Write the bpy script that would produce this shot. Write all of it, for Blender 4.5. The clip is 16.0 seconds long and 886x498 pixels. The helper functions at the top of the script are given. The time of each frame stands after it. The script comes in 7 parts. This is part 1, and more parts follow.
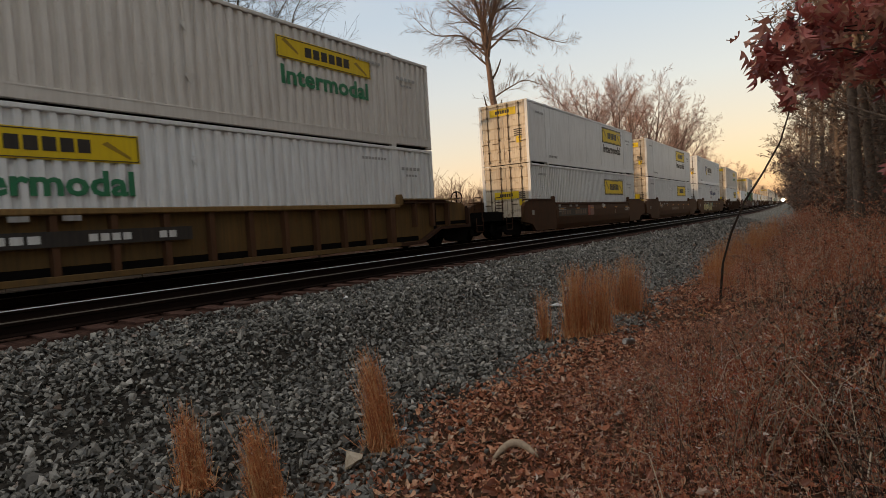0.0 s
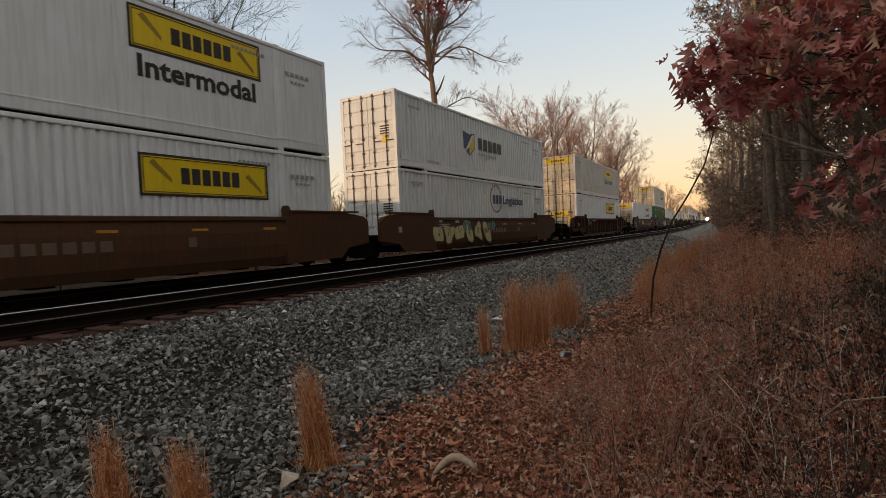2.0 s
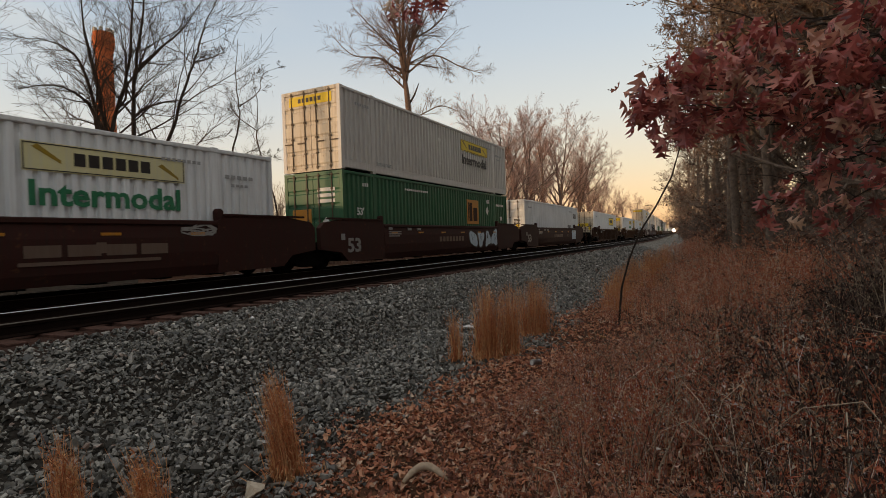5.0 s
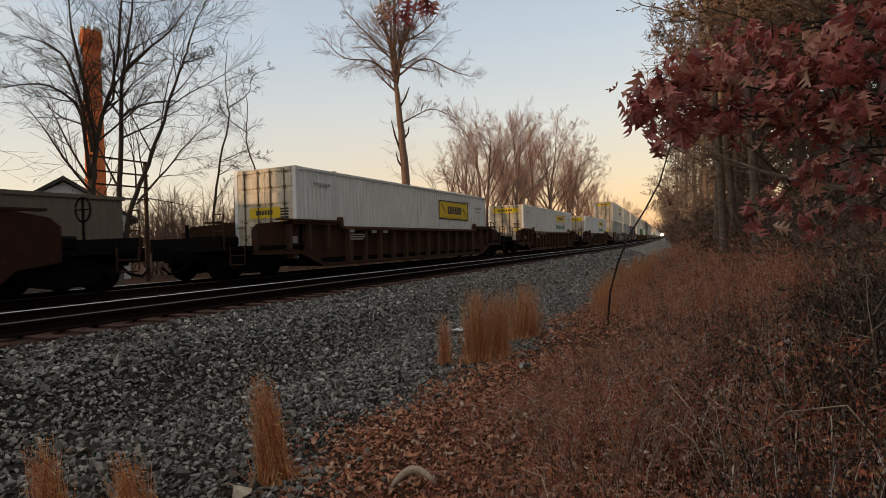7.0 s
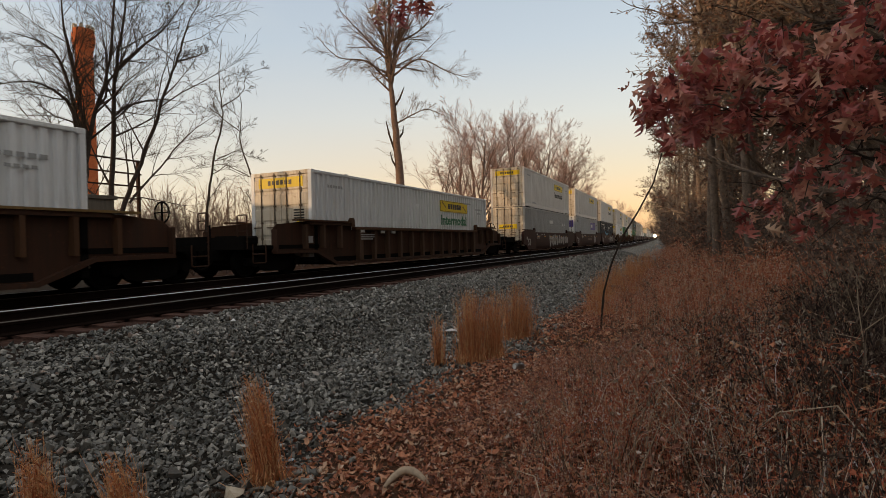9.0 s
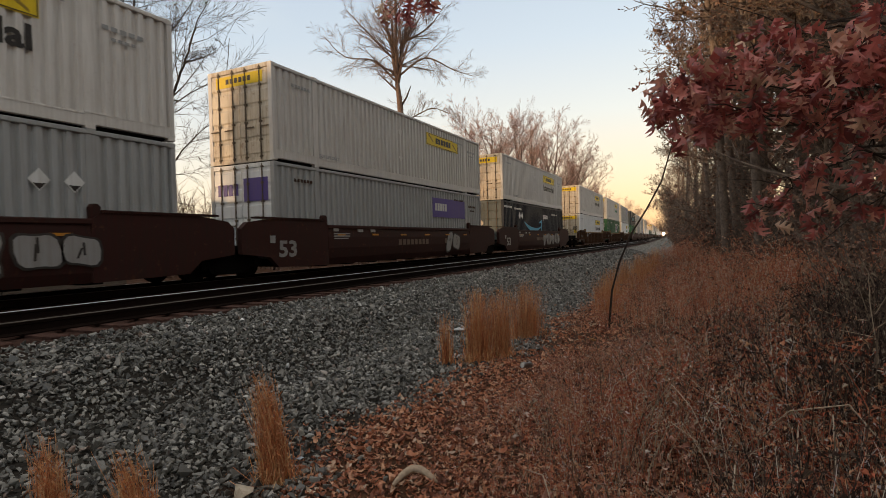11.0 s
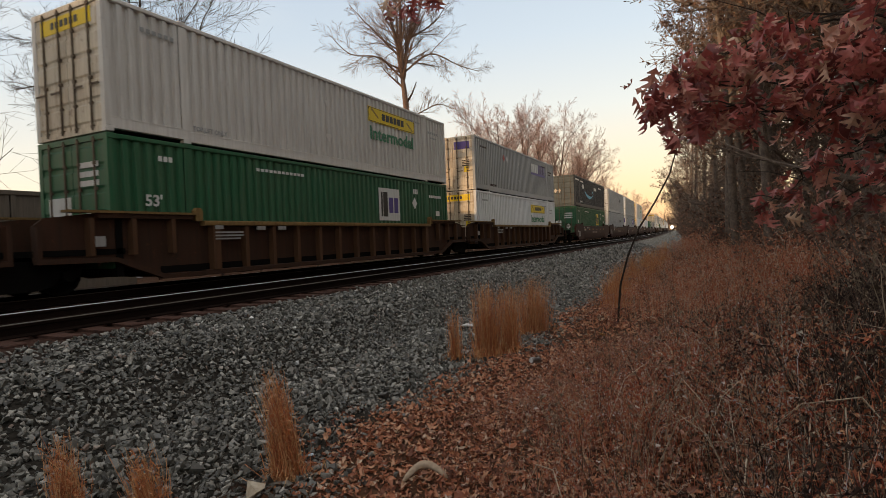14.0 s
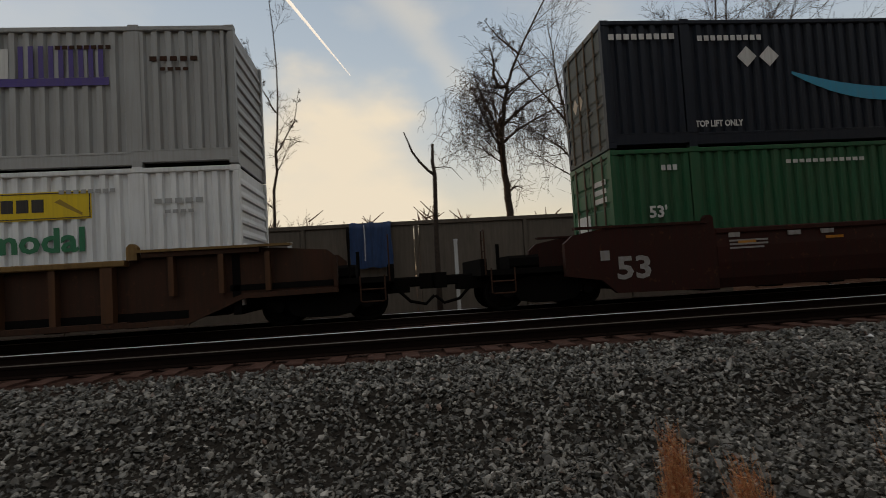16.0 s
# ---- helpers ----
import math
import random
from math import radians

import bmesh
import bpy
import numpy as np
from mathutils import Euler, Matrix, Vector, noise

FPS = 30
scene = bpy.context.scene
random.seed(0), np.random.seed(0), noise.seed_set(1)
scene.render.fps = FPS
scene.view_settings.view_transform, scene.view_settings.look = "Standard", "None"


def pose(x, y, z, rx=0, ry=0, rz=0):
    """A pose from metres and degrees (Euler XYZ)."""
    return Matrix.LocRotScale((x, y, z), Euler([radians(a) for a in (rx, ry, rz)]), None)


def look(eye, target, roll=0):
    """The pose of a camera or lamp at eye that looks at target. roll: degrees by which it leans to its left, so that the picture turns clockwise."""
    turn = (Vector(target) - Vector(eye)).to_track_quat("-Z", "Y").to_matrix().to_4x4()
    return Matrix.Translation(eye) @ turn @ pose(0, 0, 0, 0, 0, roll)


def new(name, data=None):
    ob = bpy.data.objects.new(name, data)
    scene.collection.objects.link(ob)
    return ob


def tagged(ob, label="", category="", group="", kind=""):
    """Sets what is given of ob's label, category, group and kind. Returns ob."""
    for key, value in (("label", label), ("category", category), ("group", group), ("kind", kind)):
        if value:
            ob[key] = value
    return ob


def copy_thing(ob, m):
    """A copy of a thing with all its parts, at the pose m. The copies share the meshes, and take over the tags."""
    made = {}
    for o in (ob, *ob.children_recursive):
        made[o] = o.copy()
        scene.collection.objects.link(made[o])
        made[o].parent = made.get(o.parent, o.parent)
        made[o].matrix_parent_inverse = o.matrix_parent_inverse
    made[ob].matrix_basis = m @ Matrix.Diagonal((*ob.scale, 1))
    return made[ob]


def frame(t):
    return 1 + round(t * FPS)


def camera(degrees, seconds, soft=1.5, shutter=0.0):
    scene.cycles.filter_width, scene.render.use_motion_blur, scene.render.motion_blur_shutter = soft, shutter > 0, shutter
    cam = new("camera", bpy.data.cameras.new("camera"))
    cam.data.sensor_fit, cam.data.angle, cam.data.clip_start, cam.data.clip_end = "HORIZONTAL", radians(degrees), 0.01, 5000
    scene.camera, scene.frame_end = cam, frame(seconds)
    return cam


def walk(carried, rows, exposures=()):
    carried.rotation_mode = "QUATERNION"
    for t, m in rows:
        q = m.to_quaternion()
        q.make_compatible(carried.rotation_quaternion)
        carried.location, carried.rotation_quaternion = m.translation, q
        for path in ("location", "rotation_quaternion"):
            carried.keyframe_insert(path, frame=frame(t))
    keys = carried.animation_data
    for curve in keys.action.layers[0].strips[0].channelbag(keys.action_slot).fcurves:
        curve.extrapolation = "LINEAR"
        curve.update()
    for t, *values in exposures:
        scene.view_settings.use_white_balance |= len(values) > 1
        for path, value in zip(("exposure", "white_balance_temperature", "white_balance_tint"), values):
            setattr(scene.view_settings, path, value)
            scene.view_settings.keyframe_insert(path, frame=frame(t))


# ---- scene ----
V = 22.905                      # train speed, metres a second
EYE = (0.0, 0.0, 1.055)
cam = camera(78.28, 16.0, soft=0.8, shutter=0.05)
# seconds, yaw, pitch, roll; the line of the track runs along +Y
VIEW = """
0 35.84 -2.8 3.4;0.5 33.77 -2.02 3.08;1 32.78 -1.7 2.85;1.5 31.15 -1.68 2.8;2 29.77 -1.66 2.6;2.5 28.94 -1.4 2.3
3 28.38 -1.32 2.28;3.5 28.0 -1.29 2.05;4 27.57 -1.22 2.05;4.5 27.2 -1.1 2.0;5 26.85 -0.98 1.82;7.5 25.58 -0.66 1.4
8 25.36 -0.65 1.29;8.5 25.16 -0.65 1.27;11 25.94 -0.76 1.5;11.5 27.28 -0.6 1.85;12 28.0 -0.81 2.2;12.5 27.77 -0.87 2.22
13 27.39 -1.0 2.25;13.5 26.95 -1.12 2.25;14 26.71 -1.14 2.2;14.5 27.7 -0.64 2.4;15 33.9 0.74 3.3;15.5 51.2 2.3 3.9;16 84.1 2.71 3.45
"""
PATH = [tuple(float(n) for n in row.split()) for row in VIEW.replace("\n", ";").split(";") if row.strip()]
walk(cam, [(t, pose(*EYE, 90 + p, r, y)) for t, y, p, r in PATH], [(t, e, 7850, 12) for t, e in ((0, 2.2), (3, 2.2), (5, 2.1), (8.5, 2.1), (11, 2.4), (12, 2.15), (13, 2.15), (14, 2.4), (15, 2.35), (15.5, 2.25), (16, 1.75))])

# ---- light: low evening sun behind the railway, clear sky ----
SUN_AZ, SUN_EL = 140.0, 3.6     # degrees to the left of the track's line, degrees up
world = bpy.data.worlds.new("evening_sky")
scene.world = world
world.use_nodes = True
wn, wl = world.node_tree.nodes, world.node_tree.links
wn.clear()
w_out, w_bg = wn.new("ShaderNodeOutputWorld"), wn.new("ShaderNodeBackground")
w_sky = wn.new("ShaderNodeTexSky")
w_sky.sky_type, w_sky.sun_disc = "NISHITA", False
w_sky.sun_elevation, w_sky.sun_rotation = radians(SUN_EL), radians(-SUN_AZ)
w_sky.air_density, w_sky.dust_density, w_sky.ozone_density = 1.0, 0.6, 1.0
w_bg.inputs["Strength"].default_value = 0.15
# evening haze: peach at the horizon, pale blue above
w_tc, w_sep = wn.new("ShaderNodeTexCoord"), wn.new("ShaderNodeSeparateXYZ")
wl.new(w_tc.outputs["Generated"], w_sep.inputs["Vector"])
w_haze = wn.new("ShaderNodeValToRGB")
def sky_ramp(node, stops):
    while len(node.color_ramp.elements) < len(stops):
        node.color_ramp.elements.new(0.5)
    for e, (at, c) in zip(node.color_ramp.elements, stops):
        e.position, e.color = at, (*c, 1)
    wl.new(w_sep.outputs["Z"], node.inputs["Fac"])


# last stop of both ramps: unseen zenith, brightened to light the ground
sky_ramp(w_haze, ((0.0, (1.30, 0.80, 0.54)), (0.05, (1.27, 0.89, 0.67)), (0.12, (1.12, 0.99, 0.89)), (0.22, (0.96, 1.06, 1.20)), (0.34, (0.76, 0.96, 1.26)), (0.48, (0.62, 0.83, 1.16)), (0.75, (1.05, 1.08, 1.16))))
w_pale = wn.new("ShaderNodeValToRGB")
sky_ramp(w_pale, ((0.0, (1.26, 1.10, 0.95)), (0.06, (1.16, 1.09, 1.03)), (0.14, (1.02, 1.06, 1.14)), (0.24, (0.86, 1.00, 1.22)), (0.34, (0.71, 0.92, 1.24)), (0.48, (0.60, 0.81, 1.15)), (0.75, (1.05, 1.08, 1.16))))
# the peach is strongest along the line, paler across it
w_north = wn.new("ShaderNodeMapRange")
w_north.interpolation_type = "SMOOTHSTEP"
w_north.inputs["From Min"].default_value, w_north.inputs["From Max"].default_value = 0.55, 0.97
wl.new(w_sep.outputs["Y"], w_north.inputs["Value"])
w_hue = wn.new("ShaderNodeMix")
w_hue.data_type = "RGBA"
wl.new(w_north.outputs["Result"], w_hue.inputs["Factor"])
wl.new(w_pale.outputs["Color"], w_hue.inputs["A"])
wl.new(w_haze.outputs["Color"], w_hue.inputs["B"])
# thin cloud low in the west
w_map = wn.new("ShaderNodeMapping")
w_map.inputs["Scale"].default_value = (1.6, 2.6, 5.0)
w_cl = wn.new("ShaderNodeTexNoise")
w_cl.inputs["Scale"].default_value, w_cl.inputs["Detail"].default_value = 1.7, 5
wl.new(w_tc.outputs["Generated"], w_map.inputs["Vector"])
wl.new(w_map.outputs["Vector"], w_cl.inputs["Vector"])
w_cov = wn.new("ShaderNodeMapRange")
w_cov.inputs["From Min"].default_value, w_cov.inputs["From Max"].default_value = 0.48, 0.72
wl.new(w_cl.outputs["Fac"], w_cov.inputs["Value"])
w_west = wn.new("ShaderNodeMapRange")
w_west.inputs["From Min"].default_value, w_west.inputs["From Max"].default_value = -0.55, -0.95
wl.new(w_sep.outputs["X"], w_west.inputs["Value"])
w_amt = wn.new("ShaderNodeMath")
w_amt.operation = "MULTIPLY"
wl.new(w_cov.outputs["Result"], w_amt.inputs[0])
wl.new(w_west.outputs["Result"], w_amt.inputs[1])
w_mix, w_cloud = wn.new("ShaderNodeMix"), wn.new("ShaderNodeMix")
w_mix.data_type = w_cloud.data_type = "RGBA"
w_mix.inputs["Factor"].default_value = 0.86
wl.new(w_sky.outputs["Color"], w_mix.inputs["A"])
wl.new(w_hue.outputs["Result"], w_mix.inputs["B"])
# a sunlit bank of cloud over the yard, ragged at its edge
w_dot = wn.new("ShaderNodeVectorMath")
w_dot.operation = "DOT_PRODUCT"
w_dot.inputs[1].default_value = Vector((-0.97, -0.075, 0.20)).normalized()
wl.new(w_tc.outputs["Generated"], w_dot.inputs[0])
w_rag = wn.new("ShaderNodeMath")
w_rag.operation, w_rag.inputs[1].default_value = "MULTIPLY_ADD", 0.05
wl.new(w_cl.outputs["Fac"], w_rag.inputs[0])
wl.new(w_dot.outputs["Value"], w_rag.inputs[2])
w_glow = wn.new("ShaderNodeMapRange")
w_glow.interpolation_type = "SMOOTHSTEP"
w_glow.inputs["From Min"].default_value, w_glow.inputs["From Max"].default_value = 1.000, 1.026
wl.new(w_rag.outputs[0], w_glow.inputs["Value"])
w_top = wn.new("ShaderNodeMath")
w_top.operation, w_top.use_clamp = "MULTIPLY_ADD", True
w_top.inputs[1].default_value = 0.28
wl.new(w_amt.outputs[0], w_top.inputs[0])
# a long thin streak of cirrus beside it
c_a, c_b = Vector((-0.897, 0.053, 0.44)), Vector((-0.926, 0.165, 0.34))
w_off = wn.new("ShaderNodeVectorMath")
w_off.operation = "DOT_PRODUCT"
w_off.inputs[1].default_value = c_a.cross(c_b).normalized()
wl.new(w_tc.outputs["Generated"], w_off.inputs[0])
w_sway = wn.new("ShaderNodeMath")
w_sway.operation, w_sway.inputs[1].default_value = "MULTIPLY_ADD", 0.09
wl.new(w_cl.outputs["Fac"], w_sway.inputs[0])
wl.new(w_off.outputs["Value"], w_sway.inputs[2])
w_abs = wn.new("ShaderNodeMath")
w_sub = wn.new("ShaderNodeMath")
w_sub.operation, w_sub.inputs[1].default_value = "SUBTRACT", 0.045
wl.new(w_sway.outputs[0], w_sub.inputs[0])
w_abs.operation = "ABSOLUTE"
wl.new(w_sub.outputs[0], w_abs.inputs[0])
w_thin = wn.new("ShaderNodeMapRange")
w_thin.interpolation_type = "SMOOTHSTEP"
w_thin.inputs["From Min"].default_value, w_thin.inputs["From Max"].default_value, w_thin.inputs["To Max"].default_value = 0.045, 0.0, 0.30
wl.new(w_abs.outputs[0], w_thin.inputs["Value"])
w_mid = wn.new("ShaderNodeVectorMath")
w_mid.operation = "DOT_PRODUCT"
w_mid.inputs[1].default_value = (c_a + c_a + c_b).normalized()
wl.new(w_tc.outputs["Generated"], w_mid.inputs[0])
w_end = wn.new("ShaderNodeMapRange")
w_end.interpolation_type = "SMOOTHSTEP"
w_end.inputs["From Min"].default_value, w_end.inputs["From Max"].default_value = 0.985, 0.995
wl.new(w_mid.outputs["Value"], w_end.inputs["Value"])
w_cirrus = wn.new("ShaderNodeMath")
w_cirrus.operation = "MULTIPLY_ADD"
wl.new(w_thin.outputs["Result"], w_cirrus.inputs[0])
wl.new(w_end.outputs["Result"], w_cirrus.inputs[1])
wl.new(w_glow.outputs["Result"], w_cirrus.inputs[2])
wl.new(w_cirrus.outputs[0], w_top.inputs[2])
wl.new(w_top.outputs[0], w_cloud.inputs["Factor"])
wl.new(w_mix.outputs["Result"], w_cloud.inputs["A"])
w_cloud.inputs["B"].default_value = (1.52, 1.47, 1.32, 1)
wl.new(w_cloud.outputs["Result"], w_bg.inputs["Color"])
wl.new(w_bg.outputs["Background"], w_out.inputs["Surface"])
sun = new("sun", bpy.data.lights.new("sun", "SUN"))
sun.data.energy, sun.data.angle, sun.data.color = 0.6, radians(0.6), (1.0, 0.72, 0.48)
_a, _e = radians(SUN_AZ), radians(SUN_EL)
sun.matrix_world = look((-math.sin(_a) * math.cos(_e) * 50, math.cos(_a) * math.cos(_e) * 50, math.sin(_e) * 50), (0, 0, 0))

# ---- materials ----
def node_mat(name):
    m = bpy.data.materials.new(name)
    m.use_nodes = True
    nt = m.node_tree
    return m, nt.nodes, nt.links, nt.nodes["Principled BSDF"]


def coords(ns, ls, scale=(1, 1, 1), space="Object"):
    tc, mp = ns.new("ShaderNodeTexCoord"), ns.new("ShaderNodeMapping")
    mp.inputs["Scale"].default_value = scale
    ls.new(tc.outputs[space], mp.inputs["Vector"])
    return mp.outputs["Vector"]


def noise_node(ns, ls, vec, scale, detail=4, rough=0.6):
    n = ns.new("ShaderNodeTexNoise")
    n.inputs["Scale"].default_value, n.inputs["Detail"].default_value, n.inputs["Roughness"].default_value = scale, detail, rough
    ls.new(vec, n.inputs["Vector"])
    return n.outputs["Fac"]


def ramp(ns, ls, fac, stops):
    r = ns.new("ShaderNodeValToRGB")
    els = r.color_ramp.elements
    while len(els) < len(stops):
        els.new(0.5)
    for e, (p, c) in zip(els, stops):
        e.position, e.color = p, (*c, 1) if len(c) == 3 else (c[0], c[0], c[0], 1)
    ls.new(fac, r.inputs["Fac"])
    return r.outputs["Color"]


def blend(ns, ls, fac, a, b, how="MIX"):
    m = ns.new("ShaderNodeMix")
    m.data_type, m.blend_type = "RGBA", how
    for sock, v in ((m.inputs["Factor"], fac), (m.inputs["A"], a), (m.inputs["B"], b)):
        if hasattr(v, "is_linked") or hasattr(v, "links"):
            ls.new(v, sock)
        elif isinstance(v, (int, float)):
            sock.default_value = v
        else:
            sock.default_value = (*v, 1)
    return m.outputs["Result"]


def bump(ns, ls, bsdf, height, strength=0.4, distance=0.01):
    b = ns.new("ShaderNodeBump")
    b.inputs["Strength"].default_value, b.inputs["Distance"].default_value = strength, distance
    ls.new(height, b.inputs["Height"])
    ls.new(b.outputs["Normal"], bsdf.inputs["Normal"])


def painted(name, colour, dirt=(0.16, 0.12, 0.09), amount=0.45, rough=0.5, rust=0.0, metal=0.0, gloss=0.25):
    """Weathered paint: fine vertical streaks, broad grime, a few rust blooms."""
    m, ns, ls, bs = node_mat(name)
    streak = noise_node(ns, ls, coords(ns, ls, (6, 6, 0.35)), 2.2, 5, 0.65)
    broad = noise_node(ns, ls, coords(ns, ls), 0.8, 4)
    f1 = ramp(ns, ls, streak, [(0.42, (0,)), (0.78, (amount,))])
    f2 = ramp(ns, ls, broad, [(0.40, (0,)), (0.75, (amount * 0.8,))])
    c = blend(ns, ls, f1, colour, dirt)
    c = blend(ns, ls, f2, c, tuple(0.5 * a + 0.5 * b for a, b in zip(colour, dirt)))
    oi = ns.new("ShaderNodeObjectInfo")
    c = blend(ns, ls, 1.0, c, ramp(ns, ls, oi.outputs["Random"], [(0, (0.86,)), (1, (1.0,))]), "MULTIPLY")
    if rust:
        spots = noise_node(ns, ls, coords(ns, ls), 5.0, 8, 0.7)
        c = blend(ns, ls, ramp(ns, ls, spots, [(0.60, (0,)), (0.66, (rust,))]), c, (0.13, 0.05, 0.022))
    ls.new(c, bs.inputs["Base Color"])
    bs.inputs["Roughness"].default_value, bs.inputs["Metallic"].default_value = rough, metal
    bump(ns, ls, bs, noise_node(ns, ls, coords(ns, ls), 30, 3), 0.15, 0.004)
    bs.inputs["Specular IOR Level"].default_value = 0.5 if metal else gloss
    return m


def speckled(name, stops, scale=3.0, rough=0.9, fine=40, depth=0.01, by="Object"):
    m, ns, ls, bs = node_mat(name)
    vec = coords(ns, ls, space=by)
    c = ramp(ns, ls, noise_node(ns, ls, vec, scale, 6, 0.65), stops)
    f = noise_node(ns, ls, vec, fine, 4)
    c = blend(ns, ls, 1.0, c, ramp(ns, ls, f, [(0.3, (0.65,)), (0.7, (1.0,))]), "MULTIPLY")
    ls.new(c, bs.inputs["Base Color"])
    bs.inputs["Roughness"].default_value, bs.inputs["Specular IOR Level"].default_value = rough, 0.12
    bump(ns, ls, bs, f, 0.6, depth)
    return m


def per_piece(name, stops, rough=0.85, fine=25, two_sided=0.0, gloss=0.2):
    """Loose pieces joined in one mesh: each island takes a colour of its own."""
    m, ns, ls, bs = node_mat(name)
    g = ns.new("ShaderNodeNewGeometry")
    c = ramp(ns, ls, g.outputs["Random Per Island"], stops)
    f = noise_node(ns, ls, coords(ns, ls), fine, 3)
    c = blend(ns, ls, 1.0, c, ramp(ns, ls, f, [(0.3, (0.7,)), (0.7, (1.0,))]), "MULTIPLY")
    ls.new(c, bs.inputs["Base Color"])
    bs.inputs["Roughness"].default_value, bs.inputs["Specular IOR Level"].default_value = rough, gloss
    if two_sided:
        tr, mx = ns.new("ShaderNodeBsdfTranslucent"), ns.new("ShaderNodeMixShader")
        ls.new(c, tr.inputs["Color"])
        mx.inputs["Fac"].default_value = two_sided
        ls.new(bs.outputs["BSDF"], mx.inputs[1])
        ls.new(tr.outputs["BSDF"], mx.inputs[2])
        ls.new(mx.outputs["Shader"], ns["Material Output"].inputs["Surface"])
    return m


M = {
    "white": painted("white_paint", (0.70, 0.71, 0.71), amount=0.3),
    "offwhite": painted("aged_white_paint", (0.61, 0.58, 0.54), (0.20, 0.14, 0.10), 0.36, rust=0.12),
    "cream": painted("dirty_white_paint", (0.60, 0.53, 0.42), (0.19, 0.10, 0.045), 0.85, rust=0.5),
    "grey": painted("grey_paint", (0.33, 0.335, 0.33), amount=0.35),
    "green": painted("green_paint", (0.013, 0.10, 0.045), amount=0.3),
    "weathered": painted("weathered_grey_green_paint", (0.10, 0.115, 0.11), (0.05, 0.05, 0.045), 0.7, 0.6, 0.2),
    "navy": painted("navy_paint", (0.009, 0.014, 0.024), (0.05, 0.05, 0.05), 0.3),
    "tan": painted("yellow_brown_paint", (0.15, 0.085, 0.032), (0.05, 0.04, 0.025), 0.8, 0.7, 0.6, gloss=0.08),
    "tan_top": painted("worn_yellow_paint", (0.21, 0.125, 0.05), (0.08, 0.05, 0.025), 0.7, 0.65, 0.6, gloss=0.08),
    "brown": painted("brown_paint", (0.085, 0.036, 0.018), (0.03, 0.03, 0.02), 0.8, 0.65, 0.5, gloss=0.08),
    # ribs lighter than the dark walls: the light they catch is painted in
    "rib": painted("worn_lit_rib_paint", (0.098, 0.046, 0.024), (0.05, 0.03, 0.02), 0.8, 0.65, 0.5, gloss=0.08),
    "rib_dark": painted("worn_lit_dark_rib_paint", (0.085, 0.045, 0.029), (0.04, 0.03, 0.02), 0.8, 0.65, 0.4, gloss=0.08),
    "oxide": painted("oxide_red_paint", (0.045, 0.015, 0.012), (0.02, 0.02, 0.016), 0.7, 0.6, 0.4, gloss=0.08),
    "dark": painted("dark_brown_paint", (0.060, 0.027, 0.017), (0.02, 0.02, 0.015), 0.7, 0.7, 0.4, gloss=0.08),
    # near-black: the shade under the cars is put into this sooty colour
    "black": painted("shaded_sooty_steel", (0.007, 0.0065, 0.006), (0.012, 0.009, 0.007), 0.6, 0.9, gloss=0.02),
    "steel": painted("worn_steel", (0.30, 0.29, 0.28), (0.12, 0.08, 0.05), 0.5, 0.38, metal=0.9),
    "rod": painted("rusty_rod_steel", (0.13, 0.095, 0.065), (0.06, 0.035, 0.02), 0.7, 0.7),
    "yellow": painted("yellow_sign_paint", (0.72, 0.50, 0.02), (0.30, 0.18, 0.03), 0.3),
    "mustard": painted("dark_mustard_sign_paint", (0.30, 0.19, 0.02), amount=0.3),
    "straw": painted("faded_straw_sign_paint", (0.62, 0.56, 0.30), (0.50, 0.48, 0.40), 0.6),
    "ink": painted("black_lettering", (0.025, 0.022, 0.02), amount=0.2),
    "leaf_green": painted("green_lettering", (0.015, 0.16, 0.075), amount=0.2),
    "pale": painted("white_lettering", (0.62, 0.62, 0.60), amount=0.4),
    "blue_ink": painted("blue_lettering", (0.03, 0.045, 0.12), amount=0.2),
    "violet": painted("violet_sign_paint", (0.075, 0.05, 0.22), amount=0.25),
    "cyan": painted("cyan_sign_paint", (0.03, 0.30, 0.46), amount=0.25),
    "orange": painted("orange_sign_paint", (0.50, 0.20, 0.02), amount=0.4),
    "red": painted("red_sign_paint", (0.45, 0.05, 0.04), amount=0.3),
    "lime": painted("lime_spray_paint", (0.38, 0.42, 0.06), amount=0.4),
    "sky_spray": painted("pale_blue_spray_paint", (0.46, 0.56, 0.64), amount=0.35),
    "teal_spray": painted("teal_spray_paint", (0.055, 0.21, 0.19), amount=0.4),
    "rose": painted("faded_red_paint", (0.34, 0.085, 0.060), amount=0.5),
    "rose_grey": painted("faded_pink_paint", (0.19, 0.090, 0.080), amount=0.6),
    "cream_spray": painted("cream_spray_paint", (0.48, 0.42, 0.20), amount=0.5),
    "grey_spray": painted("grey_spray_paint", (0.30, 0.29, 0.28), amount=0.6),
    "faded": painted("faded_lettering", (0.12, 0.075, 0.055), amount=0.5),
    "tie": speckled("weathered_tie_wood", [(0.3, (0.045, 0.023, 0.018)), (0.7, (0.13, 0.066, 0.050))], 6, fine=60),
    "rail_edge": painted("worn_rail_steel", (0.09, 0.075, 0.062), (0.04, 0.03, 0.024), 0.5, 0.5, gloss=0.3),
    "rail": painted("rusty_rail_steel", (0.015, 0.008, 0.006), (0.007, 0.005, 0.004), 0.5, 0.8, gloss=0.05),
}

# pale and barely metallic: the rail's glint is put into its colour
_m, _ns, _ls, _bs = node_mat("polished_glint_steel")
_bs.inputs["Base Color"].default_value, _bs.inputs["Metallic"].default_value = (0.62, 0.62, 0.64, 1), 0.3
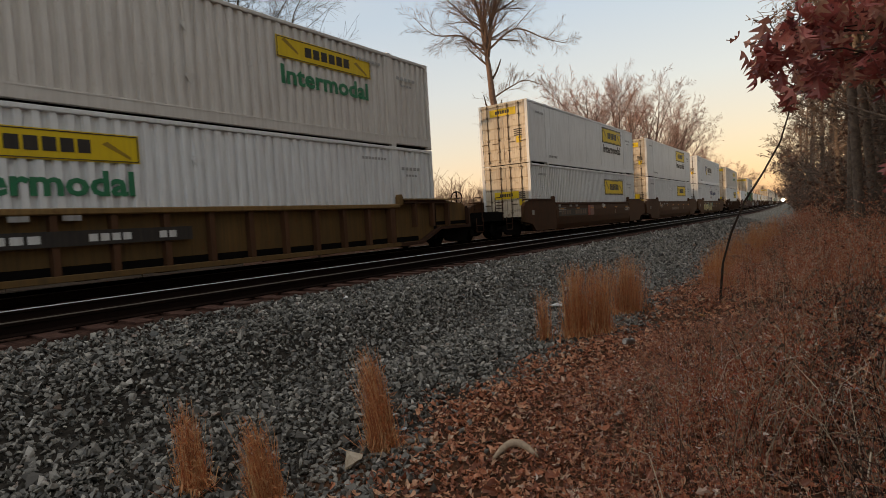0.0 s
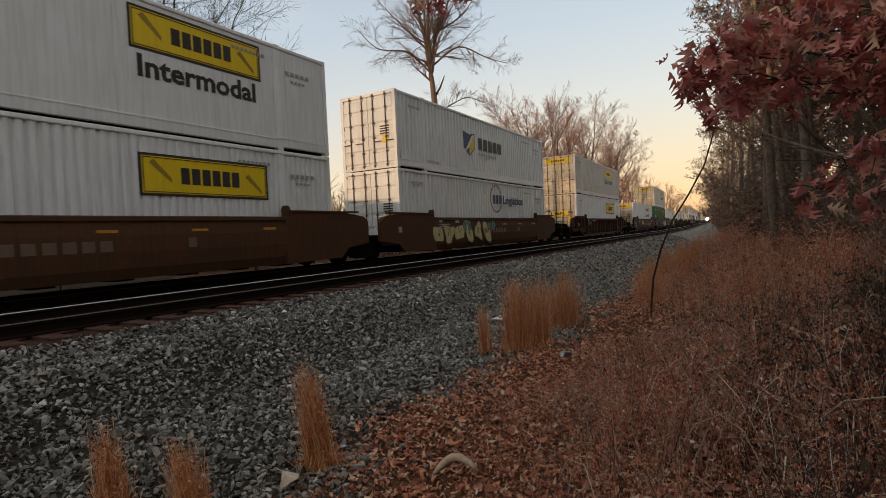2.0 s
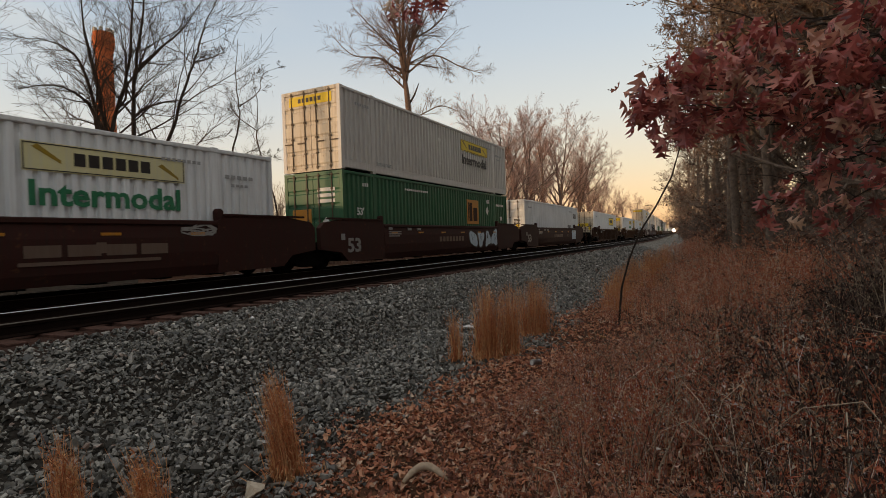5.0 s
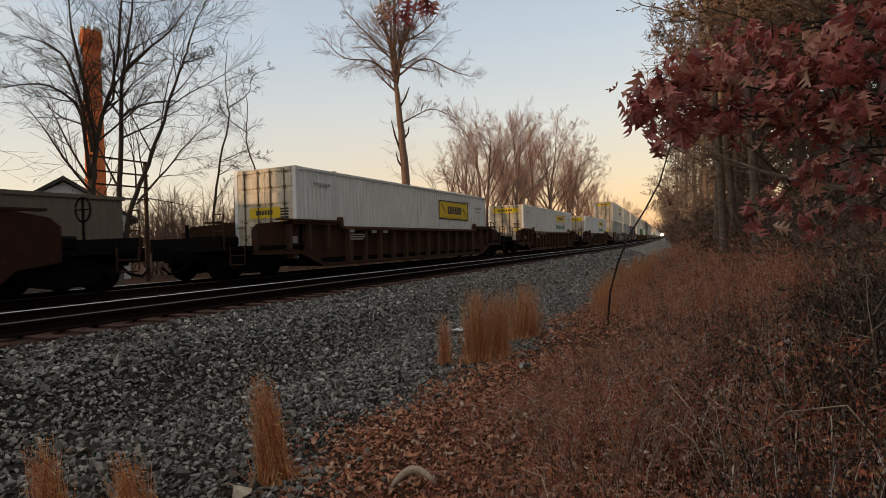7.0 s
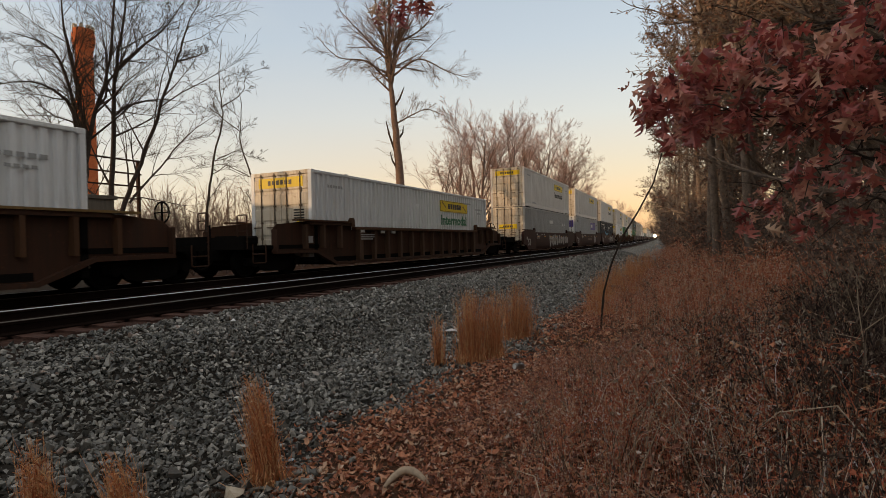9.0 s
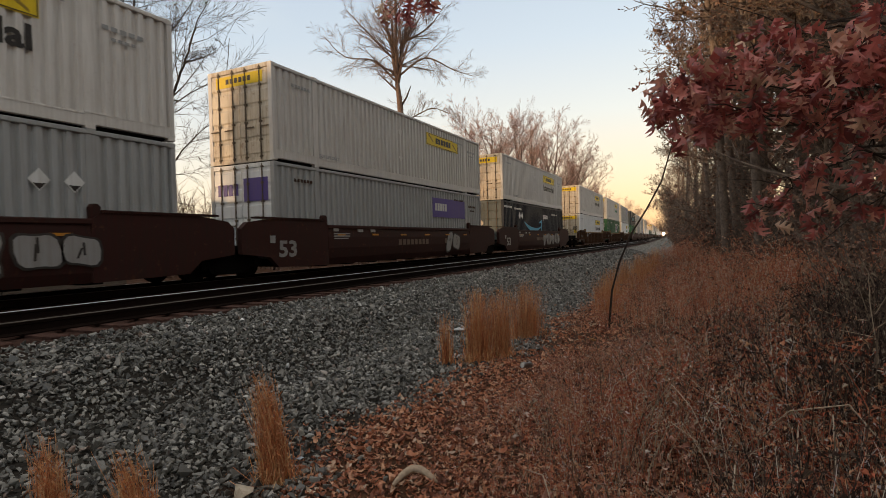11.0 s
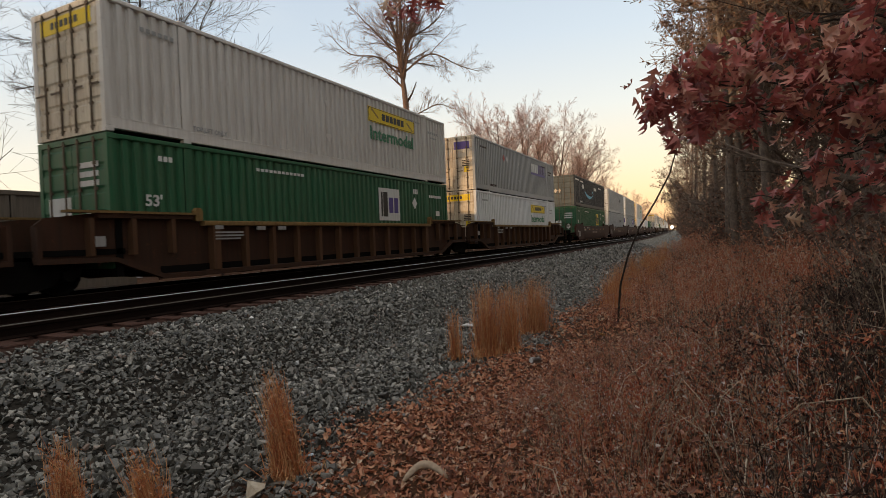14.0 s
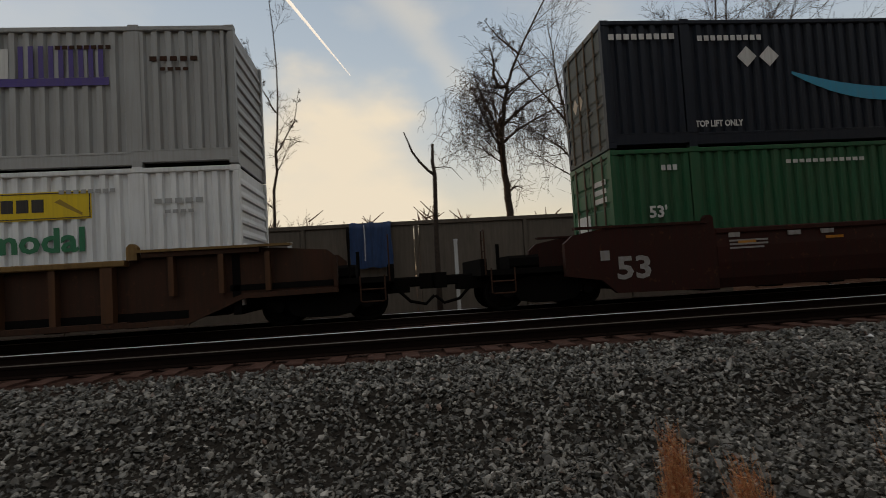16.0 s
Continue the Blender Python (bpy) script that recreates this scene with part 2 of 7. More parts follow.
_ls.new(ramp(_ns, _ls, noise_node(_ns, _ls, coords(_ns, _ls, (20, 1, 20)), 1.5, 4), [(0.3, (0.25,)), (0.7, (0.4,))]), _bs.inputs["Roughness"])
M["railhead"] = _m


# ---- mesh helpers ----
class Shape:
    """Collects vertices and faces of one part."""

    def __init__(self):
        self.v, self.f = [], []

    def add(self, verts, faces):
        o = len(self.v)
        self.v += [tuple(p) for p in verts]
        self.f += [tuple(i + o for i in f) for f in faces]
        return self

    def box(self, x0, x1, y0, y1, z0, z1, c=0.0):
        """A box; c cuts its four long edges along y."""
        if c <= 0:
            return self.prism_y([(x0, z0), (x1, z0), (x1, z1), (x0, z1)], y0, y1)
        return self.prism_y([(x0 + c, z0), (x1 - c, z0), (x1, z0 + c), (x1, z1 - c), (x1 - c, z1), (x0 + c, z1), (x0, z1 - c), (x0, z0 + c)], y0, y1)

    def prism_y(self, prof, y0, y1):
        n = len(prof)
        vs = [(x, y0, z) for x, z in prof] + [(x, y1, z) for x, z in prof]
        fs = [(i, i + n, (i + 1) % n + n, (i + 1) % n) for i in range(n)]
        fs += [tuple(range(n)), tuple(range(2 * n - 1, n - 1, -1))]
        return self.add(vs, fs)

    def prism_x(self, prof, x0, x1):
        """prof: (y, z) corners, counter-clockwise seen from +x."""
        n = len(prof)
        vs = [(x0, y, z) for y, z in prof] + [(x1, y, z) for y, z in prof]
        fs = [(i, (i + 1) % n, (i + 1) % n + n, i + n) for i in range(n)]
        fs += [tuple(range(n - 1, -1, -1)), tuple(range(n, 2 * n))]
        return self.add(vs, fs)

    def prism_z(self, prof, z0, z1):
        n = len(prof)
        vs = [(x, y, z0) for x, y in prof] + [(x, y, z1) for x, y in prof]
        fs = [(i, (i + 1) % n, (i + 1) % n + n, i + n) for i in range(n)]
        fs += [tuple(range(n - 1, -1, -1)), tuple(range(n, 2 * n))]
        return self.add(vs, fs)

    def tube(self, pts, radii, n=6, cap=True):
        """A tapered tube along pts."""
        o = len(self.v)
        up = Vector((0.31, 0.17, 0.93))
        k = len(pts)
        P = [Vector(p) for p in pts]
        for i in range(k):
            d = (P[min(i + 1, k - 1)] - P[max(i - 1, 0)]).normalized()
            a = d.cross(up)
            a = a.normalized() if a.length > 1e-4 else d.cross(Vector((1, 0, 0))).normalized()
            b = d.cross(a)
            r = radii[i] if hasattr(radii, "__len__") else radii
            for j in range(n):
                w = 2 * math.pi * j / n
                self.v.append(tuple(P[i] + r * (math.cos(w) * a + math.sin(w) * b)))
        for i in range(k - 1):
            for j in range(n):
                self.f.append((o + i * n + j, o + i * n + (j + 1) % n, o + (i + 1) * n + (j + 1) % n, o + (i + 1) * n + j))
        if cap:
            self.f.append(tuple(o + j for j in range(n - 1, -1, -1)))
            self.f.append(tuple(o + (k - 1) * n + j for j in range(n)))
        return self

    def mesh(self, name, mat, smooth=False):
        me = bpy.data.meshes.new(name)
        me.from_pydata(self.v, [], self.f)
        if mat:
            me.materials.append(mat)
        if smooth:
            me.polygons.foreach_set("use_smooth", [True] * len(me.polygons))
        me.update()
        return me


def part(name, data, material=None, parent=None, label="", at=None, smooth=False):
    """Links a Shape or a mesh as one object under a thing or a part."""
    me = data.mesh(name, material, smooth) if isinstance(data, Shape) else data
    ob = new(name, me)
    ob.parent = parent
    if at is not None:
        ob.matrix_basis = at if isinstance(at, Matrix) else Matrix.Translation(at)
    return tagged(ob, label)


MESHES = {}


def shared(key, make):
    if key not in MESHES:
        MESHES[key] = make()
    return MESHES[key]


SIDE = Matrix(((0, 0, 1, 0), (1, 0, 0, 0), (0, 1, 0, 0), (0, 0, 0, 1)))     # writing that faces +x and runs along +y
END = Matrix(((1, 0, 0, 0), (0, 0, -1, 0), (0, 1, 0, 0), (0, 0, 0, 1)))     # writing that faces -y and runs along +x


def lettering(text, width, height, mat):
    """A thin mesh of written words, width by height metres, its lower left corner at the origin."""
    def make():
        cu = bpy.data.curves.new("words", "FONT")
        cu.body, cu.extrude, cu.resolution_u, cu.offset = text, 0.004, 2, 0.028
        ob = new("words", cu)
        bpy.context.view_layer.update()
        me = bpy.data.meshes.new_from_object(ob.evaluated_get(bpy.context.evaluated_depsgraph_get()))
        bpy.data.objects.remove(ob)
        co = np.empty(len(me.vertices) * 3, np.float32)
        me.vertices.foreach_get("co", co)
        co = co.reshape(-1, 3)
        lo, hi = co.min(0), co.max(0)
        co[:, 0] = (co[:, 0] - lo[0]) / (hi[0] - lo[0]) * width
        co[:, 1] = (co[:, 1] - lo[1]) / (hi[1] - lo[1]) * height
        me.vertices.foreach_set("co", co.ravel())
        me.materials.clear()
        me.materials.append(mat)
        me.update()
        return me
    return shared(("words", text, width, height, mat.name), make)

# ---- ground and track ----
TRACK_X = -12.73


def bend(y):
    """Sideways shift of the line, which turns to the left, gently past 25 m and more past 55 m."""
    if y < 25:
        return 0.0
    k = -0.000375 * (y - 25) ** 2 if y < 45 else -0.15 - 0.015 * (y - 45)
    if y < 55:
        return k
    return k - 0.00042 * (y - 55) ** 2 if y < 105 else k - 1.05 - 0.042 * (y - 105)


def heading(y):
    """Degrees by which the line has turned to the left at y."""
    return math.degrees(math.atan((bend(y - 0.5) - bend(y + 0.5))))


def ground_z(x, y):
    """Height of the ground; x without the bend."""
    keys = ((-400, -1.0), (-60, -0.9), (-17, -0.85), (-15.2, -0.09), (-9.8, -0.09), (-7.4, -0.045), (-6.6, -0.20), (-4.9, -0.74), (-3.4, -0.86), (-2.6, -0.76), (0.0, -0.62), (2.0, -0.35), (6.0, 0.15), (14.0, 0.5), (400, 0.8))
    for (a, za), (b, zb) in zip(keys, keys[1:]):
        if x <= b:
            k = min(1, max(0, (x - a) / (b - a)))
            k = k * k * (3 - 2 * k) if b - a < 20 else k
            z = za + (zb - za) * k
            break
    else:
        z = 0.8
    if -7.2 < x < 40:
        z += 0.05 * noise.noise((x * 0.45, y * 0.45, 0)) + 0.02 * noise.noise((x * 1.7, y * 1.7, 5))
    return z


def ground_sheet():
    xs = sorted(set([-2500, -800, -300, -150, -80, -50, -35, -25, -20, -17, -16, -15, -15.2, -14.6, -14, -13.5, -12, -11.5, -11.15, -10, -9, -8, -7.6] + [round(-7.3 + 0.3 * i, 2) for i in range(38)] + [4.5, 5.2, 6, 7, 8, 10, 12, 14, 20, 30, 60, 150, 400, 1000, 2500]))
    ys = sorted(set([-2500, -800, -300, -120, -60, -30, -20, -15, -10] + [round(-6 + 0.35 * i, 2) for i in range(80)] + [round(22 + 1.5 * i, 2) for i in range(30)] + [70, 76, 82, 90, 98, 106, 120, 150, 200, 280, 400, 600, 1000, 1600, 2600]))
    me = bpy.data.meshes.new("ground")
    vs = [(x + bend(y), y, ground_z(x, y)) for y in ys for x in xs]
    n = len(xs)
    fs = [(j * n + i, j * n + i + 1, (j + 1) * n + i + 1, (j + 1) * n + i) for j in range(len(ys) - 1) for i in range(n - 1)]
    me.from_pydata(vs, [], fs)
    at = me.attributes.new("across", "FLOAT", "POINT")
    at.data.foreach_set("value", [x for y in ys for x in xs])
    at = me.attributes.new("along", "FLOAT", "POINT")
    at.data.foreach_set("value", [y for y in ys for x in xs])
    me.polygons.foreach_set("use_smooth", [True] * len(fs))
    m, ns, ls, bs = node_mat("ballast_and_soil")
    vec = coords(ns, ls)
    vor = ns.new("ShaderNodeTexVoronoi")
    vor.inputs["Scale"].default_value = 15
    ls.new(vec, vor.inputs["Vector"])
    stones = ramp(ns, ls, vor.outputs["Color"], [(0.1, (0.22, 0.205, 0.178)), (0.5, (0.38, 0.355, 0.31)), (0.9, (0.54, 0.505, 0.44))])
    stones = blend(ns, ls, ramp(ns, ls, vor.outputs["Distance"], [(0.2, (0,)), (0.5, (0.8,))]), stones, (0.05, 0.046, 0.04))
    soil = ramp(ns, ls, noise_node(ns, ls, vec, 9, 8, 0.7), [(0.3, (0.03, 0.016, 0.010)), (0.5, (0.075, 0.036, 0.021)), (0.7, (0.14, 0.07, 0.038))])
    a = ns.new("ShaderNodeAttribute")
    a.attribute_name = "across"
    wob = noise_node(ns, ls, vec, 0.9, 5)
    ad = ns.new("ShaderNodeMath")
    ad.operation = "MULTIPLY_ADD"
    ls.new(wob, ad.inputs[0])
    ad.inputs[1].default_value = 1.6
    ls.new(a.outputs["Fac"], ad.inputs[2])
    mr = ns.new("ShaderNodeMapRange")
    mr.inputs["From Min"].default_value, mr.inputs["From Max"].default_value = -2.6, -2.2
    ls.new(ad.outputs[0], mr.inputs["Value"])
    far = ns.new("ShaderNodeMapRange")
    far.inputs["From Min"].default_value, far.inputs["From Max"].default_value = -16.5, -17.5
    ls.new(ad.outputs[0], far.inputs["Value"])
    # dark fines between the shoulder's loose stones; gap shade is put into their colour
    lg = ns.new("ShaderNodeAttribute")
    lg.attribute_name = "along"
    shaded_fines = ns.new("ShaderNodeMapRange")
    shaded_fines.inputs["From Min"].default_value, shaded_fines.inputs["From Max"].default_value = 17, 7
    ls.new(lg.outputs["Fac"], shaded_fines.inputs["Value"])
    stones = blend(ns, ls, shaded_fines.outputs["Result"], stones, ramp(ns, ls, noise_node(ns, ls, vec, 30, 4), [(0.3, (0.014, 0.012, 0.010)), (0.7, (0.04, 0.035, 0.029))]))
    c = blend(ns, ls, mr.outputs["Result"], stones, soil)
    c = blend(ns, ls, far.outputs["Result"], c, soil)
    # oil and rust between and beside the rails; shade under the train painted in
    bed = [ns.new("ShaderNodeMapRange") for _ in range(2)]
    for b_, lo, hi in ((bed[0], -19.5, -18.0), (bed[1], -6.9, -7.5)):
        b_.inputs["From Min"].default_value, b_.inputs["From Max"].default_value = lo, hi
        ls.new(a.outputs["Fac"], b_.inputs["Value"])
    both = ns.new("ShaderNodeMath")
    both.operation = "MULTIPLY"
    ls.new(bed[0].outputs["Result"], both.inputs[0])
    ls.new(bed[1].outputs["Result"], both.inputs[1])
    c = blend(ns, ls, both.outputs[0], c, ramp(ns, ls, noise_node(ns, ls, vec, 14, 6, 0.7), [(0.3, (0.020, 0.010, 0.007)), (0.7, (0.075, 0.037, 0.027))]))
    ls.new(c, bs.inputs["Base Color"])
    bs.inputs["Roughness"].default_value, bs.inputs["Specular IOR Level"].default_value = 0.9, 0.1
    bump(ns, ls, bs, vor.outputs["Distance"], 0.8, 0.03)
    me.materials.append(m)
    return tagged(new("ground", me), "grey crushed-stone railway ballast merging into brown leafy soil", "ground", kind="structure")


ground_sheet()


RAIL_TOP = 0.17


def along(prof, mat, ys, name, parent, centre):
    """A profile of (x, z) corners drawn along the line of a track."""
    s = Shape()
    n = len(prof)
    for y in ys:
        s.v += [(centre + x + bend(y), y, z + RAIL_TOP) for x, z in prof]
    for j in range(len(ys) - 1):
        s.f += [(j * n + i, (j + 1) * n + i, (j + 1) * n + (i + 1) % n, j * n + (i + 1) % n) for i in range(n)]
    s.f += [tuple(range(n)), tuple(range(len(s.v) - 1, len(s.v) - 1 - n, -1))]
    return part(name, s, mat, parent)


RAIL_YS = [-90] + list(range(-40, 24, 12)) + list(range(24, 110, 3)) + [150, 250, 400, 600, 900]
NEAR_X = -8.79                  # centre of the empty near track


def lay_rails(centre, label):
    track = tagged(new("railway_track"), label, "railway track", kind="structure")
    for side in (-0.755, 0.755):
        web = [(side + x, z) for x, z in ((-0.07, -0.18), (0.07, -0.18), (0.07, -0.165), (0.012, -0.14), (0.012, -0.055), (0.034, -0.045), (0.036, -0.011), (-0.036, -0.011), (-0.034, -0.045), (-0.012, -0.055), (-0.012, -0.14), (-0.07, -0.165))]
        rail = along(web, M["rail"], RAIL_YS, "rail", track, centre)
        # the running edge is bright, the outer edge dull
        head = [(side + x, z) for x, z in ((-0.037, -0.010), (0.037, -0.010), (0.037, -0.005), (0.028, 0.0), (-0.028, 0.0), (-0.037, -0.005))]
        along(head, M["railhead" if side < 0 else "rail_edge"], RAIL_YS, "rail_head", rail, centre)
    return track


track = lay_rails(TRACK_X, "railway track carrying the train on wooden ties")
near_track = lay_rails(NEAR_X, "empty near railway track, bright rail on reddish ties")

# ---- the train ----
HALF, HIGH = 8.075, 2.896
LOW_Z, TOP_Z = 0.68, 3.609
MOVING = []                      # thing, its middle's place along the line at 0 s, height


def corrugated(sign, style):
    """One long side of a container: pressed sheet between two rails."""
    outer, depth, pitch = 1.268, {"deep": 0.07, "fine": 0.045, "plate": 0.0}[style], {"deep": 0.272, "fine": 0.21, "plate": 2.4}[style]
    prof = [(1.19, -HALF + 0.10)]
    y = -HALF + 0.10
    while y < HALF - 0.12:
        e = min(y + pitch, HALF - 0.10)
        w = e - y
        if style == "plate":
            prof += [(outer, y), (outer, e - 0.03), (outer - 0.008, e - 0.025), (outer - 0.008, e - 0.005)]
        else:
            prof += [(outer, y), (outer, y + 0.40 * w), (outer - depth, y + 0.53 * w), (outer - depth, y + 0.87 * w)]
        y = e
    prof += [(outer, HALF - 0.10), (1.19, HALF - 0.10)]
    if sign < 0:
        prof = [(-x, yy) for x, yy in reversed(prof)]
    return Shape().prism_z(prof, 0.29, 2.80)


def container_shell(paint, door_paint, style, name):
    """A 53-foot steel container: sides, rails, posts, castings, two door leaves, ribbed front wall."""
    root = new(name)
    mp, md = M[paint], M[door_paint]
    for sg in (1, -1):
        part("side_panel", shared(("side", sg, style, paint), lambda: corrugated(sg, style).mesh("side_panel", mp)), parent=root)
        def rails(z0, z1, lip):
            s = Shape()
            a, b = sorted((sg * 1.17, sg * 1.292))
            s.box(a, b, -HALF + 0.1, HALF - 0.1, z0, z1, 0.012)
            a, b = sorted((sg * 1.17, sg * (1.292 + lip)))
            s.box(a, b, -HALF + 0.1, HALF - 0.1, z0 + 0.02, z0 + 0.055)
            return s
        def sill():
            """Bottom rail: low along the middle, raised over the tunnel at both ends."""
            s = Shape()
            a, b = sorted((sg * 1.17, sg * 1.292))
            s.box(a, b, -6.0, 6.0, 0.022, 0.295, 0.012)
            s.box(*sorted((sg * 1.17, sg * 1.300)), -6.0, 6.0, 0.255, 0.285)
            for c, d in ((-HALF + 0.1, -6.0), (6.0, HALF - 0.1)):
                s.box(a, b, c, d, 0.065, 0.33, 0.012)
                s.box(*sorted((sg * 1.17, sg * 1.300)), c, d, 0.30, 0.325)
            return s
        part("top_rail", shared(("top", sg, paint), lambda: rails(2.785, HIGH - 0.008, 0.006).mesh("top_rail", mp)), parent=root)
        part("bottom_rail", shared(("bot", sg, paint), lambda: sill().mesh("bottom_rail", mp)), parent=root)
        for y in (-HALF, HALF):
            def post():
                s = Shape()
                a, b = sorted((sg * 1.16, sg * 1.297))
                c, d = sorted((y, y - math.copysign(0.12, y)))
                s.box(a, b, c, d, 0.12, HIGH - 0.12, 0.015)
                a, b = sorted((sg * 1.14, sg * 1.3))
                c, d = sorted((y, y - math.copysign(0.178, y)))
                s.box(a, b, c, d, 0.0, 0.125, 0.01)
                s.box(a, b, c, d, HIGH - 0.125, HIGH, 0.01)
                return s
            part("corner_post", shared(("post", sg, y, paint), lambda: post().mesh("corner_post", mp)), parent=root)
        for y in (-6.095, 6.095):
            def mid():
                s = Shape()
                a, b = sorted((sg * 1.2, sg * 1.284))
                s.box(a, b, y - 0.11, y + 0.11, 0.2, 2.79, 0.008)
                a, b = sorted((sg * 1.15, sg * 1.299))
                s.box(a, b, y - 0.10, y + 0.10, -0.02, 0.11, 0.008)
                s.box(a, b, y - 0.10, y + 0.10, HIGH - 0.10, HIGH + 0.02, 0.008)
                return s
            part("lifting_post", shared(("mid", sg, y, paint), lambda: mid().mesh("lifting_post", mp)), parent=root)
    def roof():
        s = Shape().box(-1.17, 1.17, -HALF + 0.1, HALF - 0.1, HIGH - 0.06, HIGH - 0.03)
        for i in range(26):
            s.box(-1.1, 1.1, -7.6 + i * 0.608, -7.4 + i * 0.608, HIGH - 0.034, HIGH - 0.016)
        return s
    part("roof", shared(("roof", paint), lambda: roof().mesh("roof", mp)), parent=root)
    part("floor", shared(("floor",), lambda: Shape().box(-1.17, 1.17, -HALF + 0.1, HALF - 0.1, 0.03, 0.16).mesh("floor", M["black"])), parent=root)
    def front():
        y = HALF - 0.055
        q = [(HALF - 0.10, 0.02), (y, 0.02)]
        for i in range(9):
            z = 0.30 + i * 0.275
            q += [(y, z), (y + 0.038, z + 0.03), (y + 0.038, z + 0.09), (y, z + 0.18)]
        q += [(y, HIGH - 0.02), (HALF - 0.10, HIGH - 0.02)]
        return Shape().prism_x(q, -1.16, 1.16)
    part("front_wall", shared(("front", paint), lambda: front().mesh("front_wall", mp)), parent=root)
    for nm, z0, z1 in (("door_sill", 0.0, 0.13), ("door_header", HIGH - 0.13, HIGH - 0.005)):
        part(nm, shared((nm, door_paint), lambda: Shape().box(-1.16, 1.16, -HALF, -HALF + 0.09, z0, z1).mesh(nm, md)), parent=root)
    for sg in (1, -1):
        def leaf():
            y0 = -HALF + 0.03
            q = [(-HALF + 0.075, HIGH - 0.14), (y0, HIGH - 0.14)]
            for i in reversed(range(5)):
                z = 0.22 + i * 0.505
                q += [(y0, z + 0.42), (y0 - 0.022, z + 0.38), (y0 - 0.022, z + 0.05), (y0, z)]
            q += [(y0, 0.14), (-HALF + 0.075, 0.14)]
            return Shape().prism_x(q, *sorted((sg * 0.012, sg * 1.15)))
        door = part("door", shared(("leaf", sg, door_paint), lambda: leaf().mesh("door", md)), parent=root)
        for x in (0.26, 0.84):
            def rod():
                s = Shape().tube([(sg * x, -HALF - 0.012, 0.05), (sg * x, -HALF - 0.012, HIGH - 0.05)], 0.021, 6)
                for z in (0.1, 0.6, 1.15, 1.7, 2.25, HIGH - 0.16):
                    s.box(sg * x - 0.05, sg * x + 0.05, -HALF - 0.022, -HALF + 0.02, z, z + 0.06)
                s.box(*sorted((sg * x, sg * (x + 0.34))), -HALF - 0.045, -HALF - 0.03, 1.0, 1.04)
                return s
            part("lock_rod", shared(("rod", sg, x), lambda: rod().mesh("lock_rod", M["rod"])), parent=door, label="rusty steel lock rod with its handle")
    return root


def plate(parent, y0, y1, z0, z1, mat, name="sign", x=1.272, d=0.008, label=""):
    return part(name, shared(("plate", round(y0, 3), round(y1, 3), round(z0, 3), round(z1, 3), mat, x, d), lambda: Shape().box(x, x + d, y0, y1, z0, z1).mesh(name, M[mat])), parent=parent, label=label)


def strokes(parent, boxes, mat, name, x=1.276, d=0.007, label=""):
    """Plain bars on a side: (y0, y1, z0, z1) each."""
    s = Shape()
    for b in boxes:
        s.box(x, x + d, *b)
    return tagged(part(name.replace("bars", "lettering"), s, M[mat], parent, label), kind="stuff")


def bars_row(y0, y1, z0, z1, n, gap=0.25):
    w = (y1 - y0) / n
    return [(y0 + i * w, y0 + (i + 1 - gap) * w, z0, z1) for i in range(n)]


def amber_sign(root, y=1.75, z=1.92, framed=False, word="green", w=3.45, h=0.56, paint="yellow"):
    """Yellow sign with black bars and border, and the word under it."""
    if framed:
        h, z = 0.82, z - 0.2
        plate(root, y - 0.06, y + w + 0.06, z - 0.06, z + h + 0.06, "ink", "sign_frame", 1.270, 0.006)
    p = plate(root, y, y + w, z, z + h, paint, "sign", label="yellow painted sign with black bars")
    m0, m1 = z + h * 0.28, z + h * 0.74
    bs = bars_row(y + w * 0.27, y + w * 0.76, m0, m1, 6, 0.22)
    e = 0.022
    bs += [(y + e, y + w - e, z + e, z + e + 0.018), (y + e, y + w - e, z + h - e - 0.018, z + h - e), (y + e, y + e + 0.018, z + e, z + h - e), (y + w - e - 0.018, y + w - e, z + e, z + h - e)]
    strokes(p, bs, "ink", "sign_bars", 1.281)
    for k, a in ((0.05, 1), (0.80, -1)):
        s = Shape()
        yy, l = y + w * k, w * 0.15
        q = [(yy, z + h * (0.82 if a > 0 else 0.62)), (yy + l, z + h * (0.30 if a > 0 else 0.12)), (yy + l, z + h * (0.42 if a > 0 else 0.22)), (yy + l * 0.2, z + h * (0.93 if a > 0 else 0.72))]
        s.prism_x(q, 1.2805, 1.286)
        part("sign_emblem", s, M["mustard"], p)
    if word:
        part("lettering", lettering("Intermodal", w * 0.93, 0.5, M["leaf_green" if word == "green" else "ink"]), parent=root, at=Matrix.Translation((1.276, y + 0.1, z - 0.66)) @ SIDE, label="painted word")


def small_marks(root, mat="grey", y=-7.5, z=2.35):
    """Unreadable stencilled lines near the ends, and the lifting note."""
    bs = bars_row(y + 0.3, y + 1.2, z, z + 0.10, 6, 0.35) + bars_row(4.6, 5.7, 2.42, 2.50, 8, 0.3)
    bs += bars_row(6.4, 7.4, 2.15, 2.25, 5, 0.3) + bars_row(6.6, 7.2, 1.95, 2.02, 4, 0.3)
    strokes(root, bs, mat, "stencil_bars", 1.286)
    part("lettering", lettering("TOP LIFT ONLY", 1.05, 0.12, M[mat]), parent=root, at=Matrix.Translation((1.274, -5.9, 0.33)) @ SIDE)
    for y in (-0.6,):
        for zz in (0.9, 2.0):
            s = Shape().prism_x([(y - 0.14, zz + 0.1), (y, zz - 0.1), (y + 0.14, zz + 0.1), (y + 0.10, zz + 0.16), (y - 0.10, zz + 0.16)], 1.26, 1.275)
            part("placard_holder", s, None, root).data.materials.append(root.children[0].data.materials[0])


